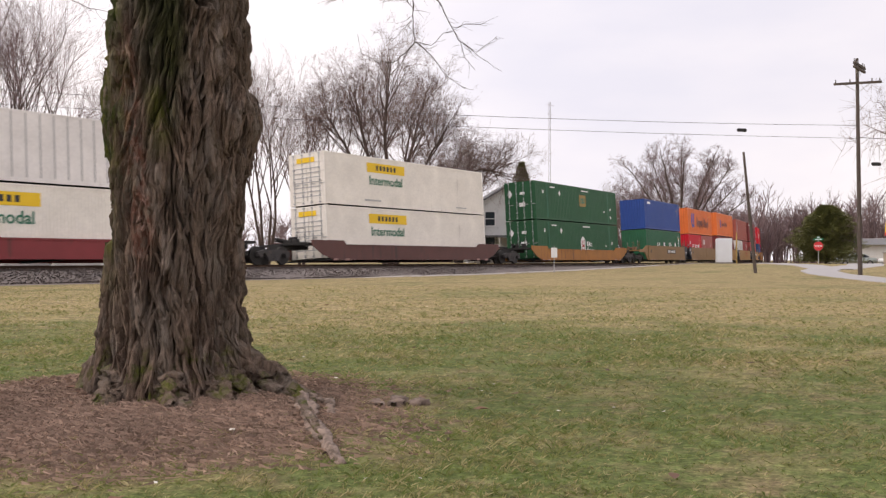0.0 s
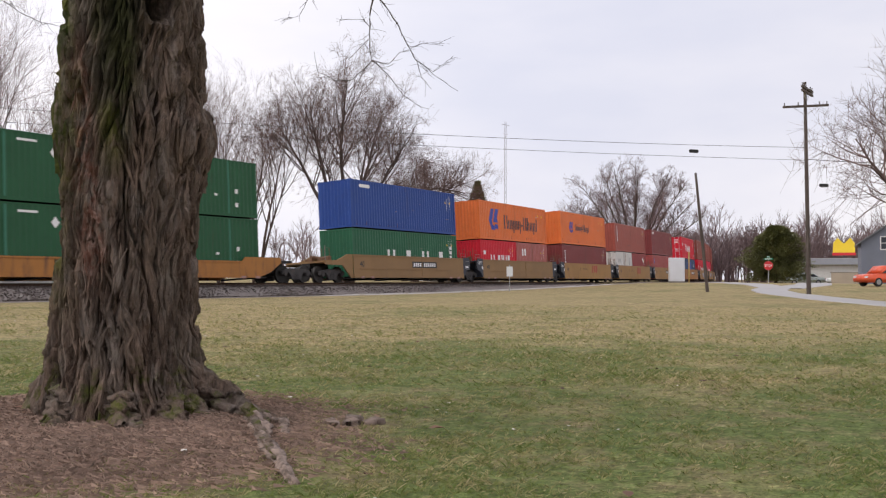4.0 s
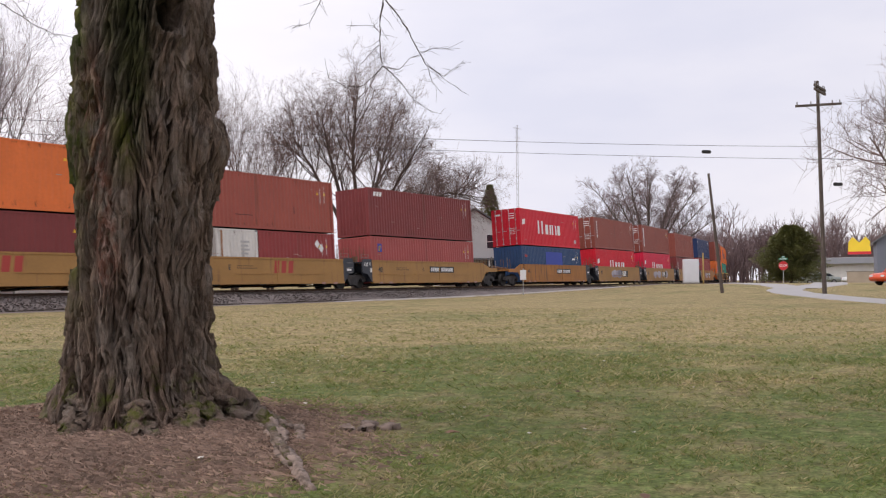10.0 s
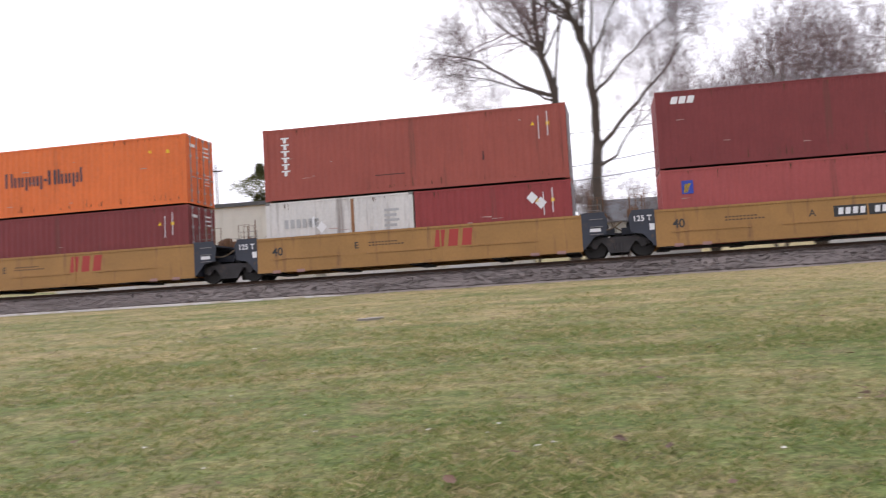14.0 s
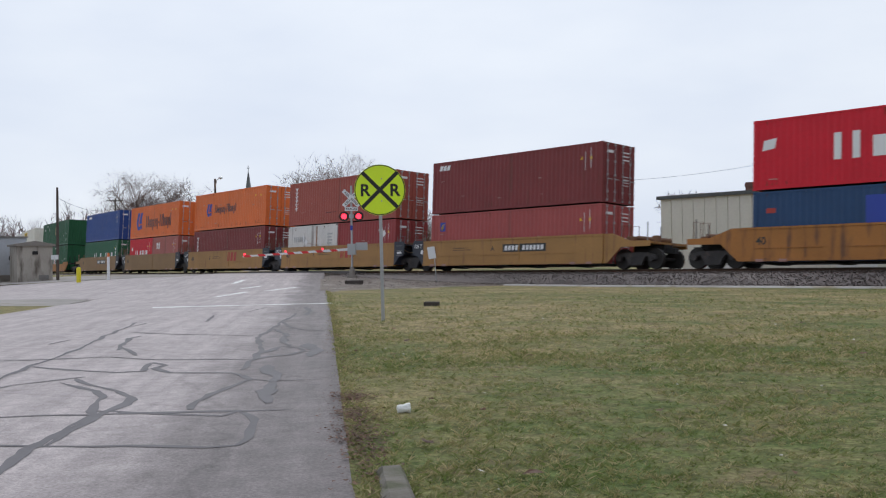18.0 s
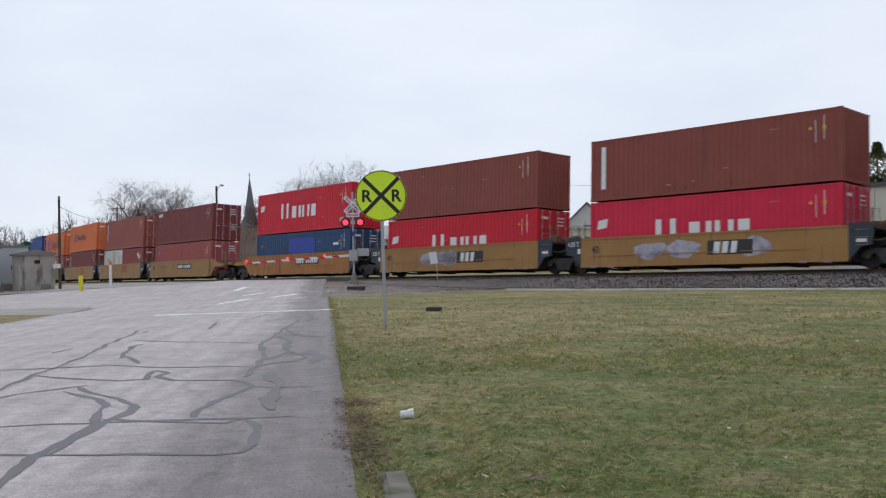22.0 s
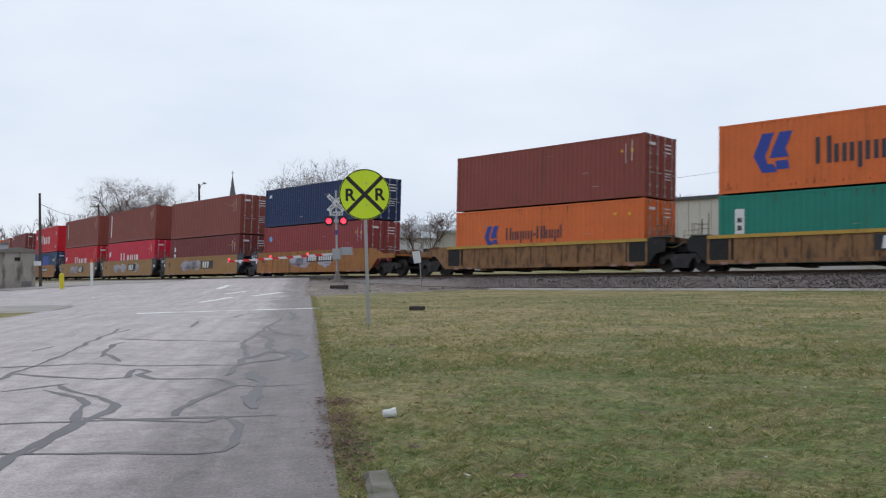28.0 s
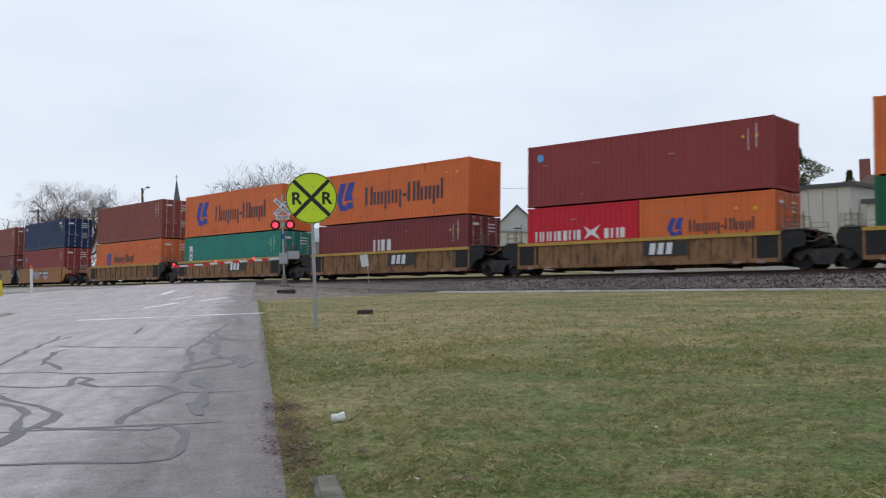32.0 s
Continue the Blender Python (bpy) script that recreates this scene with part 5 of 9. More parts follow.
old_tree = thing("tree", "old thick-trunked tree with furrowed mossy bark on the lawn", "tree", m=Matrix.Translation((*TREE, 0.05)))
TOWARDS = math.radians(-125)
ANGLES = [TOWARDS + math.pi * (k / 230 - 0.20 * math.sin(math.pi * k / 230)) for k in range(-230, 231)]
zs = steps((-0.25, 0.5, 0.010), (0.5, 3.0, 0.011), (3.0, 3.9, 0.06))
me = sheet("trunk", range(461), zs, lambda i, z: trunk_point(ANGLES[i % 460] % (2 * math.pi), z))
me.materials.append(None)
part("trunk", me, BARK, old_tree)


def bark_plate(rng, verts, faces):
    """One shaggy strip of bark, lifted at its ends."""
    a0 = TOWARDS + rng.gauss(0, 0.85)
    z0 = rng.uniform(0.12, 3.1)
    L, w = rng.uniform(0.07, 0.26), 0.008 + 0.020 * rng.random() ** 1.5
    tilt = 0.35 * noise.noise((a0 * 1.6, z0 * 0.9, 8)) + rng.gauss(0, 0.24)
    lift = 0.004 + 0.030 * rng.random() ** 2
    base = len(verts)
    for k in range(7):
        t = k / 3 - 1
        z = z0 + t * L
        a = a0 + (t * L * tilt + 0.02 * noise.noise((z * 9, a0, 4))) / 0.52
        r = trunk_radius(a % (2 * math.pi), z) + furrows((((a + math.pi) % (2 * math.pi)) - math.pi) * 0.55, z, 0.0) * 0.35
        wk = w * math.sqrt(max(0.0, 1 - t * t)) * rng.uniform(0.8, 1.15) + 0.003
        hk = lift * (0.75 + 0.5 * t * t) + 0.008
        for side, h in ((-1, -0.03), (-0.8, hk), (0.25, hk + 0.006), (0.85, hk * 0.7), (1, -0.03)):
            verts.append(on_trunk(a + side * wk / 0.52, r + h, z))
    for k in range(6):
        for i in range(4):
            b = base + k * 5 + i
            faces.append((b, b + 1, b + 6, b + 5))


rng = random.Random(77)
pv, pf = [], []
for _ in range(520):
    bark_plate(rng, pv, pf)
me = bpy.data.meshes.new("bark_plates")
me.from_pydata(pv, [], pf)
tagged(part("shaggy_bark", me, BARK, old_tree, "shaggy strips of grey-brown bark"), kind="stuff")


def limb(bm, points, r0, r1, n=8):
    k = len(points)
    tube(bm, points, [r0 + (r1 - r0) * i / (k - 1) for i in range(k)], n)


TWIG = mat("grey_twig", (0.085, 0.068, 0.058), rough=0.9, var=0.25, bump=0)
bm = bmesh.new()
rng = random.Random(5)
for k, (dx, dy, dz) in enumerate([(1.6, -1.4, 3.5), (-1.9, -0.6, 3.6), (0.4, 2.2, 3.8), (2.2, 0.9, 4.2), (-0.6, -2.1, 3.9)]):
    pts = [Vector((0.05, -0.04, 3.5))]
    for i in range(1, 6):
        f = i / 5
        pts.append(Vector((dx * f * 1.15 + rng.uniform(-0.12, 0.12), dy * f * 1.15 + rng.uniform(-0.12, 0.12), 3.5 + dz * f ** 0.8)))
    limb(bm, pts, 0.27, 0.09)
part("limbs", bm, BARK, old_tree)


def from_eye(az, el, r):
    a = radians(az)
    return Vector((EYE[0] + r * math.sin(a), EYE[1] + r * math.cos(a), EYE[2] + r * math.tan(radians(el))))


def shoot_of(far, thick, joints, anchor=True):
    """A hanging shoot through joints given as headings and height angles at one distance; anchored ones reach up to the limbs."""
    pts = [from_eye(a, e, far) - here for a, e in joints]
    if anchor:
        start = Vector((pts[0].x * 0.45, pts[0].y * 0.45, 5.3))
        pts = [start, start.lerp(pts[0], 0.6) + Vector((0, 0, 0.25))] + pts
    fine = [pts[0]]
    for p, q in zip(pts, pts[1:]):
        gap = (q - p).length
        for f in (0.33, 0.67, 1.0):
            k = 0 if f == 1.0 else min(0.035 * gap, 0.012)
            fine.append(p.lerp(q, f) + Vector((rng.uniform(-k, k), rng.uniform(-k, k), rng.uniform(-k, k))))
    bm = bmesh.new()
    n_ = len(fine)
    tube(bm, fine, [max(0.0013, 0.7 * thick * (1 - 0.72 * i / (n_ - 1)) * (1.3 if i % 4 == 2 else 1.0)) for i in range(n_)], 5)
    for _ in range(int(2 + 1.6 * len(joints))):
        i = rng.randrange(n_ // 2 if anchor else 1, n_ - 1)
        d = (fine[i + 1] - fine[i]).normalized()
        d = (d * 0.6 + Vector((rng.uniform(-1, 1), rng.uniform(-1, 1), rng.uniform(-0.6, 0.6)))).normalized()
        a, g = fine[i], rng.uniform(0.04, 0.15)
        b = a + d * g * 0.5
        c = b + (d + Vector((rng.uniform(-0.6, 0.6), rng.uniform(-0.6, 0.6), rng.uniform(-0.4, 0.4)))).normalized() * g * 0.5
        tube(bm, (a, b, c), (0.0015, 0.0011, 0.0007), 3)
    part("branch", bm, TWIG, old_tree)


here = Vector((*TREE, 0.05))
shoot_of(6.2, 0.012, [(49.0, 18.6), (49.0, 16.7), (48.8, 15.4), (48.8, 14.6), (48.8, 13.6), (48.9, 12.8)])
shoot_of(6.2, 0.0045, [(48.9, 12.8), (49.5, 12.4), (50.0, 11.9), (50.5, 11.2), (51.0, 10.7), (51.9, 10.1)], False)
shoot_of(6.2, 0.0045, [(48.9, 12.8), (48.4, 12.2), (47.6, 11.6), (46.7, 11.6), (45.7, 12.1), (45.5, 13.2)], False)
shoot_of(6.2, 0.0065, [(49.1, 16.6), (49.8, 15.8), (50.4, 15.0), (50.8, 14.2), (51.2, 13.5), (51.5, 12.9), (52.0, 12.6), (52.8, 11.9), (54.1, 11.1)], False)
shoot_of(6.2, 0.004, [(48.9, 12.8), (49.9, 12.6), (50.6, 13.3), (51.2, 13.4)], False)
shoot_of(6.2, 0.003, [(51.2, 13.6), (52.0, 13.8), (53.2, 13.7)], False)
shoot_of(6.2, 0.003, [(48.8, 14.7), (48.4, 15.1), (47.5, 15.1), (46.8, 15.1)], False)
shoot_of(6.2, 0.003, [(48.7, 14.0), (48.0, 13.3), (47.5, 12.8)], False)
shoot_of(6.2, 0.003, [(51.8, 12.7), (52.6, 12.2), (53.3, 12.7), (53.8, 13.1)], False)
shoot_of(6.2, 0.003, [(51.6, 12.9), (51.9, 11.9), (52.5, 11.2)], False)
shoot_of(5.6, 0.005, [(45.3, 17.9), (45.3, 16.6), (44.9, 15.7), (44.6, 15.2), (43.6, 14.9)])
shoot_of(6.2, 0.007, [(22.3, 16.9), (22.1, 16.0), (21.7, 14.6), (20.8, 14.3), (20.1, 14.5), (18.9, 14.0), (17.7, 14.2)])
shoot_of(6.2, 0.004, [(21.7, 14.6), (21.5, 13.8), (20.8, 13.0), (19.8, 12.8)], False)
shoot_of(6.2, 0.007, [(25.1, 17.2), (25.1, 16.1), (25.2, 15.5), (26.5, 15.3), (27.8, 15.1), (29.1, 14.3), (30.3, 13.8), (31.3, 13.7)])
shoot_of(6.2, 0.004, [(26.5, 15.3), (27.4, 15.8), (28.1, 16.2)], False)
shoot_of(6.2, 0.003, [(29.1, 14.3), (28.4, 15.2), (28.9, 15.5)], False)
shoot_of(6.0, 0.003, [(30.7, 17.2), (31.0, 16.4), (31.1, 16.0)])

# the bare root that runs out over the ground, and its broken end
WOOD = mat("bare_root_wood", (0.25, 0.185, 0.15), rough=0.9, var=0.35, scale=3, fine=30, bump=0.8, second=(0.085, 0.060, 0.046), amount=0.75, stretch=(3, 3, 3))


def knobbly(bm, pts, radii, n, seed, rough=0.3):
    rings = []
    for i, p in enumerate(pts):
        d = (pts[min(i + 1, len(pts) - 1)] - pts[max(i - 1, 0)]).normalized()
        s = d.cross(Vector((0, 0, 1))).normalized()
        u = s.cross(d)
        rings.append([bm.verts.new(p + (s * math.cos(a) + u * math.sin(a) * 0.75) * radii[i] * (1 + 0.7 * rough * noise.noise((math.cos(a) * 1.6, math.sin(a) * 1.6, i * 0.09 + seed)) + 0.55 * rough * noise.noise((math.cos(a) * 4.2, math.sin(a) * 4.2, i * 0.16 + seed)))) for a in (2 * math.pi * k / n for k in range(n))])
    for a, b in zip(rings, rings[1:]):
        for k in range(n):
            bm.faces.new((a[k], a[(k + 1) % n], b[(k + 1) % n], b[k]))
    bm.faces.new(rings[-1])


def bent(points, k):
    """k points along a smooth line through points."""
    out = []
    for i in range(k):
        f = i / (k - 1) * (len(points) - 1)
        j = min(int(f), len(points) - 2)
        out.append(Vector(points[j]).lerp(Vector(points[j + 1]), f - j))
    return out


for name, pts, r0, r1, material, seed in (
        ("root", [(0.30, -0.30, 0.30), (0.42, -0.62, 0.10), (0.40, -0.92, 0.03), (0.26, -1.15, 0.0)], 0.14, 0.065, BARK, 1),
        ("root", [(0.34, -1.00, 0.03), (0.16, -1.26, 0.015), (0.02, -1.45, 0.0), (-0.17, -1.71, -0.01), (-0.42, -2.06, -0.03), (-0.62, -2.34, -0.055)], 0.062, 0.028, WOOD, 2),
        ("root", [(0.36, -0.95, 0.06), (0.10, -1.30, 0.035), (-0.12, -1.62, 0.015), (-0.36, -1.95, -0.01)], 0.04, 0.016, BARK, 9),
        ("root", [(0.42, -0.98, 0.03), (0.36, -1.25, 0.01), (0.15, -1.48, -0.03)], 0.055, 0.03, WOOD, 3),
        ("root", [(0.44, -0.80, 0.05), (0.52, -1.06, 0.01), (0.60, -1.26, -0.03)], 0.045, 0.02, BARK, 4),
        ("root", [(-0.27, -0.40, 0.20), (-0.42, -0.70, 0.05), (-0.52, -0.90, -0.06)], 0.11, 0.05, BARK, 5),
        ("root", [(-0.02, -0.54, 0.16), (-0.10, -0.80, 0.03), (-0.16, -0.98, -0.06)], 0.09, 0.045, BARK, 7),
        ("root", [(-0.47, -0.16, 0.2), (-0.68, -0.34, 0.04), (-0.80, -0.46, -0.06)], 0.10, 0.05, BARK, 6),
        ("root", [(0.14, -0.52, 0.15), (0.20, -0.74, 0.02), (0.20, -0.9, -0.05)], 0.08, 0.04, BARK, 8)):
    bm = bmesh.new()
    line = [p + Vector((noise.noise((i * 0.3, seed, 1)), noise.noise((i * 0.3, seed, 2)), 0.5 * noise.noise((i * 0.4, seed, 3)))) * 0.03 for i, p in enumerate(bent(pts, 40))]
    knobbly(bm, line, [(r0 + (r1 - r0) * i / 39) * (1 + 0.25 * noise.noise((i * 0.35, seed, 5))) for i in range(40)], 22, seed, 0.95)
    part(name, bm, material, old_tree, "weathered bare root" if material is WOOD else "", smooth=True)

# broken bark lying beyond the root
for k, (cx, cy, turn, size) in enumerate(((4.83, 4.36, 30, 0.075), (4.96, 4.28, -12, 0.055), (4.66, 4.40, 70, 0.05))):
    bm = bmesh.new()
    knobbly(bm, [Vector((-1.7 * size + 0.21 * size * i, 0.25 * size * math.sin(i * 0.9 + k), 0)) for i in range(17)], [size * (0.35 + 0.3 * math.sin(math.pi * i / 16)) for i in range(17)], 12, 20 + k, 0.9)
    tagged(part("bark_chunk", bm, WOOD, m=pose(cx, cy, ground_z(cx, cy) + 0.2 * size, 0, 0, turn), smooth=True), "broken piece of weathered bark lying on the lawn", "bark", "loose bark")

# ---- needles and bark chips under the tree ----
def scatter(name, count, make, material, label, category):
    """One object of many loose flat bits; make(rng) gives a list of corners."""
    rng = random.Random(name)
    verts, faces = [], []
    for _ in range(count):
        pts = make(rng)
        if pts:
            faces.append(tuple(range(len(verts), len(verts) + len(pts))))
            verts += pts
    me = bpy.data.meshes.new(name)
    me.from_pydata(verts, [], faces)
    return tagged(part(name, me, material), label, category, kind="stuff")


def needle(rng):
    r, a = 2.35 * math.sqrt(rng.random()) * rng.uniform(0.35, 1.1), rng.uniform(0, 2 * math.pi)
    x, y = TREE[0] - 0.45 + r * math.cos(a), TREE[1] - 0.30 + r * math.sin(a)
    if r > 1.25 + 1.0 * noise.noise((x * 1.1, y * 1.1, 12)) + 1.1 * rng.random() ** 2:
        return None
    z = ground_z(x, y) + rng.uniform(0.004, 0.024)
    b, s = rng.uniform(0, math.pi), rng.uniform(0.012, 0.048)
    dx, dy, w = math.cos(b) * s, math.sin(b) * s, rng.uniform(0.0006, 0.0016)
    return [(x - dx, y - dy, z), (x - dx - dy * w / s, y - dy + dx * w / s, z), (x + dx - dy * w / s, y + dy + dx * w / s, z + rng.uniform(-0.01, 0.02)), (x + dx, y + dy, z + rng.uniform(-0.01, 0.02))]


NEEDLE = mat("dry_needles", (0.305, 0.210, 0.160), rough=0.9, var=0.3, island=0.4, bump=0)
scatter("needle_litter", 70000, needle, NEEDLE, "reddish-brown fallen needles and bark bits under the tree", "leaf litter")

# ---- the road's surface ----
def asphalt_material(name, col, crack):
    """Old asphalt: aggregate speckle, long wear streaks, pale and dark blotches, hair cracks."""
    m = bpy.data.materials.new(name)
    m.use_nodes = True
    n, l = m.node_tree.nodes, m.node_tree.links
    p = n["Principled BSDF"]
    p.inputs["Roughness"].default_value, p.inputs["Specular IOR Level"].default_value = 0.8, 0.3
    tc = n.new("ShaderNodeTexCoord")
    mp = n.new("ShaderNodeMapping")
    mp.inputs["Rotation"].default_value = (0, 0, math.atan2(ROAD.x, ROAD.y))
    l.new(tc.outputs["Object"], mp.inputs["Vector"])

    def nz(scale, detail, rough, stretch=(1, 1, 1)):
        sm, k = n.new("ShaderNodeMapping"), n.new("ShaderNodeTexNoise")
        sm.inputs["Scale"].default_value = stretch
        k.inputs["Scale"].default_value, k.inputs["Detail"].default_value, k.inputs["Roughness"].default_value = scale, detail, rough
        l.new(mp.outputs[0], sm.inputs["Vector"])
        l.new(sm.outputs[0], k.inputs["Vector"])
        return k

    def span(v, a, b, c=0.0, d=1.0):
        k = n.new("ShaderNodeMapRange")
        for key, x in (("From Min", a), ("From Max", b), ("To Min", c), ("To Max", d)):
            k.inputs[key].default_value = x
        l.new(v, k.inputs["Value"])
        return k.outputs[0]

    def mul(a, b):
        k = n.new("ShaderNodeMath")
        k.operation = "MULTIPLY"
        l.new(a, k.inputs[0])
        l.new(b, k.inputs[1])
        return k.outputs[0]

    speck = nz(60, 6, 0.8).outputs["Fac"]
    value = mul(span(speck, 0.34, 0.66, 0.66, 1.34), span(nz(0.55, 6, 0.62).outputs["Fac"], 0.32, 0.68, 0.88, 1.08))
    value = mul(value, span(nz(1.4, 6, 0.65, (3.2, 0.16, 1)).outputs["Fac"], 0.35, 0.68, 0.84, 1.10))
    value = mul(value, span(nz(4.5, 10, 0.78).outputs["Fac"], 0.38, 0.62, 0.82, 1.12))
    value = mul(value, span(nz(2.2, 8, 0.7, (1.6, 0.5, 1)).outputs["Fac"], 0.56, 0.74, 1.0, 0.78))
    warp = nz(1.1, 5, 0.6)
    add = n.new("ShaderNodeVectorMath")
    add.operation = "MULTIPLY_ADD"
    add.inputs[1].default_value = (0.9, 0.9, 0)
    l.new(warp.outputs["Color"], add.inputs[0])
    l.new(mp.outputs[0], add.inputs[2])
    vo = n.new("ShaderNodeTexVoronoi")
    vo.feature = "DISTANCE_TO_EDGE"
    vo.inputs["Scale"].default_value = 0.42
    l.new(add.outputs[0], vo.inputs["Vector"])
    hair = span(vo.outputs["Distance"], 0.003, 0.010, crack, 1.0)
    value = mul(value, hair)
    # a darker damp band along the turf, ragged and fading
    off = n.new("ShaderNodeVectorMath")
    off.operation, off.inputs[1].default_value = "DOT_PRODUCT", SIDE
    l.new(tc.outputs["Object"], off.inputs[0])
    band = n.new("ShaderNodeMath")
    band.operation = "ADD"
    l.new(off.outputs["Value"], band.inputs[0])
    l.new(span(nz(0.8, 6, 0.65, (1, 0.45, 1)).outputs["Fac"], 0.3, 0.7, -0.45 - EDGE.dot(SIDE), 0.35 - EDGE.dot(SIDE)), band.inputs[1])
    value = mul(value, span(band.outputs[0], 0.7, 1.5, 0.50, 1.0))
    grey = n.new("ShaderNodeCombineColor")
    for i in range(3):
        l.new(value, grey.inputs[i])
    k = n.new("ShaderNodeMix")
    k.data_type, k.blend_type = "RGBA", "MULTIPLY"
    k.inputs[0].default_value, k.inputs[6].default_value = 1.0, (*col, 1)
    l.new(grey.outputs[0], k.inputs[7])
    l.new(k.outputs[2], p.inputs["Base Color"])
    b = n.new("ShaderNodeBump")
    b.inputs["Strength"].default_value, b.inputs["Distance"].default_value = 0.35, 0.008
    l.new(speck, b.inputs["Height"])
    l.new(b.outputs[0], p.inputs["Normal"])
    return m


ASPHALT = asphalt_material("worn_pale_asphalt", (0.432, 0.378, 0.374), 0.86)
fr = [0, 0.002] + [0.012 * k for k in range(1, 40)] + steps((0.48, 0.99, 0.03)) + [1]
road = tagged(part("road", sheet("road", steps((-24, -6, 0.8), (-6, 34, 0.5), (34, 62, 0.7), (62, 110, 6)), fr, road_point), ASPHALT), "pale worn asphalt road with tar-sealed cracks, leading over the crossing", "road", kind="structure")


TAR = mat("tar_seal", (0.092, 0.082, 0.090), rough=0.7, var=0.3, scale=2, fine=20, bump=0.1)


def ribbon(points, width, lift, wobble=0.06, seed=0):
    """A flat strip over the road through plan points."""
    pts = [Vector((*p, 0)) for p in points]
    fine = []
    for a, b in zip(pts, pts[1:]):
        k = max(2, int((b - a).length / 0.14))
        fine += [a.lerp(b, i / k) for i in range(k)]
    fine.append(pts[-1])
    verts, faces = [], []
    for i, p in enumerate(fine):
        d = (fine[min(i + 1, len(fine) - 1)] - fine[max(i - 1, 0)]).normalized()
        s = Vector((-d.y, d.x, 0))
        p = p + s * wobble * noise.noise((p.x * 1.7, p.y * 1.7, seed)) + s * 0.4 * wobble * noise.noise((p.x * 6, p.y * 6, seed))
        w = width * max(0.4, 0.85 + 0.9 * noise.noise((p.x * 1.6, p.y * 1.6, seed + 4)) + 0.5 * noise.noise((p.x * 7, p.y * 7, seed + 9)))
        w *= min(1.0, 0.45 + 0.3 * min(i, len(fine) - 1 - i)) if width < 0.2 else 1.0
        for k in (-0.5, 0.5):
            q = p + s * w * k
            verts.append((q.x, q.y, road_z(q.x, q.y) + lift))
    for i in range(len(fine) - 1):
        faces.append((2 * i, 2 * i + 2, 2 * i + 3, 2 * i + 1))
    me = bpy.data.meshes.new("strip")
    me.from_pydata(verts, [], faces)
    return me


SEAMS = []


def tar_seam(width, *line):
    """A sealed crack through plan points."""
    k = len(SEAMS)
    SEAMS.append(part("tar_seam", ribbon(line, width, 0.0028 + 0.0001 * k, 0.05, k), TAR, road, "dark tar-sealed crack"))


tar_seam(0.074, (-4.50, 1.62), (-4.80, 1.74), (-5.20, 2.02), (-5.42, 2.18), (-5.62, 2.35), (-6.04, 2.67), (-6.38, 3.00), (-6.81, 3.24), (-7.19, 3.48), (-7.61, 3.62), (-8.46, 3.69))
tar_seam(0.070, (-8.66, 3.91), (-8.01, 3.79), (-7.49, 3.77), (-7.03, 3.62), (-6.67, 3.36), (-6.45, 3.15), (-6.11, 2.85), (-5.85, 2.59), (-5.49, 2.28))
tar_seam(0.057, (-6.85, 2.44), (-6.65, 2.74), (-6.43, 2.96), (-6.16, 3.33), (-5.76, 3.76), (-5.50, 4.05))
tar_seam(0.057, (-6.55, 3.10), (-6.11, 3.30), (-5.65, 3.56), (-5.73, 3.75))
tar_seam(0.063, (-5.81, 2.06), (-5.48, 2.26), (-5.11, 2.59), (-4.70, 2.88), (-4.64, 3.02), (-4.79, 3.20), (-5.11, 3.47), (-5.48, 3.67), (-5.76, 3.76))
tar_seam(0.075, (-6.07, 3.57), (-6.40, 3.81), (-6.69, 4.11), (-6.99, 4.51), (-7.28, 4.89), (-7.64, 5.06), (-7.91, 5.09))
tar_seam(0.054, (-7.28, 4.89), (-7.04, 4.92), (-6.77, 5.34))
tar_seam(0.085, (-7.90, 5.10), (-8.38, 4.72), (-8.90, 4.83), (-9.08, 5.04), (-9.46, 5.12), (-8.74, 4.63), (-8.82, 4.38), (-9.53, 4.22), (-10.13, 4.10))
tar_seam(0.055, (-8.82, 3.13), (-9.60, 3.71), (-10.26, 4.14), (-11.21, 4.96), (-13.10, 6.21), (-15.26, 7.74), (-16.75, 8.78))
tar_seam(0.062, (-8.32, 2.95), (-8.57, 3.33), (-8.68, 3.78), (-8.74, 4.03))
tar_seam(0.070, (-10.49, 5.14), (-9.75, 5.28), (-9.28, 5.70), (-8.85, 5.94))
tar_seam(0.078, (-11.30, 5.63), (-13.06, 6.72), (-13.34, 7.05))
tar_seam(0.062, (-11.53, 5.86), (-10.41, 5.45))
tar_seam(0.070, (-14.19, 7.34), (-13.13, 7.58), (-11.81, 8.01))
tar_seam(0.070, (-8.05, 5.29), (-8.46, 5.64), (-9.01, 6.13), (-9.96, 6.85), (-11.49, 7.85), (-12.25, 8.52), (-13.12, 9.29), (-14.42, 10.40), (-15.49, 11.40), (-16.49, 12.22))
tar_seam(0.093, (-12.90, 9.12), (-11.58, 8.41), (-10.75, 7.75), (-9.94, 7.24))
tar_seam(0.078, (-14.27, 10.31), (-13.14, 9.59), (-12.29, 9.19), (-11.71, 9.25))
tar_seam(0.093, (-9.38, 6.44), (-10.00, 7.20), (-9.60, 7.18), (-9.19, 6.92), (-8.98, 6.55), (-8.97, 6.24), (-8.76, 5.93))
tar_seam(0.171, (-10.07, 7.66), (-9.13, 7.04), (-8.54, 6.54))
tar_seam(0.155, (-8.19, 5.71), (-7.18, 5.08), (-6.51, 4.52), (-5.90, 4.12))
tar_seam(0.124, (-18.65, 14.11), (-16.94, 12.97), (-15.73, 11.91))
tar_seam(0.078, (-15.66, 9.56), (-16.75, 10.35), (-17.82, 11.12))
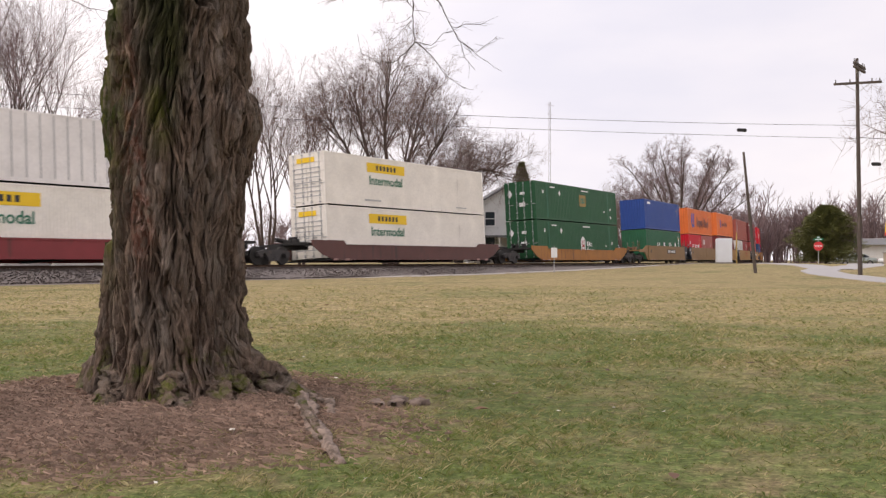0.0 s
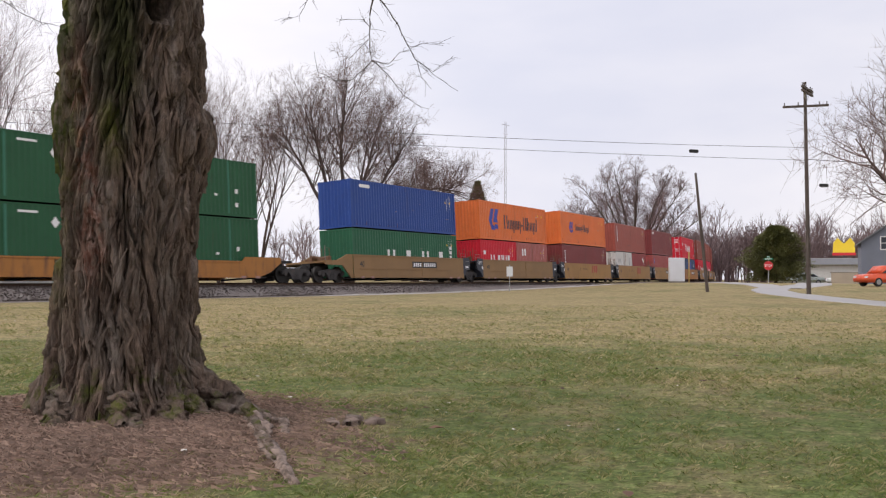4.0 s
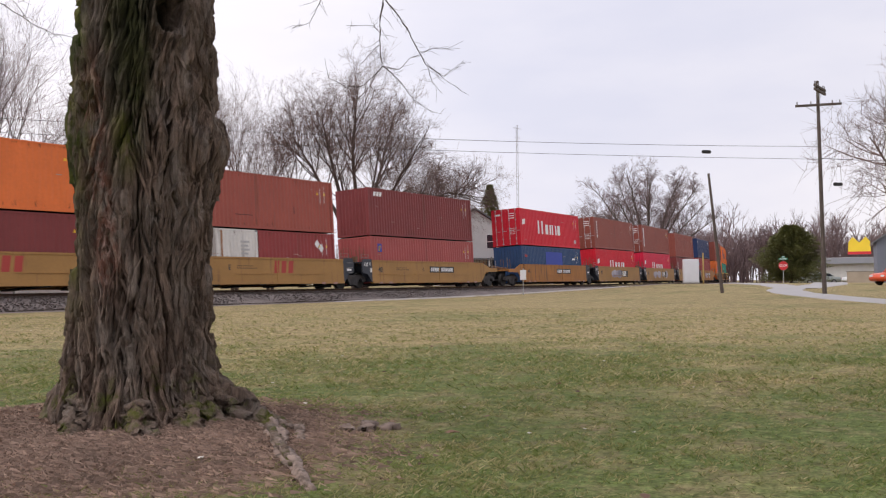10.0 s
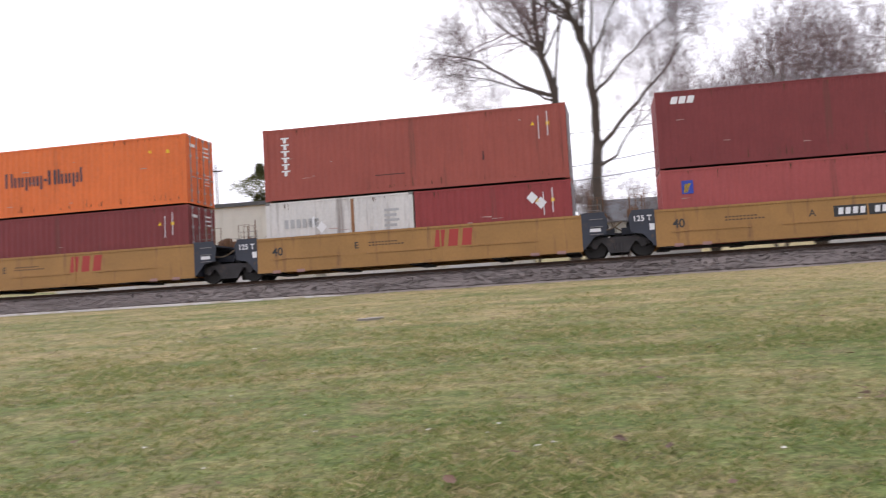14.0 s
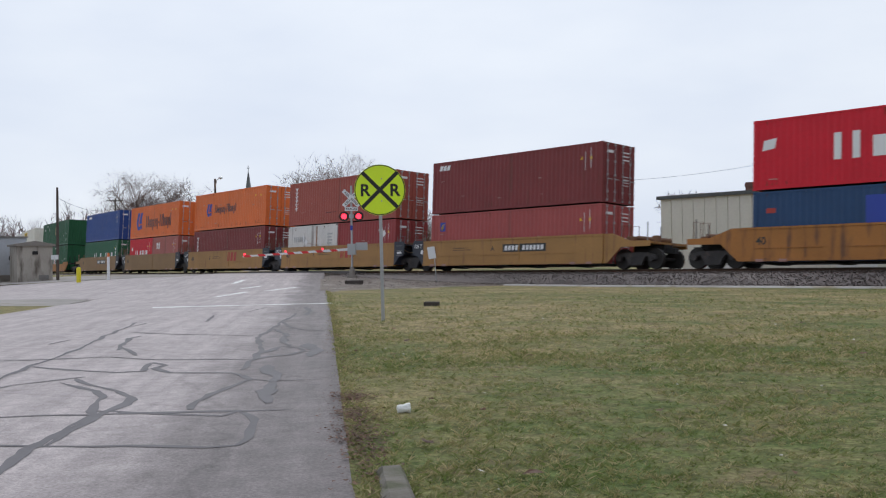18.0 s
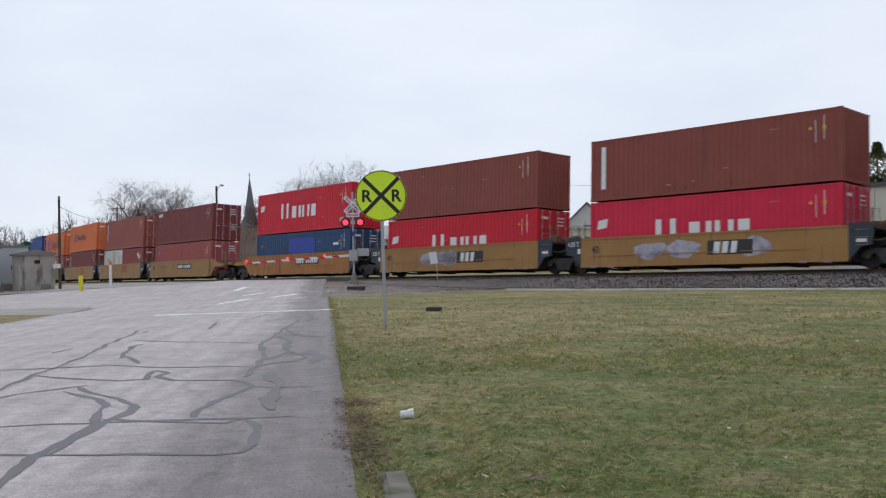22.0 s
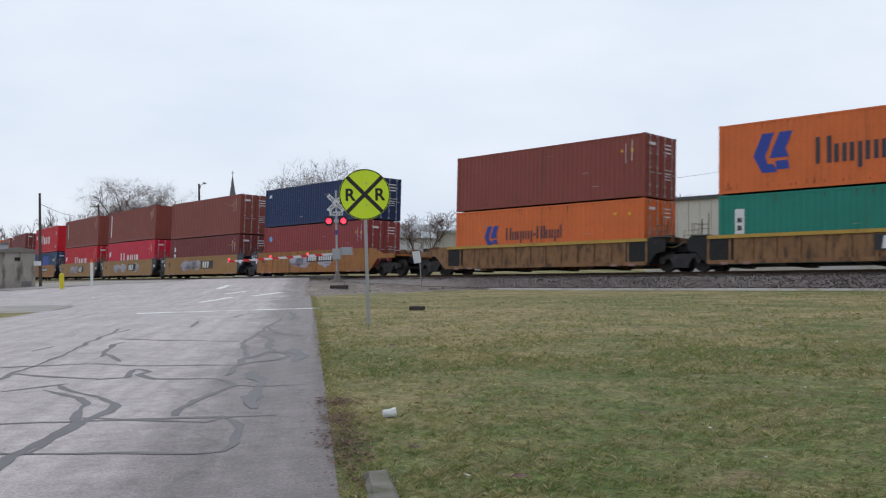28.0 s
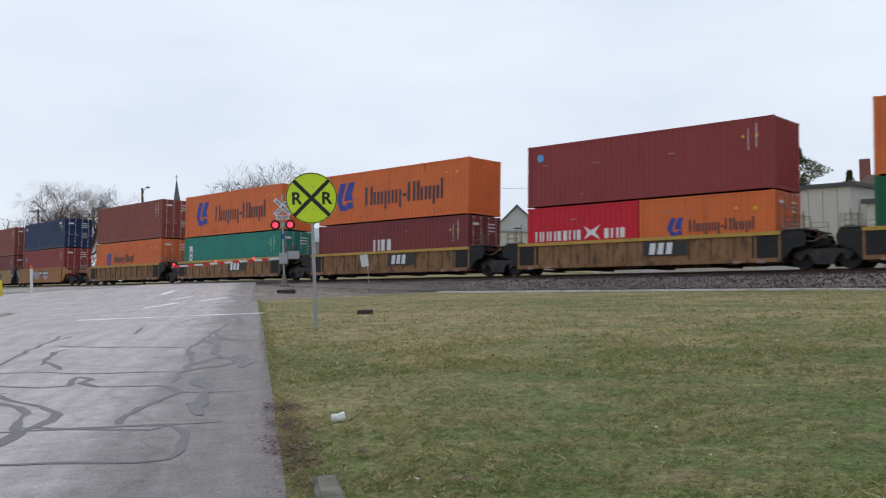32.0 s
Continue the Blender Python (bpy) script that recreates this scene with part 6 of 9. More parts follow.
tar_seam(0.062, (-15.48, 7.93), (-16.40, 8.79))
tar_seam(0.062, (-12.97, 5.50), (-13.55, 6.04))
tar_seam(0.057, (-6.50, 5.09), (-6.53, 4.97))
tar_seam(0.070, (-11.18, 3.97), (-10.99, 4.28), (-10.70, 4.73), (-10.49, 5.14))
tar_seam(0.070, (-18.15, 12.17), (-19.40, 13.50), (-19.03, 14.24))
PAINTED = mat("worn_road_paint", (0.74, 0.74, 0.72), rough=0.75, var=0.12, scale=2, fine=14, bump=0.1, second=(0.36, 0.35, 0.35), amount=0.45)
part("stop_line", ribbon([(-19.75, 15.85), (-22.5, 12.2)], 0.45, 0.006, 0.02, 1), PAINTED, road, "worn white stop line")
for k, line in enumerate([[(-27.8, 17.3), (-31.3, 20.9)], [(-31.6, 22.1), (-33.4, 24.8)], [(-38.5, 25.0), (-41.5, 27.6)], [(-34.2, 22.6), (-35.6, 24.6)]]):
    part("road_mark", ribbon(line, 0.3, 0.006, 0.05, k + 5), PAINTED, road, "nearly worn-off white road marking")

# crossing planks between and beside the rails
PLANK = mat("crossing_plank", (0.11, 0.10, 0.095), rough=0.85, var=0.3, scale=1.5, fine=18, bump=0.3, piece=0.2)
for off, w in ((-1.25, 0.75), (0.0, 1.30), (1.25, 0.75)):
    for k in range(5):
        s = -57.5 + k * 2.75
        part("crossing_panel", shared("crossing_panel|%.2f" % w, lambda bm: box(bm, -1.34, 1.34, -w / 2, w / 2, -0.16, 0.012)), PLANK, road, m=track_pose(s) @ Matrix.Translation((0, off, 0)))

# ---- kerb at the corner ----
CONCRETE = mat("old_concrete", (0.245, 0.222, 0.198), rough=0.9, var=0.22, scale=1.4, fine=18, bump=0.5, second=(0.20, 0.175, 0.15), amount=0.45)
kerb = thing("kerb", "chipped old concrete kerb at the street corner", "kerb", kind="structure")
line = [(-3.62, 3.24), (-3.02, 2.77), (-2.3, 2.2), (-1.75, 1.5), (-1.5, 0.6), (-1.6, -0.6), (-2.1, -2.0), (-3.2, -4.0)]
for k, (a, b) in enumerate(zip(line, line[1:])):
    p, q = Vector((*a, 0)), Vector((*b, 0))
    d = (q - p).normalized()
    L = (q - p).length
    bm = bmesh.new()
    n = 8
    for i in range(n + 1):
        x = 0.008 + (L - 0.016) * i / n
        chip = 0.03 * noise.noise((k * 3 + x * 5, 2, 7))
        lower = 0.05 * (1 - smooth(0, 0.25, x)) if k == 0 else 0
        for y, z in ((-0.065, -0.2), (-0.065 + chip, 0.085 - lower), (-0.042, 0.112 - lower + chip * 0.9), (0.045, 0.115 - lower + chip * 0.6), (0.065, 0.09 - lower), (0.065, -0.2)):
            bm.verts.new((x, y, z))
    bm.verts.ensure_lookup_table()
    for i in range(n):
        for j in range(5):
            bm.faces.new([bm.verts[i * 6 + j], bm.verts[i * 6 + j + 1], bm.verts[(i + 1) * 6 + j + 1], bm.verts[(i + 1) * 6 + j]])
    bm.faces.new([bm.verts[j] for j in range(6)])
    bm.faces.new([bm.verts[n * 6 + j] for j in range(6)])
    part("kerb_stone", bm, mat("mossy_old_concrete", (0.140, 0.124, 0.104), rough=0.9, var=0.25, scale=3, fine=25, bump=0.6, second=(0.09, 0.09, 0.055), amount=0.5), kerb, m=Matrix.Translation((a[0], a[1], ground_z(*a) - 0.06)) @ Matrix.Rotation(math.atan2(d.y, d.x), 4, "Z"))


# ---- grass blades, dead leaves, stones ----
def tuft_field(name, count, near, far, long_, wide, blades, seed):
    """Tufts of blades over the lawn, each tuft one loose piece, as one object."""
    rg = np.random.default_rng(seed)
    r = near * (far / near) ** rg.random(count)
    az = np.radians(rg.uniform(-58, 82, count))
    u = rg.random((count, 4))
    q = rg.random((count, blades, 4))
    nz, verts, faces = noise.noise, [], []
    for i, (x, y) in enumerate(zip((r * np.sin(az)).tolist(), (r * np.cos(az)).tolist())):
        if on_road(x, y) or aside(x, y) < 5.6:
            continue
        u0, u1, u2, u3 = u[i].tolist()
        d = math.hypot(x - TREE[0] + 0.45, y - TREE[1] + 0.30) + 0.7 * nz((x * 1.3, y * 1.3, 5))
        if u0 < 0.80 * smooth(2.2, 0.9, d):
            continue
        thick = nz((x * 0.8, y * 0.8, 2)) + 0.7 * nz((x * 3.5, y * 3.5, 6))
        if u1 > 0.85 + thick * 0.6:
            continue
        z = ground_z(x, y) - 0.006
        base = len(verts)
        verts.append((x, y, z))
        tall = long_ * (0.55 + 0.9 * u2 * u2) * max(0.6, 1 + 0.5 * thick)
        for k in range(blades):
            a, b, c, e = q[i, k].tolist()
            a *= 6.283
            h, out = tall * (0.35 + 0.7 * b), tall * (0.4 + 1.5 * c)
            ca, sa, w = math.cos(a), math.sin(a), wide * (0.6 + 0.8 * e)
            m = len(verts)
            verts.append((x + ca * out * 0.35 - sa * w, y + sa * out * 0.35 + ca * w, z + h * 0.55))
            verts.append((x + ca * out, y + sa * out, z + h))
            faces.append((base, m, m + 1))
    me = bpy.data.meshes.new(name)
    me.from_pydata(verts, [], faces)
    return me


def blade_material():
    """Turf colour, then each blade its own: fresh green to straw."""
    m = LAWN.copy()
    m.name = "grass_blade"
    n, l = m.node_tree.nodes, m.node_tree.links
    p = n["Principled BSDF"]
    under = p.inputs["Base Color"].links[0].from_socket
    geo, ramp, k = n.new("ShaderNodeNewGeometry"), n.new("ShaderNodeValToRGB"), n.new("ShaderNodeMix")
    e = ramp.color_ramp.elements
    e[0].position, e[0].color = 0.0, (0.145, 0.204, 0.052, 1)
    e[1].position, e[1].color = 1.0, (0.72, 0.60, 0.36, 1)
    for at_, col in ((0.30, (0.232, 0.282, 0.084, 1)), (0.58, (0.365, 0.345, 0.155, 1)), (0.80, (0.50, 0.42, 0.21, 1))):
        e.new(at_).color = col
    k.data_type, k.inputs[0].default_value = "RGBA", 0.60
    l.new(geo.outputs["Random Per Island"], ramp.inputs["Fac"])
    l.new(under, k.inputs[6])
    l.new(ramp.outputs["Color"], k.inputs[7])
    for link in list(p.inputs["Normal"].links):
        l.remove(link)
    l.new(k.outputs[2], p.inputs["Base Color"])
    thin, both = n.new("ShaderNodeBsdfTranslucent"), n.new("ShaderNodeMixShader")
    both.inputs[0].default_value = 0.5
    l.new(k.outputs[2], thin.inputs["Color"])
    l.new(p.outputs[0], both.inputs[1])
    l.new(thin.outputs[0], both.inputs[2])
    l.new(both.outputs[0], n["Material Output"].inputs["Surface"])
    return m


BLADE = blade_material()
tagged(part("grass", tuft_field("grass", 105000, 1.6, 14.0, 0.030, 0.0050, 4, 3), BLADE), "short winter grass, green mixed with straw-coloured blades", "grass", kind="stuff")
tagged(part("grass", tuft_field("grass", 80000, 9.0, 34.0, 0.042, 0.0110, 3, 4), BLADE), "short winter grass, green mixed with straw-coloured blades", "grass", kind="stuff")


def edge_tuft(rng):
    """Longer blades and dry stalks that hang over the asphalt's edge."""
    s = rng.uniform(-10, 26)
    x, y = road_spot(s, corner(s) - abs(rng.gauss(0, 0.10)) + 0.05 + 0.1 * noise.noise((s * 2.2, 0, 6)))
    z, a, h, w = ground_z(x, y), rng.uniform(0, 6.28), rng.uniform(0.012, 0.036), rng.uniform(0.002, 0.004)
    return [(x - w, y - w, z), (x + w, y + w, z), (x + math.cos(a) * h, y + math.sin(a) * h, z + h * rng.uniform(0.4, 1.0))]


scatter("edge_grass", 7000, edge_tuft, BLADE, "ragged grass hanging over the road's edge", "grass")
DEAD_LEAF = mat("dead_leaf", (0.128, 0.066, 0.042), rough=0.85, var=0.2, island=0.5, bump=0)


def leaf_at(rng, x, y, size, lift=0.012):
    z = (road_z(x, y) if on_road(x, y) else ground_z(x, y)) + lift
    a = rng.uniform(0, 6.28)
    out = []
    for k in range(6):
        t = 2 * math.pi * k / 6
        u, v = size * math.cos(t) * (1.3 if k % 3 == 0 else 0.8), size * math.sin(t) * 0.7
        out.append((x + u * math.cos(a) - v * math.sin(a), y + u * math.sin(a) + v * math.cos(a), z + rng.uniform(0, size * 0.6)))
    return out


def gutter_leaf(rng):
    s = rng.uniform(-9.5, 9) if rng.random() < 0.4 else rng.gauss(*rng.choice(((-7.0, 0.35), (-6.2, 0.18), (-5.4, 0.15), (-7.4, 0.5))))
    x, y = road_spot(s, rng.gauss(-0.02, 0.08) + corner(s))
    return leaf_at(rng, x, y, rng.uniform(0.005, 0.014), rng.uniform(0.004, 0.018))


scatter("leaf_litter", 2600, gutter_leaf, DEAD_LEAF, "brown dead leaves and grit gathered along the road's edge", "leaf litter")
PALE = mat("pale_scrap", (0.55, 0.52, 0.47), rough=0.8, var=0.15, island=0.3, bump=0)


def lawn_bit(rng):
    az, r = radians(rng.uniform(-52, 74)), rng.uniform(4, 24)
    x, y = r * math.sin(az), r * math.cos(az)
    return None if on_road(x, y) else leaf_at(rng, x, y, rng.uniform(0.008, 0.02), 0.03)


def lawn_leaf(rng):
    az, r = radians(rng.uniform(-52, 74)), rng.uniform(4, 20)
    x, y = r * math.sin(az), r * math.cos(az)
    return None if on_road(x, y) else leaf_at(rng, x, y, rng.uniform(0.02, 0.045), 0.03)


scatter("scraps", 170, lawn_bit, PALE, "small pale scraps and wood chips lying in the grass", "scraps")
scatter("fallen_leaves", 130, lawn_leaf, DEAD_LEAF, "single brown dead leaves lying in the grass", "leaf litter")


def stone(rng):
    """A loose ballast stone as one bent facet pair."""
    if rng.random() < 0.8:
        s = rng.uniform(-52, 75)
    else:
        s = rng.uniform(-110, 150)
    q = rng.uniform(2.0, 5.0)
    a = s / RADIUS
    x, y = (RADIUS + q) * math.sin(a), CENTRE - (RADIUS + q) * math.cos(a)
    if on_road(x, y):
        return None
    z = max(table([(1.9, RAIL - 0.11), (2.2, RAIL - 0.10), (3.3, RAIL - 0.16), (4.5, 0.13), (5.4, 0.1)], q) + GRADE * s, ground_z(x, y))
    k = rng.uniform(0.025, 0.055)
    return [(x + k * math.cos(t) * rng.uniform(0.6, 1), y + k * math.sin(t) * rng.uniform(0.6, 1), z + 0.012 + (0.045 if t > 3 else 0) * rng.random()) for t in (0, 1.3, 2.4, 3.7, 5.0)]


scatter("ballast_stones", 52000, stone, mat("loose_ballast", (0.225, 0.192, 0.178), rough=0.9, var=0.2, island=0.6, bump=0), "loose grey and purplish crushed stones on the track bed", "ballast")
# the thin gravel path between lawn and track bed
def path_point(s, f):
    a = s / RADIUS
    q = 5.15 + 0.3 * noise.noise((s * 0.12, 0, 3)) + (f - 0.5) * (0.62 + 0.35 * noise.noise((s * 0.3, f, 9)))
    x, y = (RADIUS + q) * math.sin(a), CENTRE - (RADIUS + q) * math.cos(a)
    return x, y, ground_z(x, y) + 0.065 - 0.1 * (1 if f in (0, 1) else 0) - 0.14 * smooth(-11, -7, s) * smooth(38, 30, s)


tagged(part("gravel_path", sheet("gravel_path", steps((-29, 75, 0.7)), [0, 0.15, 0.5, 0.85, 1], path_point), mat("pale_gravel", (0.37, 0.345, 0.325), rough=0.9, var=0.25, scale=1.0, fine=25, bump=0.6, second=(0.24, 0.20, 0.13), amount=0.5)), "thin strip of pale gravel beside the track bed", "path", kind="structure")


# bare gravelly dirt between the road, the crossing and the turf
def verge_point(lat, f):
    a = 24.4 + 0.72 * lat + 1.1 * noise.noise((lat * 0.6, 0, 2))
    lo, hi = a, a + 20
    for _ in range(18):
        mid_ = (lo + hi) / 2
        x, y = road_spot(mid_, -lat)
        lo, hi = (mid_, hi) if aside(x, y) > 4.4 else (lo, mid_)
    x, y = road_spot(a + (max(lo, a + 0.2) - a) * f, -lat + 0.25)
    return x, y, ground_z(x, y) + (0.03 if 0 < f < 1 else -0.03) + 0.02 * noise.noise((x * 1.5, y * 1.5, 1))


DIRT = mat("gravelly_dirt", (0.175, 0.142, 0.118), rough=0.95, var=0.35, scale=0.7, fine=14, bump=0.8, second=(0.32, 0.29, 0.26), amount=0.45)
tagged(part("gravel_verge", sheet("gravel_verge", steps((0, 13, 0.4)), [0, 0.05, 0.2, 0.4, 0.6, 0.8, 0.95, 1], verge_point), DIRT), "bare brown gravelly dirt beside the crossing", "dirt", kind="structure")


def yard_point(lat, f):
    """Gravel on the far side of the road, out to the hut."""
    a = 15.0 + 0.35 * lat + 1.5 * noise.noise((lat * 0.4, 3, 2))
    lo, hi = a, a + 40
    for _ in range(18):
        mid_ = (lo + hi) / 2
        x, y = road_spot(mid_, road_wide(mid_) + lat - 0.2)
        lo, hi = (mid_, hi) if aside(x, y) > 4.4 else (lo, mid_)
    s_ = a + (max(lo, a + 0.2) - a) * f
    x, y = road_spot(s_, road_wide(s_) + lat - 0.2)
    return x, y, ground_z(x, y) + (0.03 if 0 < f < 1 else -0.03)


tagged(part("gravel_yard", sheet("gravel_yard", steps((0, 30, 1.0)), [0, 0.04] + steps((0.1, 0.95, 0.05)) + [1], yard_point), mat("grey_gravel", (0.30, 0.275, 0.255), rough=0.95, var=0.3, scale=0.4, fine=10, bump=0.6, second=(0.20, 0.17, 0.14), amount=0.5)), "grey gravelly ground between road, hut and track", "gravel", kind="structure")


def grit(rng):
    lat, f = rng.uniform(0.1, 12.5), rng.random()
    x, y, z = verge_point(lat, f)
    k = rng.uniform(0.02, 0.06)
    return [(x + k * math.cos(t) * rng.uniform(0.6, 1), y + k * math.sin(t) * rng.uniform(0.6, 1), z + 0.02 + (0.03 if t > 3 else 0) * rng.random()) for t in (0, 1.3, 2.4, 3.7, 5.0)]


scatter("loose_gravel", 3500, grit, mat("loose_ballast", (0.255, 0.225, 0.215)), "loose grey stones strewn on bare dirt", "gravel")


def pale_stone(rng):
    pts = stone(rng)
    return pts and [(x, y, z + 0.012) for x, y, z in pts] if rng.random() < 0.9 else None


scatter("ballast_stones", 3500, pale_stone, mat("pale_ballast", (0.40, 0.375, 0.365), rough=0.9, var=0.2, island=0.4, bump=0), "pale crushed stones among the darker track bed", "ballast")

# a pale flat stone in the turf
bm = bmesh.new()
rs_ = random.Random(4)
prism(bm, [(0.26 * math.cos(k) * rs_.uniform(0.8, 1.1), 0.19 * math.sin(k) * rs_.uniform(0.8, 1.1)) for k in (0, 0.7, 1.4, 2.1, 2.9, 3.6, 4.4, 5.2, 5.8)], -0.04, 0.025)
tagged(part("flat_stone", bm, CONCRETE, m=pose(-4.3, 16.5, ground_z(-4.3, 16.5) + 0.01, 90, 0, 30)), "flat pale stone sunk in the turf", "stone")

# ---- the level crossing's signs and signal ----
def spot(az, r):
    return r * math.sin(radians(az)), r * math.cos(radians(az))


def facing(az, r, z, extra=0.0):
    """A pose at a spot whose -y side looks back at the street corner."""
    return pose(*spot(az, r), z, 0, 0, -az + extra)


LIME = mat("lime_sheeting", (0.74, 0.96, 0.02), rough=0.4, var=0.05, scale=3, fine=30, bump=0)
BLACK = mat("sign_black", (0.014, 0.014, 0.014), rough=0.45, var=0.1, bump=0)
SIGN_WHITE = mat("sign_white", (0.74, 0.75, 0.76), rough=0.45, var=0.08, bump=0)


def disc(bm, r, y0, y1, n=48):
    prism(bm, [(r * math.cos(2 * math.pi * k / n), r * math.sin(2 * math.pi * k / n)) for k in range(n)], y0, y1)


def ring(bm, r0, r1, y, n=48):
    for k in range(n):
        a, b = 2 * math.pi * k / n, 2 * math.pi * (k + 1) / n
        bm.faces.new([bm.verts.new((r * math.cos(t), y, r * math.sin(t))) for r, t in ((r0, a), (r1, a), (r1, b), (r0, b))])


sign = thing("railroad_warning_sign", "round lime-yellow railroad warning sign with black cross on a steel post", "road sign", m=facing(-48.3, 17.26, ground_z(*spot(-48.3, 17.26))))
sz = 2.39 - ground_z(*spot(-48.3, 17.26))
bm = bmesh.new()
disc(bm, 0.457, -0.0015, 0.0015)
face = part("sign_face", bm, LIME, sign, m=Matrix.Translation((-0.03, -0.035, sz)))
bm = bmesh.new()
ring(bm, 0.436, 0.452, -0.004)
part("border", bm, BLACK, face, normals=False)
for k, a in enumerate((45, -45)):
    bm = bmesh.new()
    c, s = math.cos(radians(a)), math.sin(radians(a))
    plate(bm, [(u * c - v * s, u * s + v * c) for u, v in ((-0.436, -0.034), (0.436, -0.034), (0.436, 0.034), (-0.436, 0.034))], -0.0045 - 0.001 * k)
    part("cross_bar", bm, BLACK, face, normals=False)
for x in (-0.265, 0.265):
    lettering("letter", "R", 0.30, BLACK, face, Matrix.Translation((x, -0.005, -0.105)) @ FACE, 0.008)
bm = bmesh.new()
box(bm, -0.03, 0.03, -0.028, -0.022, -0.3, sz + 0.42)
box(bm, -0.03, -0.024, -0.022, 0.012, -0.3, sz + 0.42)
box(bm, 0.024, 0.03, -0.022, 0.012, -0.3, sz + 0.42)
part("post", bm, GALV, sign, "galvanised channel post", m=Matrix.Rotation(radians(-0.7), 4, "Y"))
bm = bmesh.new()
for z in (sz - 0.2, sz + 0.2):
    rod(bm, (0, -0.045, z), (0, 0.0, z), 0.012, 8)
part("bolt", bm, GALV, sign)

# flashing-light signal with crossbuck and gate
MAST = Vector((*spot(-50.1, 53.0), 0))
mz = road_z(MAST.x, MAST.y) + 0.0
signal = thing("crossing_signal", "crossing signal mast with white crossbuck, red lamps and lowered gate", "crossing signal", m=pose(MAST.x, MAST.y, ground_z(MAST.x, MAST.y) + 0.33, 0, 0, 45))
base = mz - ground_z(MAST.x, MAST.y)
bm = bmesh.new()
rod(bm, (0, 0, -0.5), (0, 0, 4.75), 0.06, 12)
part("mast", bm, GALV, signal, "galvanised steel mast")
bm = bmesh.new()
tube(bm, ((0, 0, -0.3), (0, 0, 0.15), (0, 0, 0.3)), (0.17, 0.14, 0.08), 12)
box(bm, -0.28, 0.28, -0.28, 0.28, -0.6, -0.2)
part("mast_base", bm, CONCRETE, signal)
for k, a in enumerate((45, -45)):
    bm = bmesh.new()
    box(bm, -0.61, 0.61, -0.012, 0.0, -0.115, 0.115)
    blade = part("crossbuck_blade", bm, SIGN_WHITE, signal, m=Matrix.Translation((0, -0.09 - 0.014 * k, 4.05)) @ Matrix.Rotation(radians(-a), 4, "Y"))
    lettering("crossbuck_word", "RAIL   ROAD" if k else "CROSS   ING", 0.17, BLACK, blade, Matrix.Translation((0, -0.016, -0.06)) @ FACE, 0.004)
bm = bmesh.new()
box(bm, -0.36, 0.36, -0.1, -0.088, 3.36, 3.58)
plate_ = part("tracks_plate", bm, SIGN_WHITE, signal)
lettering("plate_word", "TRACKS", 0.17, BLACK, plate_, Matrix.Translation((0, -0.104, 3.41)) @ FACE, 0.004)
LAMP_RED = mat("lamp_red", (1.0, 0.03, 0.06), rough=0.3, var=0.02, bump=0, emit=3.5)
bm = bmesh.new()
rod(bm, (-0.45, -0.05, 3.06), (0.45, -0.05, 3.06), 0.035, 8)
box(bm, -0.12, 0.12, -0.14, 0.1, 2.96, 3.16)
part("lamp_bracket", bm, GALV, signal)
for x, glow in ((-0.40, LAMP_RED), (0.40, LAMP_RED)):
    bm = bmesh.new()
    disc(bm, 0.27, -0.02, 0.0, 32)
    bg = part("lamp_background", bm, BLACK, signal, "round black backing", m=Matrix.Translation((x, -0.12, 3.06)))
    bm = bmesh.new()
    disc(bm, 0.15, -0.05, -0.022, 24)
    part("lens", bm, glow, bg, "lit red lens")
    bm = bmesh.new()
    for k in range(12):
        a, b = math.pi * k / 12, math.pi * (k + 1) / 12
        bm.faces.new([bm.verts.new((0.17 * math.cos(t), y, 0.17 * math.sin(t))) for t, y in ((a, -0.02), (a, -0.3), (b, -0.3), (b, -0.02))])
    part("hood", bm, BLACK, bg)
    bm = bmesh.new()
    rod(bm, (x, -0.12, 3.06), (x, 0.1, 3.06), 0.1, 12)
    part("lamp_housing", bm, BLACK, signal)
bm = bmesh.new()
box(bm, -0.04, 0.04, -0.1, -0.088, 2.3, 2.56)
part("emergency_plate", bm, MARK_BLUE, signal, "small blue notice plate", m=Matrix.Scale(1.6, 4, (1, 0, 0)))
bm = bmesh.new()
box(bm, -0.22, 0.22, -0.28, 0.26, 0.95, 1.55)
box(bm, 0.22, 0.85, -0.12, 0.12, 1.2, 1.62)
part("gate_mechanism", bm, GALV, signal, "grey gate machine with counterweight")
# the arm lies across the lane
arm_dir = Matrix.Rotation(radians(math.degrees(math.atan2(SIDE.y, SIDE.x)) - 45), 4, "Z")
STRIPE_RED = mat("gate_red", (0.62, 0.03, 0.035), rough=0.4, var=0.08, bump=0)
arm = part("gate_arm", shared("gate_arm", lambda b_: prism(b_, [(0.2, -0.07), (5.9, -0.045), (5.9, 0.045), (0.2, 0.07)], -0.02, 0.02)), SIGN_WHITE, signal, "lowered arm striped red and white", m=Matrix.Translation((0, 0, 1.26)) @ arm_dir @ Matrix.Rotation(radians(3.2), 4, "Y"))
for k in range(7):
    x = 0.75 + k * 0.78
    for y in (-0.0215, 0.0215):
        bm = bmesh.new()
        plate(bm, [(x, -0.066), (x + 0.36, -0.064), (x + 0.48, 0.064), (x + 0.12, 0.066)], y)
        part("stripe", bm, STRIPE_RED, arm, normals=False)
for x in (1.6, 3.6, 5.8):
    bm = bmesh.new()
    rod(bm, (x, -0.04, 0.12), (x, 0.04, 0.12), 0.055, 12)
    part("arm_lamp", bm, LAMP_RED, arm, "lit red lamp")

